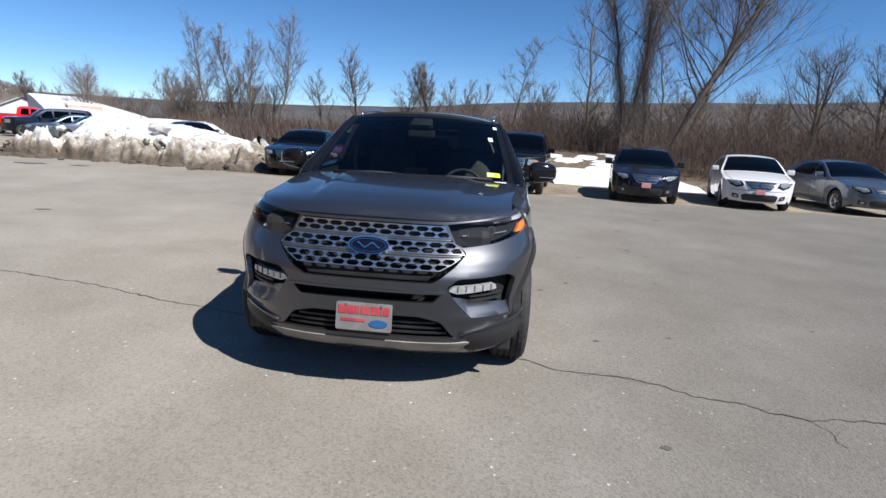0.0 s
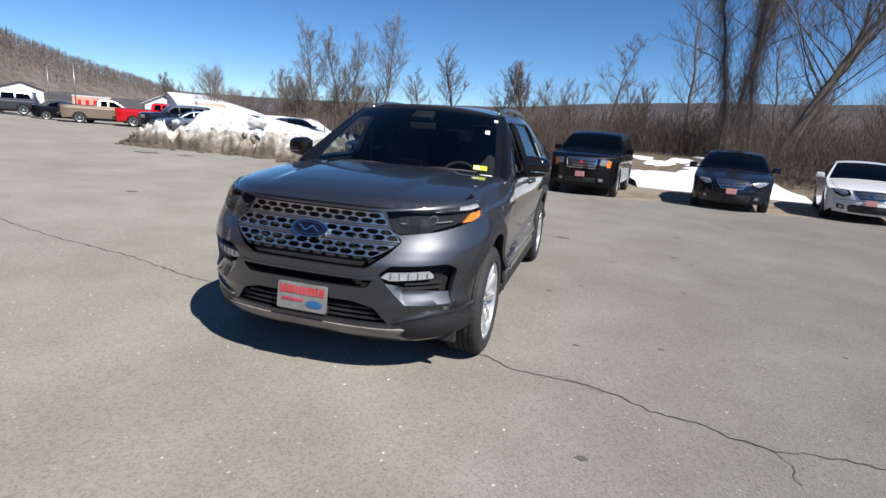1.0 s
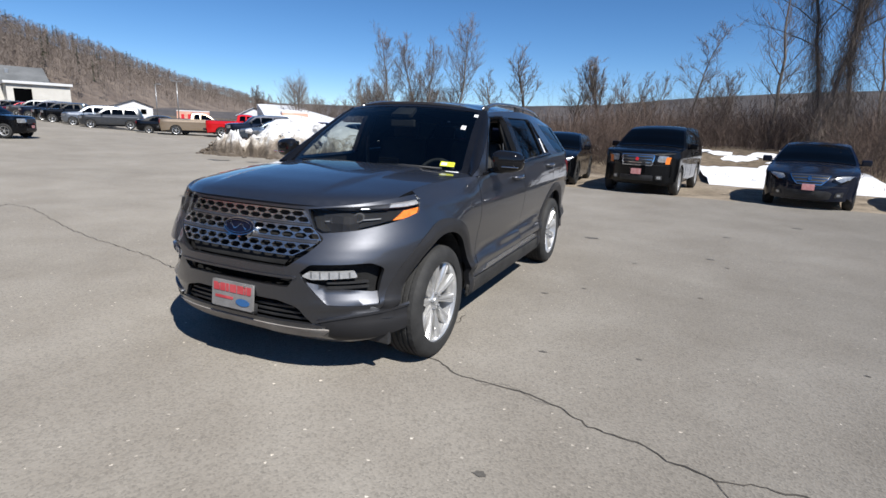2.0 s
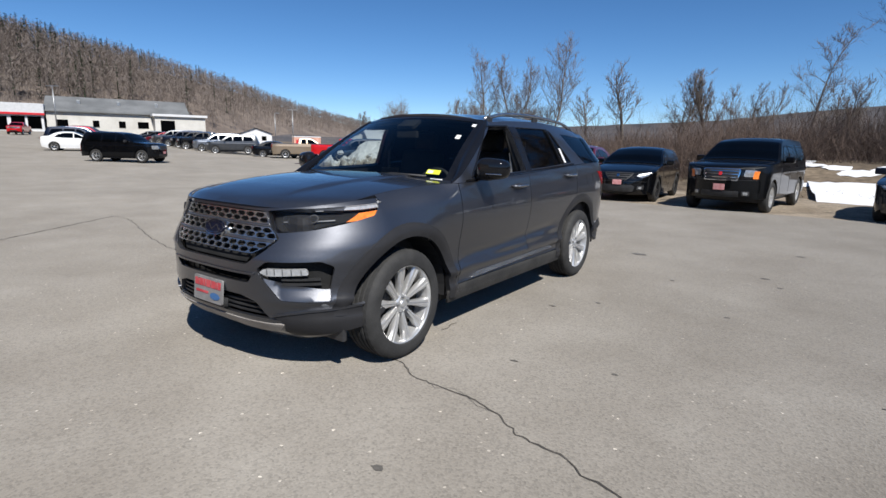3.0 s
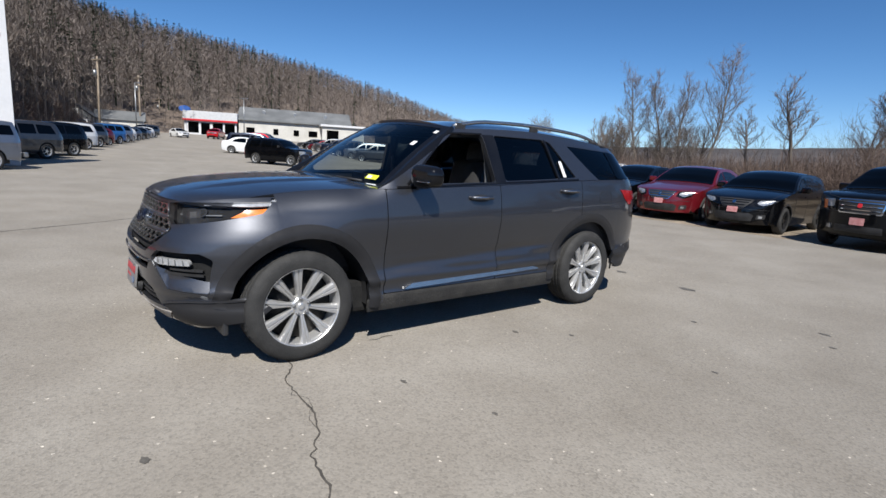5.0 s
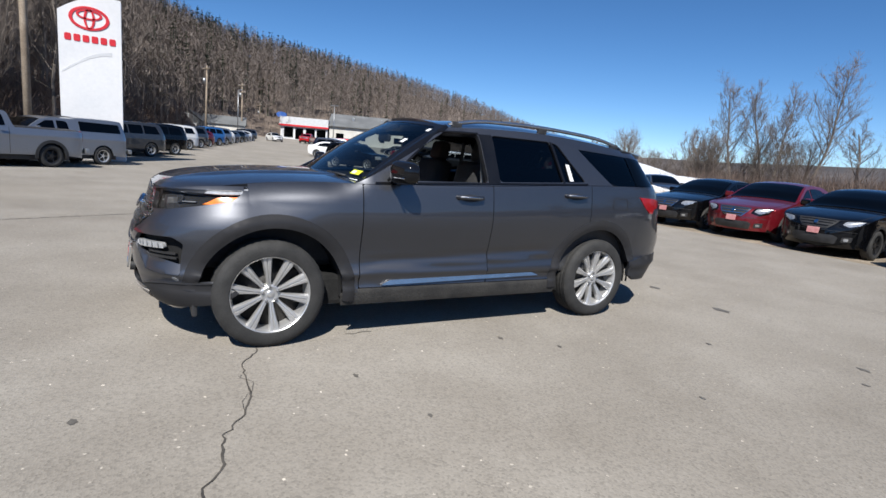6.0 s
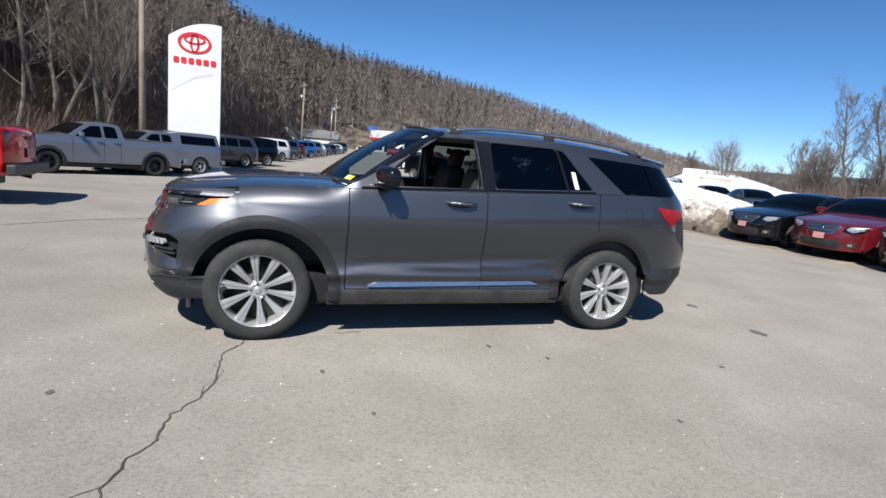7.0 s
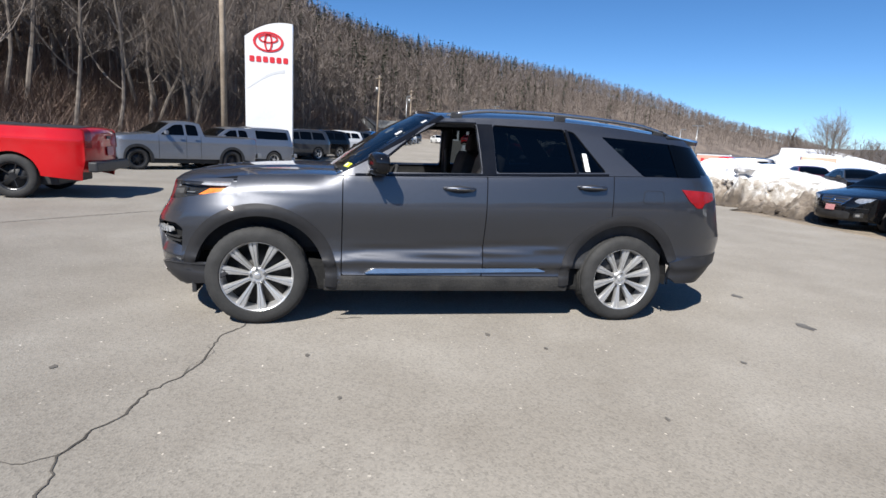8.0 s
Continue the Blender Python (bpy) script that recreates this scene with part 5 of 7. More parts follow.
                holes.append(on_nose(cell))
        band = on_nose([(-edge(z1) + .003, z1), (edge(z1) - .003, z1), (edge(zm) - .003, zm), (edge(z0) - .003, z0), (-edge(z0) + .003, z0), (-edge(zm) + .003, zm)])
        part("grille_band", sheet("grille_band", band, lambda u, v: nose(u, v, 0.004), 0.05, holes, 0.010), NICKEL, car, "satin nickel band pierced with long six-sided openings")
    chin = on_nose([(-.40, .776), (.40, .776), (.352, .722), (-.352, .722)])
    part("grille_chin", sheet("grille_chin", chin, back(0.035), 0.05, (), 0.02), MATTE, car, "black slot under the grille")
    for z in (.945, .859):
        bar = on_nose([(-edge(z) + .006, z + .0085), (edge(z) - .006, z + .0085), (edge(z) - .006, z - .0085), (-edge(z) + .006, z - .0085)])
        part("grille_bar", sheet("grille_bar", bar, lambda u, v: nose(u, v, 0.006 - 0.9 * np.abs(v - z)), 0.008, (), 0.02), DIM_NICKEL, car)
    oval = lambda a, b: on_nose([(a * math.cos(t), .902 + b * math.sin(t)) for t in np.linspace(0, 2 * math.pi, 41)[:-1]])
    badge = part("badge", sheet("badge", oval(.118, .050), lambda u, v: nose(u, v, 0.030), 0.02, (), 0.03), CHROME, car, "oval badge with a chrome rim")
    part("badge_face", sheet("badge_face", oval(.109, .042), lambda u, v: nose(u, v, 0.034), 0.02, (), 0.004), BADGE_BLUE, badge, "dark blue enamel oval")
    part("badge_line", sheet("badge_line", oval(.099, .035), lambda u, v: nose(u, v, 0.0385), 0.02, [oval(.096, .0325)], 0.003), CHROME, badge)
    wave = [(x, .902 + .012 * math.sin(x * 75)) for x in np.linspace(-.066, .066, 27)]
    part("badge_mark", sheet("badge_mark", on_nose([(x, z + .0045) for x, z in wave] + [(x, z - .0045) for x, z in wave[::-1]]), lambda u, v: nose(u, v, 0.0385), 0.012, (), 0.002), CHROME, badge, "chrome wavy line across the oval")
    # slot lip, lower grille slats, skid plate, plate
    for z in (.408, .440, .472):
        slat = on_nose([(-.48 + (z - .4) * 1.0, z + .006), (.48 - (z - .4) * 1.0, z + .006), (.48 - (z - .4) * 1.0, z - .006), (-.48 + (z - .4) * 1.0, z - .006)])
        part("intake_slat", sheet("intake_slat", slat, back(0.02), 0.05, (), 0.03), BLACK, car)
    lip = on_nose([(-.585, .375), (-.50, .385), (.50, .385), (.585, .375), (.50, .352), (-.50, .352)])
    part("intake_lip", sheet("intake_lip", lip, lambda u, v: nose(u, v, 0.008), 0.04, (), 0.02), P_HERO, car)
    skid = on_nose(rounded([(-.60, .352), (.60, .352), (.52, .285), (.20, .272), (.17, .288), (-.17, .288), (-.20, .272), (-.52, .285)], 0.012, 2))
    part("skid_plate", sheet("skid_plate", skid, lambda u, v: nose(u, v, 0.014 + 0.10 * (v - .35)), 0.03, (), 0.03), SKID, car, "scuffed silver skid plate under the bumper")
    slim = on_nose([(-.45, .668), (.45, .668), (.435, .655), (-.435, .655)])
    part("bumper_lip", sheet("bumper_lip", slim, lambda u, v: nose(u, v, 0.01), 0.04, (), 0.015), P_HERO, car)
    for s in (1, -1):
        crease = [(.535, .408), (.62, .428), (.72, .446), (.935, .472), (.935, .462), (.72, .436), (.62, .418), (.535, .398)]
        crease = on_nose([(x * s, z) for x, z in (crease if s > 0 else crease[::-1])])
        part("bumper_crease", sheet("bumper_crease", crease, lambda u, v: nose(u, v, 0.014), 0.03, (), 0.016), P_HERO, car)
        apron = [(.535, .398), (.62, .418), (.72, .436), (.93, .462), (.945, .40), (.93, .33), (.80, .285), (.60, .262), (.57, .30), (.60, .352)]
        apron = on_nose([(x * s, z) for x, z in (apron[::-1] if s > 0 else apron)])
        part("bumper_apron", sheet("bumper_apron", apron, lambda u, v: nose(u, v, 0.007), 0.03, (), 0.012), P_CLAD, car, "dark charcoal lower bumper")
        sensor = on_nose([(s * .80 + .013 * math.cos(t), .475 + .013 * math.sin(t)) for t in np.linspace(0, 2 * math.pi, 13)[:-1]])
        part("parking_sensor", sheet("parking_sensor", sensor, lambda u, v: nose(u, v, 0.003), 0.02, (), 0.004), TRIM, car)
    build_plate(car)
    # fog lamp recesses and headlamps
    for s in (1, -1):
        turn = (lambda p: p) if s > 0 else mirrored
        pocket = part("fog_recess", sheet("fog_recess", turn(fog), back(0.06), 0.04), MATTE, car, "black fog lamp recess")
        bar = turn(on_nose(rounded([(.468, .670), (.50, .695), (.735, .702), (.745, .668), (.52, .652)], 0.01, 2)))
        led = part("fog_lamp", sheet("fog_lamp", bar, back(0.012), 0.03, (), 0.03), LED, pocket, "clear bar-shaped fog lamp")
        for k in range(5):
            x = .52 + .047 * k
            cell = turn(on_nose([(x, .700), (x + .006, .700), (x + .006, .665), (x, .663)]))
            part("lamp_rib", sheet("lamp_rib", cell, back(0.008), 0.03, (), 0.006), TRIM, pocket)
        for z in (.632, .602):
            rib = turn(on_nose([(.60, z + .007), (.79, z + .010), (.79, z - .004), (.60, z - .007)]))
            part("recess_slat", sheet("recess_slat", rib, back(0.03), 0.04, (), 0.02), BLACK, pocket)
        ledge = turn(on_nose([(.468, .662), (.49, .636), (.61, .604), (.80, .572), (.826, .572), (.824, .500), (.602, .510), (.528, .588)]))
        part("recess_ledge", sheet("recess_ledge", ledge, lambda u, v: nose(u, v, 0.002 - 0.45 * np.clip(v - .505 - .9 * np.clip(.60 - np.abs(u), 0, 1), 0, .08)), 0.025, (), 0.012), P_HERO, pocket, "sunlit painted ledge under the lamp")
        light = part("headlight", sheet("headlight", turn(lamp), back(0.05), 0.035), MATTE, car, "dark headlamp unit with an amber corner")
        inner = lambda poly, depth, mat, name, th=0.02: part(name, sheet(name, turn(poly), back(depth), 0.03, (), th), mat, light)
        inner(on_nose([(.838, .972), (.905, .985), (.930, 1.010), (.915, 1.036), (.862, 1.022)]), 0.012, AMBER, "amber_reflector")
        inner(on_nose([(.70, 1.044), (.80, 1.056), (.90, 1.084), (.928, 1.080), (.912, 1.050), (.86, 1.042), (.80, 1.042), (.70, 1.036)]), 0.014, LED, "running_light", 0.012)
        inner(on_nose([(.53, .968), (.80, .985), (.80, .978), (.53, .961)]), 0.035, TRIM, "lamp_bar", 0.01)
        for x, z, r in ((.585, .975, .026), (.70, .990, .026)):
            ring = [(x + r * math.cos(t), z + r * math.sin(t)) for t in np.linspace(0, 2 * math.pi, 25)[:-1]]
            core = [(x + r * .78 * math.cos(t), z + r * .78 * math.sin(t)) for t in np.linspace(0, 2 * math.pi, 25)[:-1]]
            part("lamp_ring", sheet("lamp_ring", turn(on_nose(ring)), back(0.03), 0.02, [turn(on_nose(core))], 0.02), BLACK, light)
            part("projector", sheet("projector", turn(on_nose(core)), lambda u, v: nose(u, v, -0.03), 0.02, (), 0.0), MATTE, light)
        glass = part("lamp_lens", sheet("lamp_lens", turn(lamp), lambda u, v: nose(u, v, 0.003), 0.03, (), 0.006), LENS, light, "clear plastic lens")
        glass.visible_shadow = False
    # tail
    t_end = T_RUN[-1]
    hatch = [(-t_end, 0.40), (-t_end + .10, 0.345), (-t_end + .4, 0.33), (t_end - .4, 0.33), (t_end - .10, 0.345), (t_end, 0.40)] + [(t_end, z) for z in (0.9, float(belt(TAIL_Y)), 1.5, 1.595)] + [(-t_end, z) for z in (1.595, 1.5, float(belt(TAIL_Y)), 0.9)]
    lamps = [(t_end - .015, 1.175), (t_end - .30, 1.165), (t_end - .46, 1.15), (t_end - .46, 1.09), (t_end - .30, 1.06), (t_end - .26, 1.02), (t_end - .20, 1.02), (t_end - .10, 1.085)]
    rear_glass = rounded([(-t_end + .16, 1.30), (t_end - .16, 1.30), (t_end - .20, 1.535), (-t_end + .20, 1.535)], 0.05)
    part("tailgate", sheet("tailgate", hatch, tail, 0.05, [lamps[::-1], mirrored(lamps[::-1]), rear_glass], 0.03, flip=True), P_HERO, car)
    for s in (1, -1):
        low = [(t_end - .003, .40), (t_end - .003, .535), (t_end - .25, .585), (.02, .60), (.02, .335), (t_end - .4, .335), (t_end - .10, .35)]
        low = low if s > 0 else mirrored(low)
        part("rear_apron", sheet("rear_apron", low, lambda u, v: tail(u, v, 0.006), 0.05, (), 0.012, flip=True), P_CLAD, car, "dark charcoal lower rear bumper")
    part("rear_window", sheet("rear_window", rear_glass, lambda u, v: tail(u, v, -0.004), 0.08, (), 0.004, flip=True), PRIVACY, car)
    for s in (1, -1):
        poly = lamps if s > 0 else mirrored(lamps)
        part("taillight", sheet("taillight", poly, lambda u, v: tail(u, v, 0.006), 0.03, (), 0.04, flip=True), RED_LAMP, car, "red tail lamp wrapping the corner")
        corner = [(t_end - .0005, 1.278), (t_end - .30, 1.285), (t_end - .36, 1.535), (t_end - .0005, 1.553)]
        corner = corner if s > 0 else mirrored(corner)
        part("cargo_glass_corner", sheet("cargo_glass_corner", corner, lambda u, v: tail(u, v, 0.004), 0.05, (), 0.006, flip=True), DARK_GLASS, car)
    build_hero_top(car)
    build_cabin(car)
    build_hero_wheels(car)
    return car


def pipe_half(c, s):
    """The dark wheel house behind an arch."""
    v, f = [], []
    angles = np.linspace(-0.12, math.pi + 0.12, 20)
    for a in angles:
        y, z = c[0] + (c[2] + .012) * math.cos(a), c[1] + (c[3] + .012) * math.sin(a)
        inset = 0.10 if y < NOSE_Y - 0.1 else 0.03
        v += [(s * (0.93 - inset), y, z), (s * 0.55, y, z)]
    n = len(angles)
    for i in range(n - 1):
        q = (2 * i, 2 * i + 1, 2 * i + 3, 2 * i + 2)
        f.append(q if s > 0 else q[::-1])
    f.append(tuple(2 * i + 1 for i in range(n)) if s > 0 else tuple(2 * i + 1 for i in range(n))[::-1])
    return mesh_of("wheel_housing", v, f)


def build_plate(car):
    plate = part("dealer_plate", sheet("dealer_plate", on_nose(rounded([(-.158, .420), (.158, .420), (.158, .578), (-.158, .578)], 0.012, 3)), lambda u, v: plate_at(u, v, 0.0), 0.05, (), 0.012), PLATE_GREY, car, "grey dealer plate with red bars and a small blue oval")
    bars = [(-.145, -.098), (-.092, -.052), (-.046, -.024), (-.016, .034), (.042, .090), (.096, .108), (.114, .146)]
    for x0, x1 in bars:
        part("plate_bar", sheet("plate_bar", on_nose([(x0, .515), (x1, .515), (x1, .562), (x0, .562)]), lambda u, v: plate_at(u, v, 0.003), 0.05, (), 0.002), PLATE_RED, plate)
    part("plate_bar", sheet("plate_bar", on_nose([(-.13, .472), (.01, .472), (.01, .488), (-.13, .488)]), lambda u, v: plate_at(u, v, 0.003), 0.05, (), 0.002), PLATE_RED, plate)
    oval = on_nose([(.085 + .052 * math.cos(t), .466 + .022 * math.sin(t)) for t in np.linspace(0, 2 * math.pi, 25)[:-1]])
    part("plate_oval", sheet("plate_oval", oval, lambda u, v: plate_at(u, v, 0.004), 0.05, (), 0.002), P_BLUE, plate, "small blue oval")
    for x in (-.10, .10):
        dot = on_nose([(x + .008 * math.cos(t), .566 + .008 * math.sin(t)) for t in np.linspace(0, 2 * math.pi, 9)[:-1]])
        part("plate_screw", sheet("plate_screw", dot, lambda u, v: plate_at(u, v, 0.006), 0.05, (), 0.004), CHROME, plate)
    part("plate_mount", sheet("plate_mount", on_nose([(-.15, .40), (.15, .40), (.15, .46), (-.15, .46)]), lambda u, v: plate_at(u, v, -0.02), 0.05, (), 0.03), BLACK, car)


def plate_at(u, v, lift):
    x, y, z = nose(u * 1.0, v * 0 + 0.52)
    return x, x * 0 - 2.372 - lift + 0.05 * np.abs(x) ** 2 + 0.10 * (v - .5), v


def hood_front(x):
    """Where the bonnet's leading edge runs."""
    q = np.clip(np.abs(x) / float(body_x(NOSE_Y, 1.05)), 0, 1)
    return NOSE_Y - (NOSE_Y - float(nose_y(1.05))) * np.interp(q, N_X, N_D) + 0.006


hood_mid = curve([-2.3, -2.1, -1.9, -1.6, -1.3, -1.0, -0.85], [1.094, 1.118, 1.146, 1.180, 1.198, 1.204, 1.20])


def hood_edge(y):
    """Half width of the bonnet, up to the fender's top edge."""
    y = np.clip(np.asarray(y, float), NOSE_Y, -0.80)
    return body_x(y, fender_top(y) - 0.002) - 0.004


def hood(x, y):
    x, y = np.asarray(x, float), np.asarray(y, float)
    d = y - hood_front(x)
    edge = fender_top(y) + 0.002
    z = edge + (hood_mid(y) - edge) * (1 - np.clip(np.abs(x) / hood_edge(y), 0, 1.02) ** 2.8)
    z = z + 0.011 * step_to(-0.035, 0.035, 0.40 + 0.10 * np.clip((y + 2.2) / 1.2, 0, 1) - np.abs(x)) * step_to(0.02, 0.35, d)
    return x, y, z - 0.050 * np.exp(-np.clip(d, 0, 9) / 0.055)


def screen(a, b, lift=0.0):
    """The windscreen: a across, b up."""
    a, b = np.asarray(a, float), np.asarray(b, float)
    x = a * (0.855 + (0.69 - 0.855) * b)
    y0, z0 = -1.03 + 0.17 * a * a, 1.185 - 0.02 * a * a
    y1, z1 = -0.235 + 0.115 * a * a, 1.700 - 0.043 * a * a
    bulge = 0.035 * 4 * b * (1 - b) * (1 - 0.4 * a * a) + lift
    return x, y0 + (y1 - y0) * b - bulge * 0.53, z0 + (z1 - z0) * b + bulge * 0.85


def roof(x, y, lift=0.0):
    x, y = np.asarray(x, float), np.asarray(y, float)
    xe = body_x(np.clip(y, -0.05, 1.9), roof_edge(np.clip(y, -.05, 1.9)) - 1e-4)
    return x, y, roof_edge(y) + 0.072 * (1 - np.clip(np.abs(x) / xe, 0, 1) ** 2.6) + lift


def build_hero_top(car):
    # bonnet
    wide = float(hood_edge(NOSE_Y)) - 0.004
    front = [(x, float(hood_front(x))) for x in np.linspace(-wide, wide, 50)]
    side = [(float(hood_edge(y)), y) for y in np.linspace(NOSE_Y + 0.06, -0.87, 12)]
    back = [(x, -0.985 + 0.16 * (x / 0.84) ** 2) for x in np.linspace(0.82, -0.82, 22)]
    part("bonnet", sheet("bonnet", front + side + back + [(-x, y) for x, y in side[::-1]], hood, 0.035, (), 0.02), P_HERO, car)
    cowl = [(a, 0.0) for a in np.linspace(-0.99, 0.99, 20)] + [(0.99, -0.10), (-0.99, -0.10)]
    part("cowl", sheet("cowl", cowl, lambda a, b: (a * 0.85, -1.03 + 0.17 * a * a + 0.9 * b, 1.178 - 0.02 * a * a + 0.2 * b), (0.1, 0.04)), BLACK, car)
    for x0, y0, x1, y1 in ((-0.62, -0.965, 0.02, -0.985), (0.02, -0.965, 0.66, -0.935)):
        part("wiper", pipe("wiper", [(x0, y0, 1.198), ((x0 + x1) / 2, (y0 + y1) / 2 - .012, 1.213), (x1, y1, 1.205)], 0.009, 6), BLACK, car)
    glass = part("windscreen", sheet("windscreen", rounded([(-.955, .0), (.955, .0), (.945, .985), (-.945, .985)], 0.03), screen, (0.07, 0.06), (), 0.005), TINT, car, "tinted windscreen with stickers")
    glass.visible_shadow = False
    rim = [(-1, -.005), (1, -.005), (1, 1.0), (-1, 1.0)]
    part("windscreen_frame", sheet("windscreen_frame", rim, lambda a, b: screen(a, b, 0.002), (0.06, 0.05), [rounded([(-.93, .035), (.93, .035), (.915, .94), (-.915, .94)], 0.03)], 0.02), GLOSS_BLACK, car)
    part("sunshade_band", sheet("sunshade_band", [(-.14, .80), (.14, .80), (.12, .95), (-.12, .95)], lambda a, b: screen(a, b, -0.012), (0.06, 0.05), (), 0.03), BLACK, glass)

    def patch(name, a, b, w, h, mat, label):
        part(name, sheet(name, [(a, b), (a + w, b), (a + w, b + h), (a, b + h)], lambda p, q: screen(p, q, 0.004), 0.05, (), 0.001), mat, glass, label)
    patch("sticker", 0.735, 0.075, 0.125, 0.055, YELLOW, "yellow inspection sticker")
    patch("sticker", 0.745, 0.086, 0.05, 0.032, STICKER, "white square on the sticker")
    patch("sticker", 0.80, 0.60, 0.05, 0.065, STICKER, "small white sticker")
    patch("sticker", 0.885, 0.84, 0.045, 0.05, STICKER, "small white sticker")
    patch("sticker", 0.80, 0.012, 0.11, 0.010, STICKER, "white printed strip")
    # pillars beside the screen: a ruled skin from the glass edge to the door line
    for s in (1, -1):
        n = 22
        v, f = [], []
        for i in range(n):
            b = i / (n - 1)
            g = np.array([float(c) for c in screen(0.985 * s, b, 0.004)])
            y = -0.945 + (-0.085 + 0.945) * b ** 0.93
            z = float(belt(-0.945)) + (float(roof_edge(-0.085)) - float(belt(-0.945))) * b
            e = np.array([s * float(body_x(y, z)), y, z])
            for k in range(5):
                t = k / 4
                p = g + (e - g) * t
                p = p + np.array([s * 0.4, -0.55, 0.5]) * 0.022 * 4 * t * (1 - t)
                v.append(p)
        for i in range(n - 1):
            for k in range(4):
                q = (i * 5 + k, i * 5 + k + 1, (i + 1) * 5 + k + 1, (i + 1) * 5 + k)
                f.append(q if s > 0 else q[::-1])
        part("screen_pillar", mesh_of("screen_pillar", v, f, True), GLOSS_BLACK, car, "gloss black pillar beside the screen")
        # triangle of bodywork between pillar foot and door frame
        tri = [(-0.945, float(belt(-0.945))), (-0.70, float(belt(-0.70))), (-0.70, 1.194), (-0.215, 1.603), (-0.09, 1.615)] + [(-0.945 + 0.86 * b ** 0.93, float(belt(-0.945)) + (float(roof_edge(-.085)) - float(belt(-.945))) * b) for b in np.linspace(1, 0.04, 14)]
        part("pillar_frame", sheet("pillar_frame", tri, flank(s, 0.003), 0.04, (), 0.03, flip=s < 0), P_HERO, car)
        part("window_channel", mesh_of("window_channel", *tube([(s * float(body_x(y, z)), y, z) for y, z in ((-.70, 1.197), (-.46, 1.40), (-.215, 1.602), (-.05, 1.612), (.166, 1.618))], 0.011, 6)), GLOSS_BLACK, car)
    # roof, rails, spoiler
    edge = [(float(body_x(y, roof_edge(y) - 1e-4)) - .002, y) for y in np.linspace(-0.10, 1.95, 30)]
    tail_end = [(0.60, 2.20), (0.50, 2.34), (-0.50, 2.34), (-0.60, 2.20)]
    front = [(x, -0.235 + 0.115 * (x / 0.69) ** 2 + 0.004) for x in np.linspace(-0.66, 0.66, 20)]
    outline = front + edge + tail_end + [(-x, y) for x, y in edge[::-1]]
    part("roof", sheet("roof", outline, roof, 0.05, (), 0.03), P_HERO, car)
    spoiler = rounded([(-.60, 1.98), (.60, 1.98), (.62, 2.26), (.50, 2.40), (-.50, 2.40), (-.62, 2.26)], 0.05)
    part("roof_spoiler", sheet("roof_spoiler", spoiler, lambda x, y: roof(x, y, 0.012), 0.05, (), 0.035), P_HERO, car)
    for s in (1, -1):
        ys = np.linspace(-0.06, 2.0, 18)
        line = []
        for i, y in enumerate(ys):
            t = i / 17
            line.append((s * (float(body_x(min(y, 1.9), roof_edge(min(y, 1.9)) - 1e-4)) - 0.055), y, float(roof_edge(y)) + 0.030 + 0.030 * min(1, 7 * t, 7 * (1 - t))))
        part("roof_rail", pipe("roof_rail", line, [0.010] + [0.017] * 16 + [0.010], 8), NICKEL, car, "silver roof rail")
        for y in (0.02, 0.93, 1.9):
            x = s * (float(body_x(min(y, 1.9), roof_edge(min(y, 1.9)) - 1e-4)) - 0.055)
            part("rail_foot", block(0.028, 0.10, 0.05, (x, y, float(roof_edge(y)) + 0.028), 0.010), BLACK, car)
        # door mirror
        cap = bmesh.new()
        bmesh.ops.create_uvsphere(cap, u_segments=28, v_segments=18, radius=1)
        for v in cap.verts:
            p = v.co
            q = Vector([math.copysign(abs(c) ** 0.62, c) for c in p])
            v.co = Vector((s * (1.075 + 0.118 * q.x), -0.615 + (0.085 if q.y < 0 else 0.035) * q.y + 0.03 * q.x, 1.268 + 0.083 * q.z * (1 - 0.12 * q.x)))
        if s < 0:
            bmesh.ops.reverse_faces(cap, faces=cap.faces)
        for face in cap.faces:
            face.smooth = True
        mirror = part("door_mirror", cap, GLOSS_BLACK, car, "gloss black door mirror")
        part("mirror_arm", block(0.13, 0.075, 0.035, (s * 0.985, -0.62, 1.195), 0.012), GLOSS_BLACK, mirror)
        part("mirror_glass", block(0.19, 0.006, 0.125, (s * 1.075, -0.578, 1.268), 0.002), CHROME, mirror)
        part("mirror_signal", block(0.14, 0.02, 0.008, (s * 1.11, -0.694, 1.232), 0.003), CHROME, mirror)
        # handles
        for y0, z in ((0.012, 1.097), (1.135, 1.152)):
            x = s * float(body_x(y0, z))
            cup = [(y0 + .10 * math.cos(t), z + .030 * math.sin(t)) for t in np.linspace(0, 2 * math.pi, 25)[:-1]]
            cupo = part("handle_cup", sheet("handle_cup", cup, flank(s, 0.0025), 0.03, (), 0.002, flip=s < 0), BLACK, car)
            bar = [(x - s * .005, y0 - .125, z + .006), (x + s * .030, y0 - .10, z + .006), (x + s * .040, y0, z + .008), (x + s * .030, y0 + .10, z + .006), (x - s * .005, y0 + .125, z + .006)]
            v, f = tube(bar, [.013, .017, .019, .017, .013], 8)
            part("door_handle", mesh_of("door_handle", v, [q[::-1] for q in f], True), P_HERO, car)
            strip = [(x + s * .045, y0 - .09, z + .008), (x + s * .0555, y0, z + .010), (x + s * .045, y0 + .09, z + .008)]
            v, f = tube(strip, [.003, .006, .003], 6)
            part("handle_trim", mesh_of("handle_trim", v, [q[::-1] for q in f], True), CHROME, car)
        fuel = rounded([(1.60, 1.045), (1.805, 1.045), (1.79, 1.155), (1.61, 1.155)], 0.03, 4)
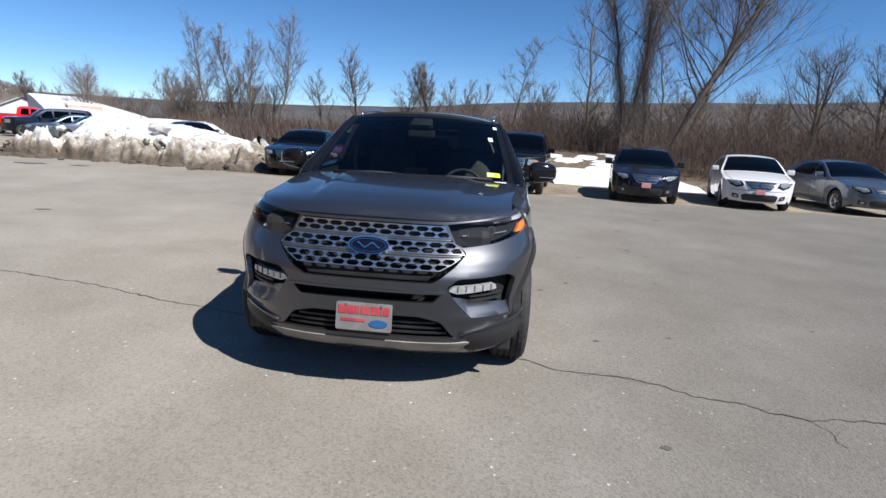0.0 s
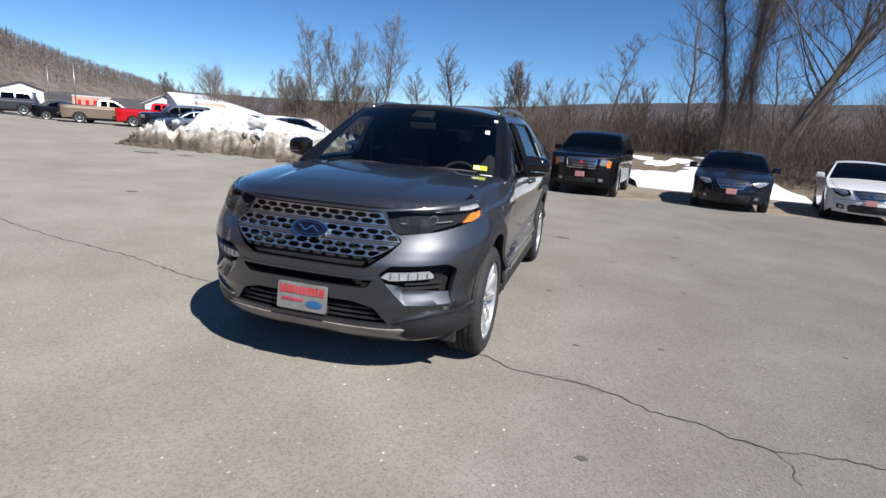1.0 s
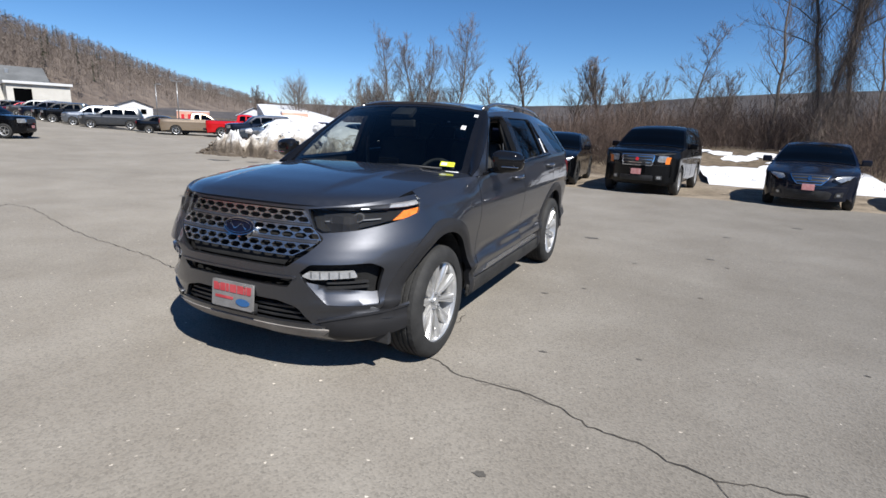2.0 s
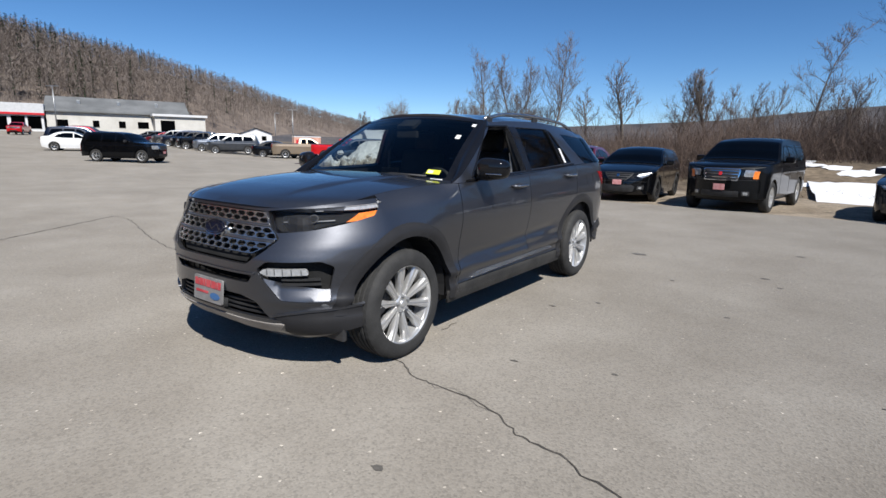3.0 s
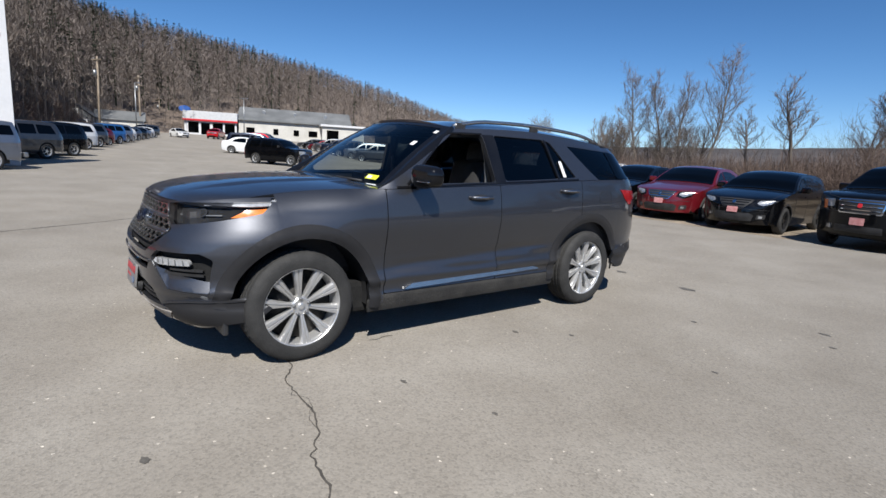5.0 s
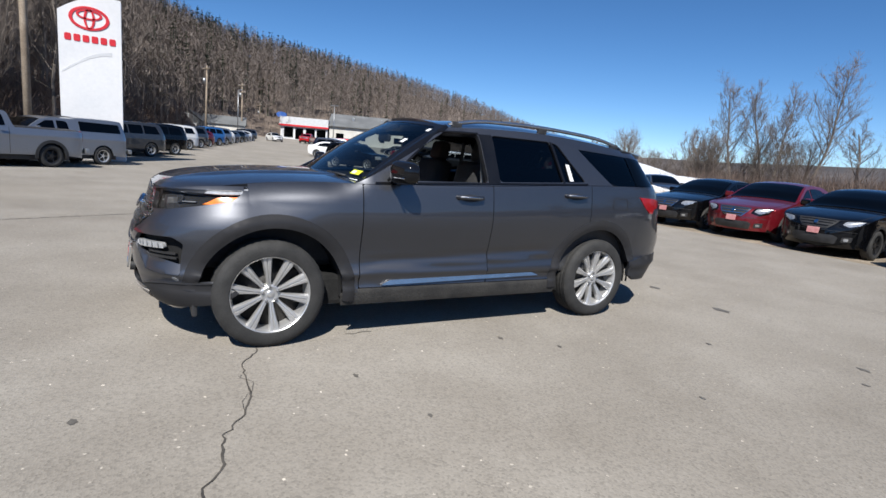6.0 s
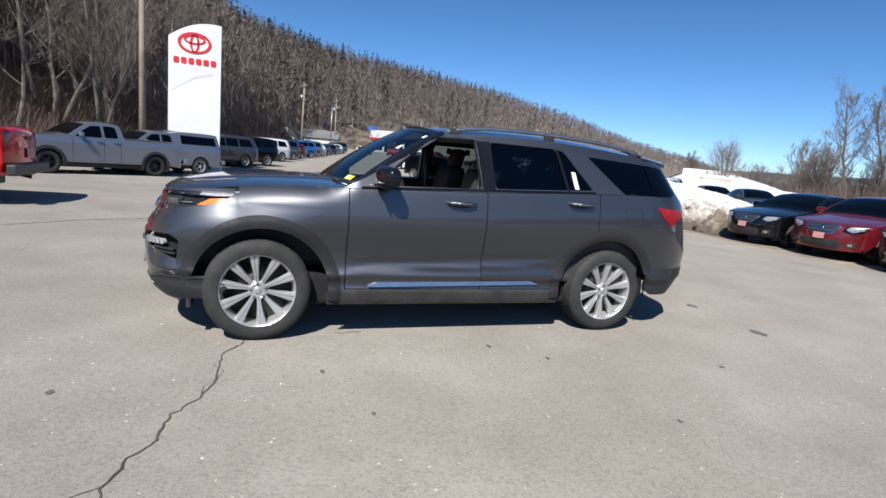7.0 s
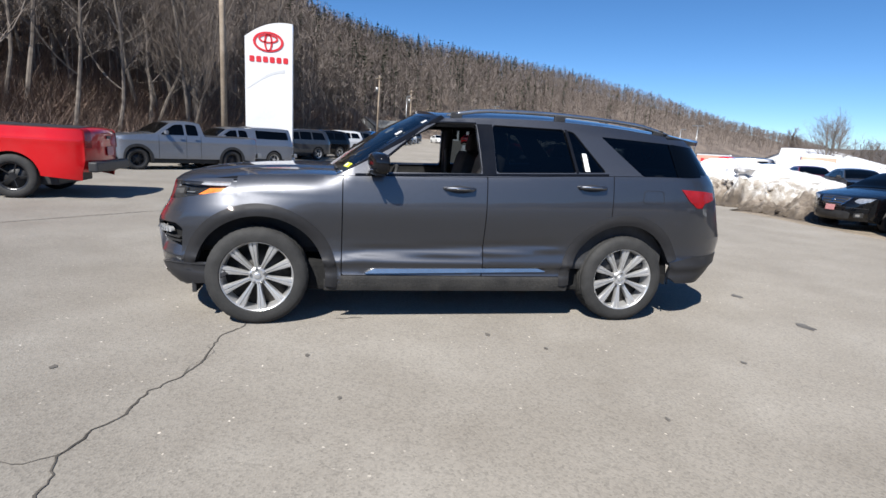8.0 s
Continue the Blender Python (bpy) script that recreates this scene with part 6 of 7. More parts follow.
        if s > 0:
            small = [(1.70 + (y - 1.70) * .965, 1.10 + (z - 1.10) * .945) for y, z in fuel]
            part("fuel_flap", sheet("fuel_flap", fuel, flank(s, 0.0025), 0.04, [small], 0.002), BLACK, car)
            tag = [(1.075, 1.285), (1.118, 1.287), (1.10, 1.43), (1.06, 1.43)]
            part("window_label", sheet("window_label", tag, flank(s, 0.003), 0.04, (), 0.002), STICKER, car, "white paper label on the rear side window")


def cushion(name, sx, sy, sz, at, bevel, turn=None):
    bm = block(sx, sy, sz, (0, 0, 0), bevel)
    bmesh.ops.subdivide_edges(bm, edges=bm.edges[:], cuts=1, use_grid_fill=True)
    if turn is not None:
        bmesh.ops.transform(bm, matrix=turn.to_4x4(), verts=bm.verts)
    bmesh.ops.translate(bm, vec=at, verts=bm.verts)
    for f in bm.faces:
        f.smooth = True
    return bm


def build_cabin(car):
    """Floor, seats, dashboard and wheel, seen through the glass and the open windows."""
    part("floor_pan", block(1.66, 3.5, 0.24, (0, -0.05, 0.36), 0.04), MATTE, car)
    part("engine_bay", block(1.36, 1.25, 0.50, (0, -1.52, 0.76), 0.05), BLACK, car)
    # unseen block added in the nose to keep sun from leaking through it
    part("nose_light_block", block(1.16, 1.15, 0.34, (0, -1.58, 0.42), 0.05), MATTE, car)
    part("dashboard", block(1.62, 0.42, 0.34, (0, -0.80, 1.0), 0.09), SEAT, car, "black soft dashboard")
    part("dash_screen", block(0.20, 0.02, 0.16, (0, -0.60, 1.16), 0.01), GLOSS_BLACK, car)
    ring = [(0.40 + 0.185 * math.cos(t), -0.50 + 0.07 * math.sin(t), 1.06 + 0.175 * math.sin(t)) for t in np.linspace(0, 2 * math.pi, 33)]
    v, f = tube(ring, 0.016, 8, False)
    part("steering_wheel", mesh_of("steering_wheel", v, [q[::-1] for q in f], True), SEAT, car)
    part("steering_hub", block(0.20, 0.06, 0.12, (0.40, -0.52, 1.05), 0.02), SEAT, car)
    lean = Matrix.Rotation(radians(-14), 3, "X")
    for x in (0.41, -0.41):
        seat = part("front_seat", cushion("front_seat", 0.52, 0.54, 0.20, (x, 0.0, 0.72), 0.07), SEAT, car, "black leather front seat")
        part("seat_back", cushion("seat_back", 0.50, 0.17, 0.62, (x, 0.34, 1.08), 0.07, lean), SEAT, seat)
        part("headrest", cushion("headrest", 0.26, 0.11, 0.20, (x, 0.45, 1.47), 0.05, lean), SEAT, seat)
        for dx in (-.05, .05):
            part("headrest_post", pipe("headrest_post", [(x + dx, .42, 1.32), (x + dx, .445, 1.42)], 0.007, 6), BLACK, seat)
    bench = part("rear_seat", cushion("rear_seat", 1.32, 0.52, 0.2, (0, 1.0, 0.74), 0.07), SEAT, car, "black rear bench")
    part("bench_back", cushion("bench_back", 1.32, 0.17, 0.60, (0, 1.33, 1.08), 0.07, lean), SEAT, bench)
    for x in (-.42, .42):
        part("bench_headrest", cushion("bench_headrest", 0.26, 0.10, 0.17, (x, 1.43, 1.43), 0.04, lean), SEAT, bench)
    part("cargo_seat", cushion("cargo_seat", 1.2, 0.2, 0.55, (0, 2.0, 1.0), 0.07, lean), SEAT, car)
    part("headliner", sheet("headliner", [(-.6, -.1), (.6, -.1), (.6, 2.1), (-.6, 2.1)], lambda x, y: roof(x, y, -0.045), 0.15, flip=True), TRIM, car)
    part("inner_mirror", block(0.24, 0.03, 0.065, (0, -0.36, 1.53), 0.012), BLACK, car)
    for s in (1, -1):
        card = [(-0.86, 0.45), (1.9, 0.45)] + [(y, float(belt(y)) - 0.01) for y in np.linspace(1.9, -0.86, 16)]
        part("door_card", sheet("door_card", card, flank(s, -0.075), 0.12, (), 0.0, flip=s > 0), SEAT, car)
        part("belt_sash", pipe("belt_sash", [(s * 0.73, 0.22, 1.56), (s * 0.76, 0.24, 1.25), (s * 0.74, 0.24, 0.8)], 0.018, 6), TRIM, car)
        part("inner_pillar", pipe("inner_pillar", [(s * 0.70, 0.235, 1.60), (s * 0.86, 0.25, 1.15)], 0.045, 6), SEAT, car)


def tread_tyre(r, w):
    """Road tyre with grooves and lugs across the tread, its outer side towards +x."""
    n = 144
    h = w / 2
    prof = [(-h + .02, r * .70), (-h, r * .725), (-h - .006, r * .81), (-h, r * .90), (-h + .014, r * .962), (-h + .03, r * .986)]
    mid = [(-.092, 1), (-.066, 1), (-.062, 0), (-.054, 0), (-.050, 1), (-.024, 1), (-.020, 0), (-.012, 0), (-.008, 1), (.012, 1), (.016, 0), (.024, 0), (.028, 1), (.050, 1), (.054, 0), (.062, 0), (.066, 1), (.092, 1)]
    v, f = [], []
    for k in range(n):
        a = 2 * math.pi * k / n
        row = list(prof)
        for j, (x, up) in enumerate(mid):
            lug = 0.0 if (k + (j // 4) * 1) % 3 else 0.003
            row.append((x, r - (0 if up else 0.009) - (lug if up else 0) - 0.25 * max(0, abs(x) - .06) ** 2 * 10))
        row += [(-x, q) for x, q in prof[::-1]]
        v += [(x, q * math.cos(a), q * math.sin(a)) for x, q in row]
    m = len(row)
    for k in range(n):
        for i in range(m - 1):
            f.append((k * m + i, k * m + i + 1, (k + 1) % n * m + i + 1, (k + 1) % n * m + i))
    me = mesh_of("tyre", v, f, True)
    me.set_sharp_from_angle(angle=radians(35))
    return me


def ten_spoke(r):
    """Polished rim with ten wide spokes, each with a groove down its middle."""
    v, f = [], []

    def ring(profile, n=60):
        b = len(v)
        m = len(profile)
        for k in range(n):
            a = 2 * math.pi * k / n
            v.extend([(x, q * math.cos(a), q * math.sin(a)) for x, q in profile])
        for k in range(n):
            for i in range(m - 1):
                f.append((b + k * m + i, b + k * m + i + 1, b + (k + 1) % n * m + i + 1, b + (k + 1) % n * m + i))
    ring([(-.10, r * .93), (.085, r * .94), (.108, r * 1.0), (.112, r * .985), (.108, r * .965), (.085, r * .945), (.03, r * .90), (-.10, r * .88)])
    ring([(.055, .001), (.072, .020), (.076, .052), (.066, .066), (.03, .072)], 40)
    for s in range(10):
        a = 2 * math.pi * (s + 0.5) / 10
        b = len(v)
        stations = [(.060, .016, .070), (.10, .017, .078), (.16, .024, .088), (.21, .031, .096), (r * .962, .038, .100)]
        for q, half, x in stations:
            for t, dx in ((-1, -.016), (-.72, 0), (-.16, .001), (0, -.010), (.16, .001), (.72, 0), (1, -.016)):
                d = t * half
                v.append((x + dx, q * math.cos(a) - d * math.sin(a), q * math.sin(a) + d * math.cos(a)))
            for t in (1, -1):
                d = t * half * .9
                v.append((x - .045, q * math.cos(a) - d * math.sin(a), q * math.sin(a) + d * math.cos(a)))
        for i in range(len(stations) - 1):
            for k in range(9):
                f.append((b + i * 9 + k, b + i * 9 + (k + 1) % 9, b + (i + 1) * 9 + (k + 1) % 9, b + (i + 1) * 9 + k))
    me = mesh_of("rim", v, f, True)
    me.set_sharp_from_angle(angle=radians(30))
    return me


def build_hero_wheels(car):
    r = 0.377
    tyre, rim = tread_tyre(r, 0.245), ten_spoke(r * 0.72)
    disc = lathe("brake_disc", [(0.02, 0.02), (0.02, 0.17), (0.0, 0.17), (0.0, 0.245), (-0.08, 0.255)], 40)
    nut = lathe("wheel_nut", [(0.0, 0.012), (0.022, 0.011), (0.026, 0.006), (0.026, 0.0005)], 8)
    cap = lathe("centre_cap", [(0.0, 0.027), (0.008, 0.025), (0.011, 0.018), (0.011, 0.0005)], 24)
    dark = surface("brake_shade", (0.02, 0.02, 0.02), (0.05, 0.047, 0.044), 8, 0.6, 0.5)
    for s in (1, -1):
        for y, spin in ((-1.5125, 7), (1.5125, -4)):
            wheel = part("wheel", disc, dark, car, at=pose(s * 0.845, y, r, spin * s, 0, 0) @ pose(0, 0, 0, 0, 0, 0 if s > 0 else 180))
            part("tyre", tyre, RUBBER, wheel, "black road tyre")
            part("rim", rim, ALLOY, wheel, "polished ten-spoke alloy rim")
            part("centre_cap", cap, ALLOY, wheel, at=pose(0.074, 0, 0))
            for k in range(5):
                a = 2 * math.pi * k / 5 + 0.31
                part("wheel_nut", nut, TRIM, wheel, at=pose(0.066, 0.054 * math.cos(a), 0.054 * math.sin(a)))
    for s in (1, -1):
        part("air_dam", block(0.26, 0.035, 0.10, (s * 0.72, -1.98, 0.275), 0.012), BLACK, car)
    part("undertray", block(1.3, 3.6, 0.06, (0, 0.1, 0.235), 0.02), BLACK, car)


HERO = build_hero()


# ---- roadside sign, poles, buildings ----
def framed(o, ex, ey, fn):
    """Carry local points (along, out, up) into the world."""
    return [(o[0] + ex[0] * a + ey[0] * b, o[1] + ex[1] * a + ey[1] * b, o[2] + c) for a, b, c in fn]


def slab(a0, a1, b0, b1, z0, z1, bevel=0.0):
    return block(a1 - a0, b1 - b0, z1 - z0, ((a0 + a1) / 2, (b0 + b1) / 2, (z0 + z1) / 2), bevel)


def build_sign():
    base = float(land(-23.5, -4.25))
    sign = thing("pylon_sign", "tall white pylon sign with a red oval emblem above parked trucks", "sign", pose(-23.5, -4.25, base, 0, 0, 90) @ Matrix.Diagonal((1.05, 1, 1.02, 1)))
    # local x runs along the face, -y towards the lot
    outline = [(-1.06, 0.0), (1.06, 0.0), (1.06, 6.62)] + [(1.06 - 2.12 * t, 6.62 - 0.72 * t ** 2.2 + 0.06 * math.sin(t * 3.14)) for t in np.linspace(0.02, 1, 14)]
    front = sheet("panel", outline, lambda u, v: (u, u * 0 - 0.30, v), 0.4, (), 0.60)
    part("panel", front, WHITE_PAINT, sign, "white painted sign panel")
    part("sign_back", sheet("sign_back", outline, lambda u, v: (u, u * 0 + 0.30, v), 0.5, flip=True), WHITE_PAINT, sign)
    face = lambda lift: (lambda u, v: (u, u * 0 - 0.30 - lift, v))

    def ring(cx, cz, a, b, w, wv):
        e = lambda da, db: [(cx + (a - da) * math.cos(t), cz + (b - db) * math.sin(t)) for t in np.linspace(0, 2 * math.pi, 49)[:-1]]
        return sheet("emblem_ring", e(0, 0), face(0.03), 0.12, [e(w, wv)], 0.03)
    part("emblem_ring", ring(-0.02, 5.72, 0.68, 0.46, 0.12, 0.09), RED_BAND, sign, "red oval ring")
    part("emblem_ring", ring(-0.02, 5.86, 0.44, 0.20, 0.09, 0.065), RED_BAND, sign)
    part("emblem_ring", ring(-0.02, 5.70, 0.19, 0.40, 0.085, 0.07), RED_BAND, sign)
    for k in range(6):
        x = -0.86 + 0.30 * k
        part("sign_bar", sheet("sign_bar", rounded([(x, 4.78), (x + .22, 4.78), (x + .22, 5.05), (x, 5.05)], 0.05, 2), face(0.02), 0.2, (), 0.02), RED_BAND, sign)
    arc = [(-0.98 + 1.7 * t, 3.55 + 0.95 * math.sin(t * 1.5)) for t in np.linspace(0, 1, 16)]
    part("sign_swoosh", sheet("sign_swoosh", arc + [(x, z - 0.07 - 0.05 * (x + 1)) for x, z in arc[::-1]], face(0.008), 0.2, (), 0.008), SNOW_GREY, sign, "faint grey curved stripe")
    part("plinth", slab(-1.15, 1.15, -0.42, 0.42, 0, 0.35, 0.03), WHITE_PAINT, sign)


SNOW_GREY = surface("pale_grey", (0.55, 0.56, 0.57), (0.63, 0.64, 0.65), 2, 0.5, fine=0.05)
CREAM = surface("cream_siding", (0.55, 0.53, 0.48), (0.66, 0.64, 0.59), 0.5, 0.6, fine=0.08)
HOUSE_GREY = surface("grey_siding", (0.10, 0.105, 0.11), (0.15, 0.155, 0.16), 0.6, 0.7, fine=0.1)
ORANGE = surface("orange_container", (0.58, 0.30, 0.22), (0.68, 0.40, 0.31), 0.8, 0.6, fine=0.1)
BUILDING_BLUE = surface("blue_panel", (0.03, 0.10, 0.36), (0.05, 0.14, 0.44), 1.0, 0.4, fine=0.05)


def build_pole(x, y, height, lean=0.0, arms=1, label="weathered wooden utility pole with a crossarm"):
    z = float(land(x, y))
    pole = thing("utility_pole", label, "utility pole", pose(x, y, z, 0, lean, 20), "utility poles along the road")
    part("pole_shaft", pipe("pole_shaft", [(0, 0, -0.3), (0.02, 0, height * .5), (0, 0, height)], [0.17, 0.145, 0.11], 10), WOODPOLE, pole)
    for k in range(arms):
        h = height - 0.5 - 1.3 * k
        part("crossarm", slab(-1.2, 1.2, -0.20, -0.10, h, h + 0.12, 0.01), WOODPOLE, pole)
        for q in (-1.1, -0.55, 0.55, 1.1):
            part("insulator", pipe("insulator", [(q, -0.15, h + .12), (q, -0.15, h + .30)], [0.05, 0.03], 6), STEEL, pole)
    part("transformer", pipe("transformer", [(0.0, -0.36, height - 2.6), (0.0, -0.36, height - 1.8)], 0.22, 10), STEEL, pole)


def build_lamp_post(x, y, height, heads=1):
    post = thing("lamp_post", "tall grey lot lamp post with flat lamp heads", "lamp post", pose(x, y, float(land(x, y)), 0, 0, 30), "lot lamp posts")
    part("post", pipe("post", [(0, 0, 0), (0, 0, height)], [0.10, 0.07], 8), STEEL, post)
    for s in (1, -1)[:heads]:
        part("lamp_head", slab(0.15 * s - (.75 if s < 0 else 0), 0.15 * s + (.75 if s > 0 else 0), -0.2, 0.2, height - .05, height + .12, 0.03), STEEL, post)


def build_dealership():
    o, ex = (-125.0, 25.3), (0.38, 0.925)
    turn = math.degrees(math.atan2(ex[1], ex[0]))
    z = 2.75
    # local x along the front, -y towards the lot
    show = thing("showroom", "flat white car showroom with a red band and dark glass front", "building", pose(o[0], o[1], z, 0, 0, turn))
    part("wall", slab(0, 10.8, 0, 12, -0.6, 4.8), WHITE_PAINT, show)
    part("fascia", slab(-0.25, 11.0, -0.5, 12.2, 3.0, 5.0, 0.04), SNOW_GREY, show, "pale grey fascia")
    part("red_band", slab(-0.3, 11.05, -0.56, -0.44, 2.85, 3.25, 0.02), RED_BAND, show, "bright red band along the fascia")
    for k in range(4):
        if k != 1:
            part("shop_window", slab(0.8 + 2.5 * k, 2.9 + 2.5 * k, -0.08, 0.05, 0.3, 2.6, 0.02), DARK_GLASS, show)
    part("doorway", slab(3.4, 5.2, -0.08, 0.05, 0.0, 2.5, 0.02), DARK_GLASS, show)
    oval = [(1.2 * math.cos(t), 0.65 * math.sin(t)) for t in np.linspace(0, 2 * math.pi, 33)[:-1]]
    part("roof_emblem", sheet("roof_emblem", oval, lambda u, v: (u + 0.2, u * 0 - 0.5, v + 5.3), 0.4, (), 0.3), BUILDING_BLUE, show, "blue oval emblem on the roof corner")
    long = thing("service_building", "long white service building with a grey metal roof", "building", pose(o[0] + 11.2 * ex[0], o[1] + 11.2 * ex[1], z, 0, 0, turn))
    part("wall", slab(0, 25, 0.5, 16, -0.6, 4.0), CREAM, long)
    v = [(-0.4, -0.1, 3.9), (25.4, -0.1, 3.9), (25.4, 8.2, 7.1), (-0.4, 8.2, 7.1), (25.4, 16.5, 3.9), (-0.4, 16.5, 3.9), (-0.4, -0.1, 3.7), (25.4, -0.1, 3.7)]
    part("roof", mesh_of("roof", v, [(0, 1, 2, 3), (3, 2, 4, 5), (6, 7, 1, 0), (0, 3, 5), (1, 4, 2)]), GREY_ROOF, long, "sloping grey metal roof")
    for k in range(3):
        part("vent", slab(5 + 7 * k, 5.6 + 7 * k, 4, 4.6, 5.5, 6.3, 0.03), STEEL, long)
    for a, b in ((1.6, 3.4), (7.5, 8.6), (12, 13.2), (15.4, 17.4)):
        part("window", slab(a, b, 0.40, 0.55, 0.9, 2.2, 0.02), DARK_GLASS, long)
    annex = thing("service_annex", "low white annex with a flat overhanging roof", "building", pose(o[0] + 29.4 * ex[0], o[1] + 29.4 * ex[1], z, 0, 0, turn))
    part("wall", slab(0, 9.4, -6.0, 0.2, -0.6, 3.3), CREAM, annex)
    part("flat_roof", slab(-0.4, 9.8, -6.5, 0.2, 3.3, 3.75, 0.03), WHITE_PAINT, annex)
    part("garage_door", slab(1.0, 3.6, -6.08, -5.95, 0, 2.5, 0.02), DARK_GLASS, annex)


def gable(name, label, x, y, turn, w, d, wall_h, roof_h, wall_mat, roof_mat, lift=0.0, windows=2):
    z = float(slope(x)) + lift
    house = thing(name, label, "building", pose(x, y, z, 0, 0, turn))
    part("wall", slab(-w / 2, w / 2, -d / 2, d / 2, -0.5, wall_h), wall_mat, house)
    e = 0.35
    v = [(-w / 2 - e, -d / 2 - e, wall_h - .1), (w / 2 + e, -d / 2 - e, wall_h - .1), (w / 2 + e, d / 2 + e, wall_h - .1), (-w / 2 - e, d / 2 + e, wall_h - .1), (0, -d / 2 - e, wall_h + roof_h), (0, d / 2 + e, wall_h + roof_h)]
    part("roof", mesh_of("roof", v, [(0, 4, 5, 3), (4, 1, 2, 5)]), roof_mat, house)
    part("gable_end", mesh_of("gable_end", [(-w / 2, -d / 2, wall_h), (w / 2, -d / 2, wall_h), (0, -d / 2, wall_h + roof_h * .95)], [(0, 1, 2)]), wall_mat, house)
    part("gable_end", mesh_of("gable_end", [(w / 2, d / 2, wall_h), (-w / 2, d / 2, wall_h), (0, d / 2, wall_h + roof_h * .95)], [(0, 1, 2)]), wall_mat, house)
    for k in range(windows):
        a = -w / 2 + (k + 0.5) * w / windows
        part("window", slab(a - .45, a + .45, -d / 2 - .05, -d / 2 + .05, wall_h * .35, wall_h * .75, 0.02), STICKER if wall_mat is HOUSE_GREY else DARK_GLASS, house)
    if wall_mat is HOUSE_GREY:
        part("attic_window", slab(-.5, .5, -d / 2 - .06, -d / 2 + .02, wall_h + .3, wall_h + 1.1, 0.02), STICKER, house)
    return house


def build_far_places():
    gable("house", "dark grey gabled house with white trimmed windows", -105.5, 4.9, 75, 5.0, 7, 2.2, 1.9, HOUSE_GREY, GREY_ROOF, 0.0)
    gable("house", "pale house with a grey gabled roof", -106.8, 11.0, -10, 8.0, 7.0, 2.0, 1.6, CREAM, GREY_ROOF, 0.0)
    gable("shed", "white gabled shed beyond the lot", -80.7, 80.3, -132, 6.0, 9, 2.3, 1.6, WHITE_PAINT, WHITE_PAINT, -1.5, 3)
    gable("shed", "low pale building with a red side behind the parked cars", -92, 62, 60, 6, 5, 2.1, 1.1, WHITE_PAINT, GREY_ROOF, -0.8, 2)
    for x, y, w in ((-97.6, 105.6, 7.0), (-48.2, 54.8, 3.4), (-90.5, 74.0, 6.0)):
        box = thing("storage_container", "faded orange storage container with dark bars", "container", pose(x, y, float(slope(x)) - (0.5 if x > -60 else 1.6), 0, 0, 48), "orange containers beyond the lot")
        part("shell", slab(-w / 2, w / 2, -1.2, 1.2, 0, 2.6, 0.03), ORANGE, box)
        part("top_edge", slab(-w / 2 - .03, w / 2 + .03, -1.23, 1.23, 2.45, 2.65, 0.02), WHITE_PAINT, box)
        for k in range(4):
            a = -w / 2 + 0.8 + k * (w - 1.2) / 4
            part("panel_bar", slab(a, a + .55, -1.26, -1.2, 0.7, 1.9, 0.01), RED_BAND, box)
    build_pole(-26.0, -6.9, 13.0, label="tall weathered wooden utility pole behind the sign")
    build_pole(-83.2, 5.5, 10.3, lean=1.5)
    build_pole(-104.4, 13.7, 9.95, lean=-1.0, arms=2)
    build_pole(-133.4, 22.0, 7.6)
    build_pole(-143.0, 25.6, 6.0, lean=9)
    build_lamp_post(-96.0, 29.0, 7.5, 2)
    build_lamp_post(-94.0, 11.5, 8.0, 1)
    build_lamp_post(-75.0, 58.0, 7.0, 2)
    build_lamp_post(-88.0, 64.0, 7.0, 1)


build_sign()
build_dealership()
build_far_places()


# ---- trees, brush, woods ----
class Strands:
    """Collects thin three-sided branches and ribbons into one mesh."""

    def __init__(self):
        self.v, self.f = [], []

    def limb(self, pts, radii, sides=3):
        b = len(self.v)
        n = len(pts)
        for i in range(n):
            p = pts[i]
            q, o = pts[min(i + 1, n - 1)], pts[max(i - 1, 0)]
            d = (q[0] - o[0], q[1] - o[1], q[2] - o[2])
            m = math.sqrt(d[0] ** 2 + d[1] ** 2 + d[2] ** 2) or 1
            d = (d[0] / m, d[1] / m, d[2] / m)
            u = (-d[1], d[0], 0) if abs(d[2]) < 0.95 else (1, 0, 0)
            m = math.hypot(u[0], u[1]) or 1
            u = (u[0] / m, u[1] / m, 0)
            w = (d[1] * u[2] - d[2] * u[1], d[2] * u[0] - d[0] * u[2], d[0] * u[1] - d[1] * u[0])
            r = radii[i]
            for k in range(sides):
                c, s = math.cos(2 * math.pi * k / sides) * r, math.sin(2 * math.pi * k / sides) * r
                self.v.append((p[0] + u[0] * c + w[0] * s, p[1] + u[1] * c + w[1] * s, p[2] + u[2] * c + w[2] * s))
        for i in range(n - 1):
            for k in range(sides):
                self.f.append((b + i * sides + k, b + i * sides + (k + 1) % sides, b + (i + 1) * sides + (k + 1) % sides, b + (i + 1) * sides + k))

    def sliver(self, p, q, w, angle):
        b = len(self.v)
        dx, dy = math.cos(angle) * w, math.sin(angle) * w
        self.v += [(p[0] - dx, p[1] - dy, p[2]), (p[0] + dx, p[1] + dy, p[2]), q]
        self.f.append((b, b + 1, b + 2))

    def mesh(self, name):
        return mesh_of(name, self.v, self.f, False)


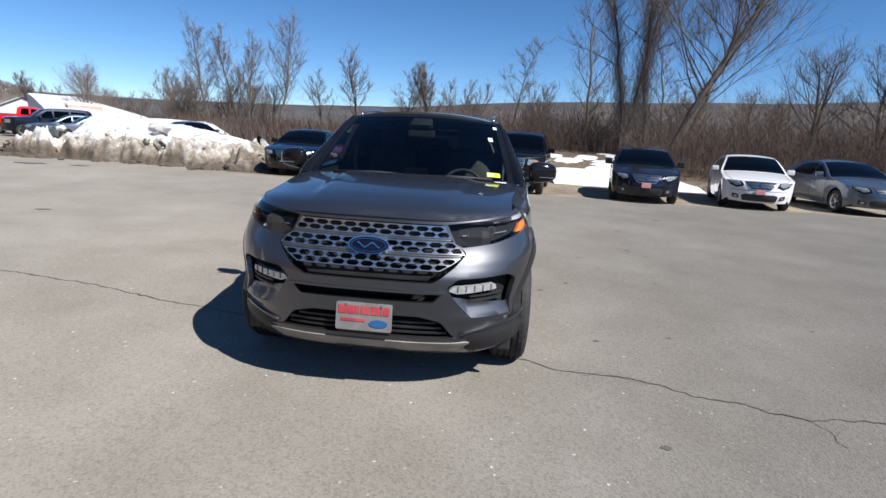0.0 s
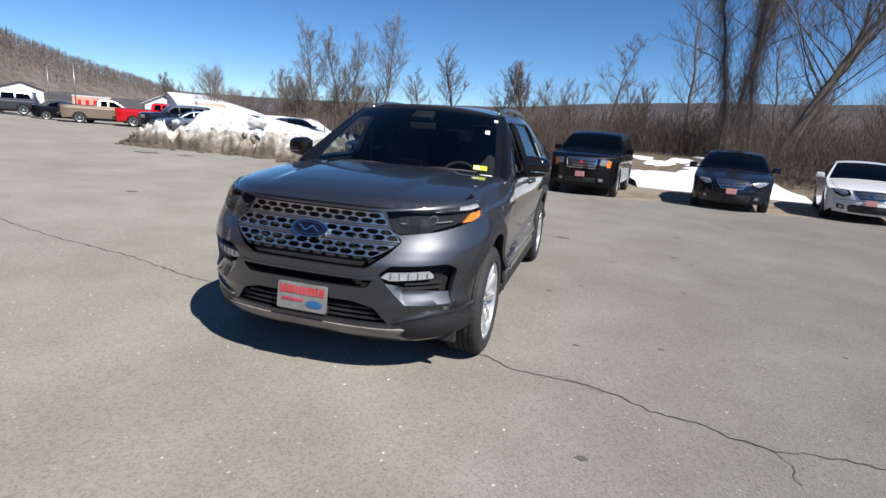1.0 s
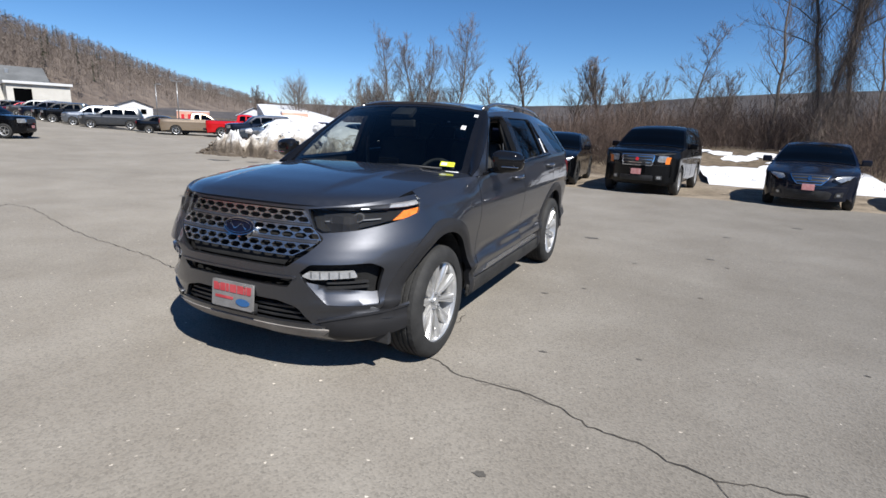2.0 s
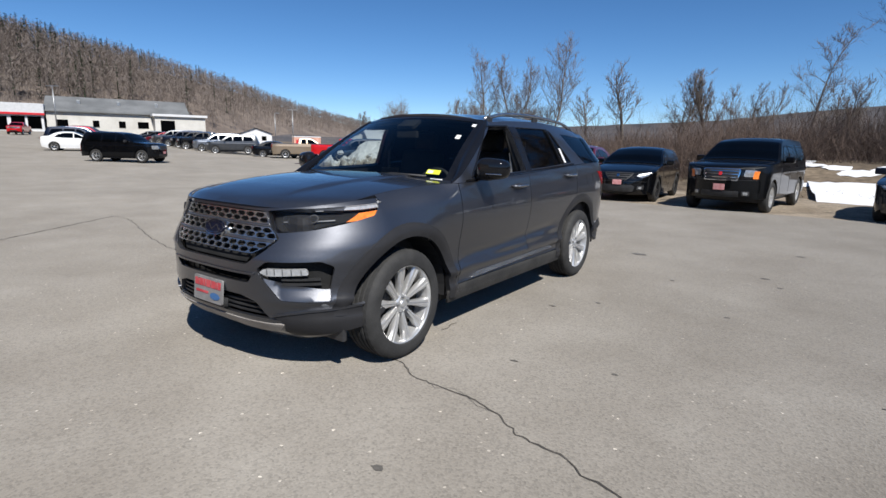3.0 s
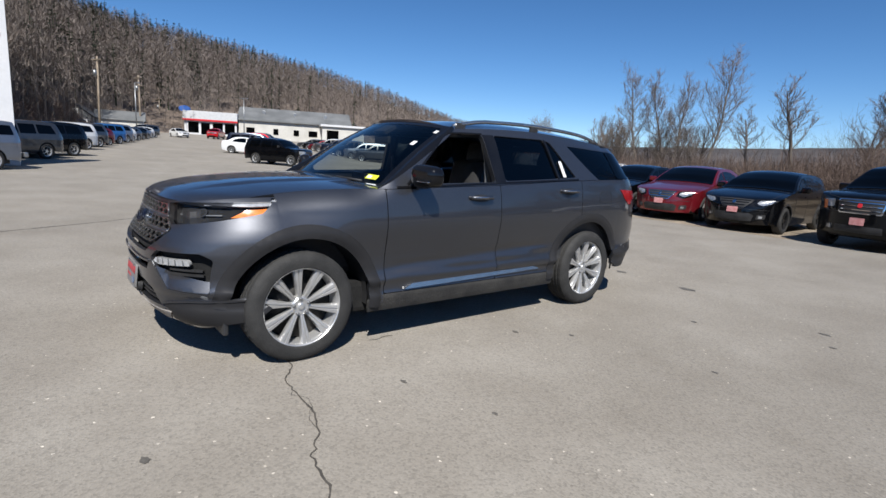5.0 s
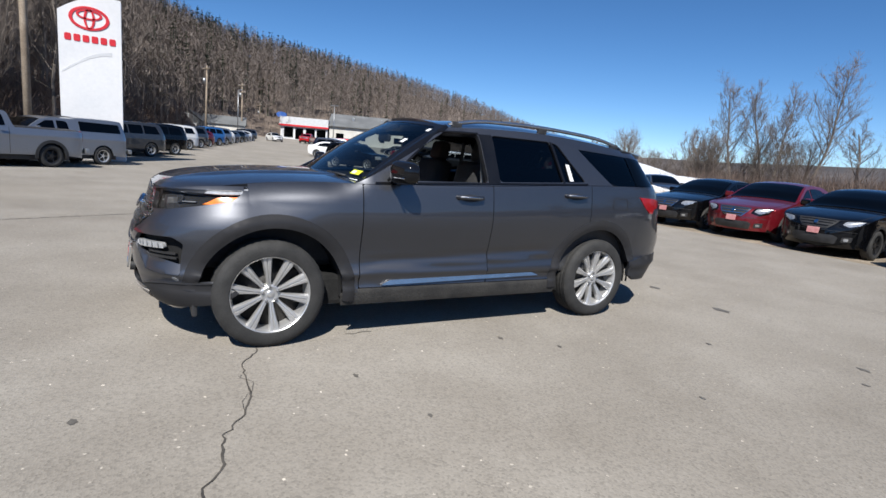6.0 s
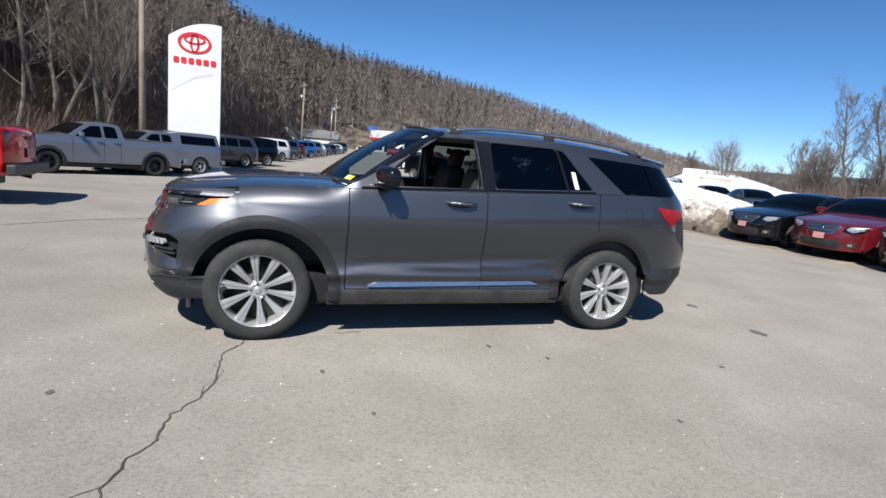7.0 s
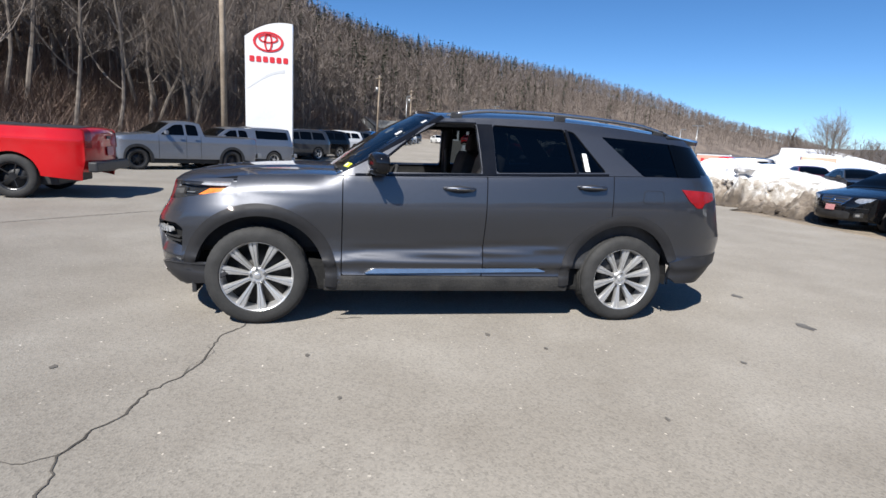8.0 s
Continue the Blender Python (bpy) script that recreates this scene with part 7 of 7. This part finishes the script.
def grow(rng, start, way, length, radius, bend, rise, segments):
    """Points of one wandering branch."""
    pts, p, d = [tuple(start)], Vector(start), Vector(way).normalized()
    for i in range(segments):
        d = (d + Vector((rng.gauss(0, bend), rng.gauss(0, bend), rng.gauss(0, bend * .7) + rise))).normalized()
        p = p + d * (length / segments)
        pts.append(tuple(p))
    return pts, [radius * (1 - 0.78 * i / segments) for i in range(segments + 1)]


def bare_tree(seed, height, radius, lean=(0, 0), limbs=12, first=0.3, spread=0.9, vines=0, fork=1, twigs=6, droop=0.05, twig_r=0.010):
    rng = random.Random(seed)
    wood, fine = Strands(), Strands()
    for stem in range(fork):
        tilt = (lean[0] + (rng.uniform(-.25, .25) if fork > 1 else 0), lean[1] + (rng.uniform(-.25, .25) if fork > 1 else 0), 1)
        trunk, radii = grow(rng, (rng.uniform(-.2, .2) * (fork > 1), rng.uniform(-.2, .2) * (fork > 1), -0.2), tilt, height * rng.uniform(.85, 1.0), radius, 0.07, 0.02, 12)
        wood.limb(trunk, radii, 7)
        for k in range(limbs):
            t = first + (0.97 - first) * (k + rng.random()) / limbs
            i = min(11, int(t * 12))
            a, b = Vector(trunk[i]), Vector(trunk[i + 1])
            at = a.lerp(b, t * 12 - i)
            ang = k * 2.4 + rng.uniform(-.5, .5)
            up = rng.uniform(0.35, 1.0) + 0.7 * t
            l1 = height * (0.42 - 0.26 * t) * rng.uniform(.7, 1.25) * spread
            r1 = max(0.012, radii[i] * rng.uniform(.26, .44))
            limb, lr = grow(rng, at, (math.cos(ang), math.sin(ang), up), l1, r1, 0.12, droop, 7)
            wood.limb(limb, lr, 5)
            for j in range(9):
                s = rng.uniform(.15, 1.0)
                ii = min(6, int(s * 7))
                at2 = Vector(limb[ii]).lerp(Vector(limb[ii + 1]), s * 7 - ii)
                d = Vector(limb[ii + 1]) - Vector(limb[ii])
                d = (d.normalized() + Vector((rng.gauss(0, .55), rng.gauss(0, .55), rng.gauss(.15, .4)))).normalized()
                l2 = l1 * rng.uniform(.3, .6) * (1.15 - .5 * s)
                br, brr = grow(rng, at2, d, l2, max(twig_r * .9, lr[ii] * .42), 0.16, droop, 4)
                fine.limb(br, brr, 3)
                for q in range(twigs):
                    s2 = rng.uniform(.1, 1.0)
                    jj = min(3, int(s2 * 4))
                    at3 = Vector(br[jj]).lerp(Vector(br[jj + 1]), s2 * 4 - jj)
                    d3 = ((Vector(br[jj + 1]) - Vector(br[jj])).normalized() + Vector((rng.gauss(0, .6), rng.gauss(0, .6), rng.gauss(.2, .45)))).normalized()
                    l3 = l2 * rng.uniform(.35, .8)
                    tip = at3 + d3 * l3
                    fine.sliver(at3, tuple(tip), twig_r * .8, rng.uniform(0, 3.14))
                    for w in range(2):
                        at4 = at3.lerp(tip, rng.uniform(.2, .9))
                        d4 = (d3 + Vector((rng.gauss(0, .6), rng.gauss(0, .6), rng.gauss(.15, .4)))).normalized()
                        fine.sliver(at4, tuple(at4 + d4 * l3 * rng.uniform(.35, .7)), twig_r * .55, rng.uniform(0, 3.14))
        for k in range(vines):
            t = rng.uniform(0.02, 0.92) ** 1.2
            i = min(11, int(t * 12))
            wide = .10 + .22 * rng.random() ** 2
            at = Vector(trunk[i]).lerp(Vector(trunk[i + 1]), t * 12 - i) + Vector((rng.gauss(0, wide), rng.gauss(0, wide), 0))
            d = (rng.gauss(0, .35), rng.gauss(0, .35), rng.choice([-1.4, -1.0, .9]))
            tw, twr = grow(rng, at, d, rng.uniform(.4, 2.0), 0.008, 0.16, -0.10, 3)
            fine.limb(tw, twr, 3)
    return wood.mesh("trunk"), fine.mesh("twig_crown")


TREES = {}


def plant(kind, x, y, scale=1.0, turn=0.0, label="bare winter tree", group="bare trees behind the lot", lift=0.0, material=None):
    if kind not in TREES:
        TREES[kind] = bare_tree(**KIND_OF_TREE[kind])
    e = float(lot_edge(x))
    z = float(land(x, y)) - 0.1 + (1.1 if x > 0 and y > e + 9 and y < 45 else 0) + lift
    tree = thing("bare_tree", label, "tree", pose(x, y, z, 0, 0, turn) @ Matrix.Diagonal((scale, scale, scale, 1)), group)
    part("trunk", TREES[kind][0], TRUNK, tree)
    tagged(part("twig_crown", TREES[kind][1], material or TWIG, tree), kind="stuff")
    return tree


KIND_OF_TREE = {
    "tall": dict(seed=1, twig_r=.017, twigs=9, height=15.5, radius=0.19, limbs=28, first=0.25, spread=0.85, droop=0.06),
    "tall2": dict(seed=8, twig_r=.017, twigs=9, height=15.0, radius=0.17, limbs=28, first=0.28, spread=0.75, fork=1, droop=0.07),
    "crooked": dict(seed=3, twig_r=.018, twigs=8, height=7.5, radius=0.18, limbs=14, first=0.35, spread=1.0, lean=(-.1, 0)),
    "thin": dict(seed=5, twig_r=.011, twigs=9, height=8.4, radius=0.08, limbs=20, first=0.25, spread=0.75, droop=-0.02),
    "fan": dict(seed=6, twig_r=.018, height=6.5, radius=0.20, limbs=20, first=0.42, spread=1.05, droop=0.16, twigs=10),
    "vine": dict(seed=7, height=13.5, radius=0.11, limbs=18, first=0.38, spread=0.7, vines=1500, lean=(0.08, 0), droop=0.02, twigs=8),
    "vine2": dict(seed=17, height=14.0, radius=0.10, limbs=18, first=0.36, spread=0.7, vines=1500, lean=(0.11, 0.02), droop=0.0, twigs=8),
    "lean": dict(seed=9, twig_r=.012, height=12.0, radius=0.15, limbs=24, first=0.28, spread=1.1, lean=(0.36, -.1), droop=0.07, vines=150, twigs=8),
    "sway": dict(seed=10, height=9.5, radius=0.12, limbs=16, first=0.25, spread=0.85, lean=(0.22, 0), vines=160, twigs=8),
    "broad": dict(seed=12, height=8.0, radius=0.19, limbs=16, first=0.25, spread=1.4, fork=2, droop=0.05, twigs=7),
    "bushy": dict(seed=13, twig_r=.014, height=6.0, radius=0.08, limbs=14, first=0.08, spread=1.1, fork=3, droop=0.10, twigs=8),
    "wood1": dict(seed=21, twig_r=.013, height=15.0, radius=0.15, limbs=16, first=0.30, spread=0.75, twigs=6),
    "wood2": dict(seed=22, twig_r=.013, height=14.0, radius=0.13, limbs=16, first=0.25, spread=0.9, lean=(0.1, 0.05), twigs=6),
    "wood3": dict(seed=23, twig_r=.013, height=16.0, radius=0.19, limbs=16, first=0.35, spread=0.9, twigs=6),
}


def build_trees():
    for k, x, y, s, t in [("tall", -27.6, 62.8, 1.0, 0), ("tall2", -31.5, 62.0, .94, 80), ("tall2", -34.0, 64.5, .98, 200), ("tall", -37.0, 63.0, .90, 150), ("bushy", -42, 62, 1.3, 10), ("bushy", -38.5, 58, 1.2, 70)]:
        plant(k, x, y, s, t, "tall slender bare tree in a clump beyond the lot")
    for k, x, y, s, t in [("crooked", -17.3, 50.0, 1.02, 20), ("crooked", -13.8, 49.2, 1.28, 140), ("thin", -9.4, 51.0, 1.08, 40), ("crooked", -9.0, 50.5, .98, 250), ("fan", -5.8, 48.5, 1.22, 0), ("bushy", -3.0, 47.0, 1.12, 90)]:
        plant(k, x, y, s, t, "crooked bare tree standing in the brush")
    plant("thin", 1.6, 37.9, 1.0, 30, "thin bare tree with drooping twigs")
    plant("sway", 5.6, 27.5, 0.95, 0, "leaning bare tree hung with vines")
    plant("vine", 6.8, 22.2, 1.0, 0, "tall bare tree thick with dead vines")
    plant("vine2", 7.8, 21.9, 1.0, 10, "tall leaning tree thick with dead vines")
    plant("vine", 7.3, 23.6, 0.92, 130, "tall bare tree thick with dead vines")
    plant("lean", 9.4, 22.9, 0.92, 20, "large bare tree leaning over with a wide crown")
    plant("sway", 9.9, 26.5, 0.72, 20, "leaning bare tree hung with vines")
    plant("lean", 8.7, 21.5, 1.05, 0, "large bare tree leaning over with a wide crown")
    plant("broad", 18.0, 26.4, .80, 40, "spreading bare tree behind the brush")
    plant("broad", 20.6, 25.2, .84, 160, "spreading bare tree behind the brush")
    plant("sway", 23.0, 24.5, 0.66, 100, "bare tree with a forked trunk")
    for i, (x, y) in enumerate([(12.5, 31), (14, 34), (18, 35), (23, 31), (25.5, 27), (9.8, 33), (28, 24), (32, 22), (3.4, 36), (7.5, 38), (21.5, 38), (16.0, 40)]):
        plant(["bushy", "thin", "broad", "thin"][i % 4], x, y, [.75, .62, .6, .56][i % 4], i * 47, "small bare tree among the brush")
    rng = random.Random(5)
    for i in range(16):
        b = -44 + i * 1.15 + rng.uniform(-.4, .4)
        r = rng.uniform(85, 130) if b < -36 else rng.uniform(70, 88)
        x, y = hill_point(r, b)
        plant(rng.choice(["bushy", "broad", "bushy"]), float(x), float(y), rng.uniform(.8, 1.1), rng.uniform(0, 360), "low bare tree beyond the snow field", lift=-float(land(x, y)) * 0.5)
    x, y = hill_point(140, -44.6)
    plant("fan", float(x), float(y), 1.75, 0, "round bare tree standing alone in the distance", lift=-2.5)


def build_brush():
    rng = random.Random(9)
    s = Strands()
    for n in range(17000):
        x = rng.uniform(-3, 40) if rng.random() < .93 else rng.uniform(-8, 0)
        e = float(lot_edge(x))
        y = e + 8.2 + abs(rng.gauss(0, 5.0)) + (3.6 if 1.5 < x < 7.4 else 0)
        z = float(bank(x, y)) - 0.08
        h = rng.uniform(.9, 3.3) * (0.75 + 0.5 * noise.noise((x * .3, y * .3, 0))) * (1.25 if x > 9 else 1) * (1.15 if rng.random() < .2 else .95)
        w = rng.uniform(.004, .010)
        pts, radii = grow(rng, (x, y, z), (rng.gauss(0, .35), rng.gauss(0, .35), 1), h * 1.15, w, 0.26, -0.03, 3)
        s.limb(pts, radii, 3)
        for k in range(6):
            t = rng.uniform(.2, 2.95)
            i = int(t)
            q = Vector(pts[i]).lerp(Vector(pts[i + 1]), t - i)
            l = h * rng.uniform(.12, .34)
            d = Vector((rng.gauss(0, 1), rng.gauss(0, 1), rng.gauss(.55, .6))).normalized()
            s.sliver(q, tuple(q + d * l), w * .7, rng.uniform(0, 3.14))
    tagged(part("brush", s.mesh("brush"), BRUSH), "dense thicket of dry reddish-brown brush", "brush", kind="stuff")
    s = Strands()
    for n in range(13000):
        if n < 10000:
            x = rng.uniform(-46, 34)
            y = 46 - 0.12 * x + rng.gauss(0, 6.0) + (6 if x < -20 else 0)
        else:
            b, r = rng.uniform(-46, -30), rng.uniform(75, 130)
            x, y = (float(c) for c in hill_point(r, b))
        if n < 10000 and x < 0 and math.degrees(math.atan2(x - 4.7, y + 1.9)) < -36.4:
            continue
        z = float(land(x, y)) * (0.5 if n >= 10000 else 1) - 0.1
        h = rng.uniform(1.6, 4.2) * (1.5 if x > -6 and n < 10000 else 1) * (0.8 + 0.5 * noise.noise((x * .12, y * .12, 3)))
        for k in range(5):
            a = rng.uniform(0, 6.28)
            l = h * rng.uniform(.5, 1)
            s.sliver((x + rng.gauss(0, .25), y + rng.gauss(0, .25), z), (x + math.cos(a) * l * .4, y + math.sin(a) * l * .4, z + l), rng.uniform(.02, .05), a + 1.57)
    tagged(part("far_brush", s.mesh("far_brush"), BRUSH), "far belt of brown brush under the bare trees", "brush", kind="stuff")
    # fallen stems and litter on the bank beside the snow strip
    s = Strands()
    for n in range(1500):
        x = rng.uniform(-2, 30)
        y = float(lot_edge(x)) + rng.uniform(5.6, 9.5)
        a, l = rng.uniform(0, 6.28), rng.uniform(.15, .6)
        s.sliver((x, y, 0.02 + 0.10 * max(0, y - float(lot_edge(x)) - 6)), (x + math.cos(a) * l, y + math.sin(a) * l, rng.uniform(.05, .3)), .012, a + 1.57)
    tagged(part("dead_grass", s.mesh("dead_grass"), BRUSH), "flattened dead grass and stems at the lot's edge", "grass", kind="stuff")


def build_woods():
    rng = random.Random(14)
    s = Strands()
    for n in range(9000):
        b = -175 + 134 * rng.random() if rng.random() < .18 else -122 + 79 * rng.random()
        t = rng.random() ** 0.75 * 1.08
        r = float(FOOT(b) + (CREST(b) - FOOT(b)) * t)
        if b < -93 and r < float(FOOT(b)) + 7:
            continue
        x, y = (float(c) for c in hill_point(r, b))
        z = float(hill_height(np.array(r), np.array(b))) - 0.6
        h = rng.uniform(8.5, 12.5)
        far = r / 150
        w = 0.07 + 0.045 * far
        s.limb([(x, y, z), (x + rng.gauss(0, .5), y + rng.gauss(0, .5), z + h * .95)], [w * .5, w * .15], 3)
        for k in range(12):
            q = rng.uniform(.30, .92)
            a = rng.uniform(0, 6.28)
            l = h * rng.uniform(.14, .30) * (1.2 - .6 * q)
            p = (x, y, z + h * q)
            e = (x + math.cos(a) * l * .75, y + math.sin(a) * l * .75, z + h * q + l * rng.uniform(.1, .9))
            s.sliver(p, e, w * .45, a + 1.57)
            for j in range(5):
                a2 = rng.uniform(0, 6.28)
                l2 = l * rng.uniform(.4, .8)
                m = [p[i] + (e[i] - p[i]) * rng.uniform(.4, .9) for i in range(3)]
                s.sliver(m, (m[0] + math.cos(a2) * l2 * .6, m[1] + math.sin(a2) * l2 * .6, m[2] + l2 * rng.uniform(-.3, .9)), w * .38, a2 + 1.57)
    tagged(part("woods", s.mesh("woods"), WOODS), "leafless grey-brown woods covering the hillside", "woods", kind="stuff")
    s = Strands()
    for n in range(460):
        b = rng.choice([rng.gauss(-78, 6), rng.gauss(-88, 4), rng.uniform(-100, -50), rng.gauss(-70, 8)])
        t = rng.choice([rng.uniform(.8, 1.03), rng.uniform(.15, .9), rng.uniform(.9, 1.02)])
        if not -124 < b < -46:
            continue
        r = float(FOOT(b) + (CREST(b) - FOOT(b)) * t)
        x, y = (float(c) for c in hill_point(r, b))
        z = float(hill_height(np.array(r), np.array(b))) - 0.5
        h = rng.uniform(8, 13)
        s.limb([(x, y, z), (x, y, z + h)], [.2, .04], 3)
        for k in range(46):
            q = rng.uniform(.15, 1)
            a = rng.uniform(0, 6.28)
            l = (1.05 - q) * h * .26 * rng.uniform(.6, 1.2) + .3
            p = (x, y, z + h * q)
            s.sliver(p, (x + math.cos(a) * l, y + math.sin(a) * l, z + h * q - l * rng.uniform(-.1, .35)), rng.uniform(.25, .6), a + 1.57)
    tagged(part("evergreens", s.mesh("evergreens"), PINE), "dark green pines scattered among the bare woods", "woods", kind="stuff")
    # the nearest trees at the hill's foot
    for n in range(48):
        b = rng.uniform(-127, -92)
        r = float(FOOT(b)) + rng.uniform(-3, 16)
        x, y = (float(c) for c in hill_point(r, b))
        k = rng.choice(["wood1", "wood2", "wood3", "wood1", "lean" if n % 9 == 0 else "wood2"])
        plant(k, x, y, rng.uniform(.8, 1.1), rng.uniform(0, 360), "tall bare tree at the foot of the hill", "trees at the foot of the hill", lift=float(hill_height(np.array(r), np.array(b))) - float(land(x, y)))
    s = Strands()
    for n in range(11000):
        b = rng.uniform(-128, -84)
        r = float(FOOT(b)) + (rng.uniform(-4, 40) if n % 2 else rng.uniform(-4, 12))
        x, y = (float(c) for c in hill_point(r, b))
        z = float(hill_height(np.array(r), np.array(b))) - .1
        h = rng.uniform(.8, 3.2)
        for k in range(6):
            a = rng.uniform(0, 6.28)
            s.sliver((x, y, z), (x + math.cos(a) * h * .7, y + math.sin(a) * h * .7, z + h * rng.uniform(.25, 1)), rng.uniform(.012, .026), a + 1.57)
    tagged(part("undergrowth", s.mesh("undergrowth"), UNDER), "brown undergrowth at the foot of the wooded hill", "brush", kind="stuff")


build_trees()
build_brush()
build_woods()
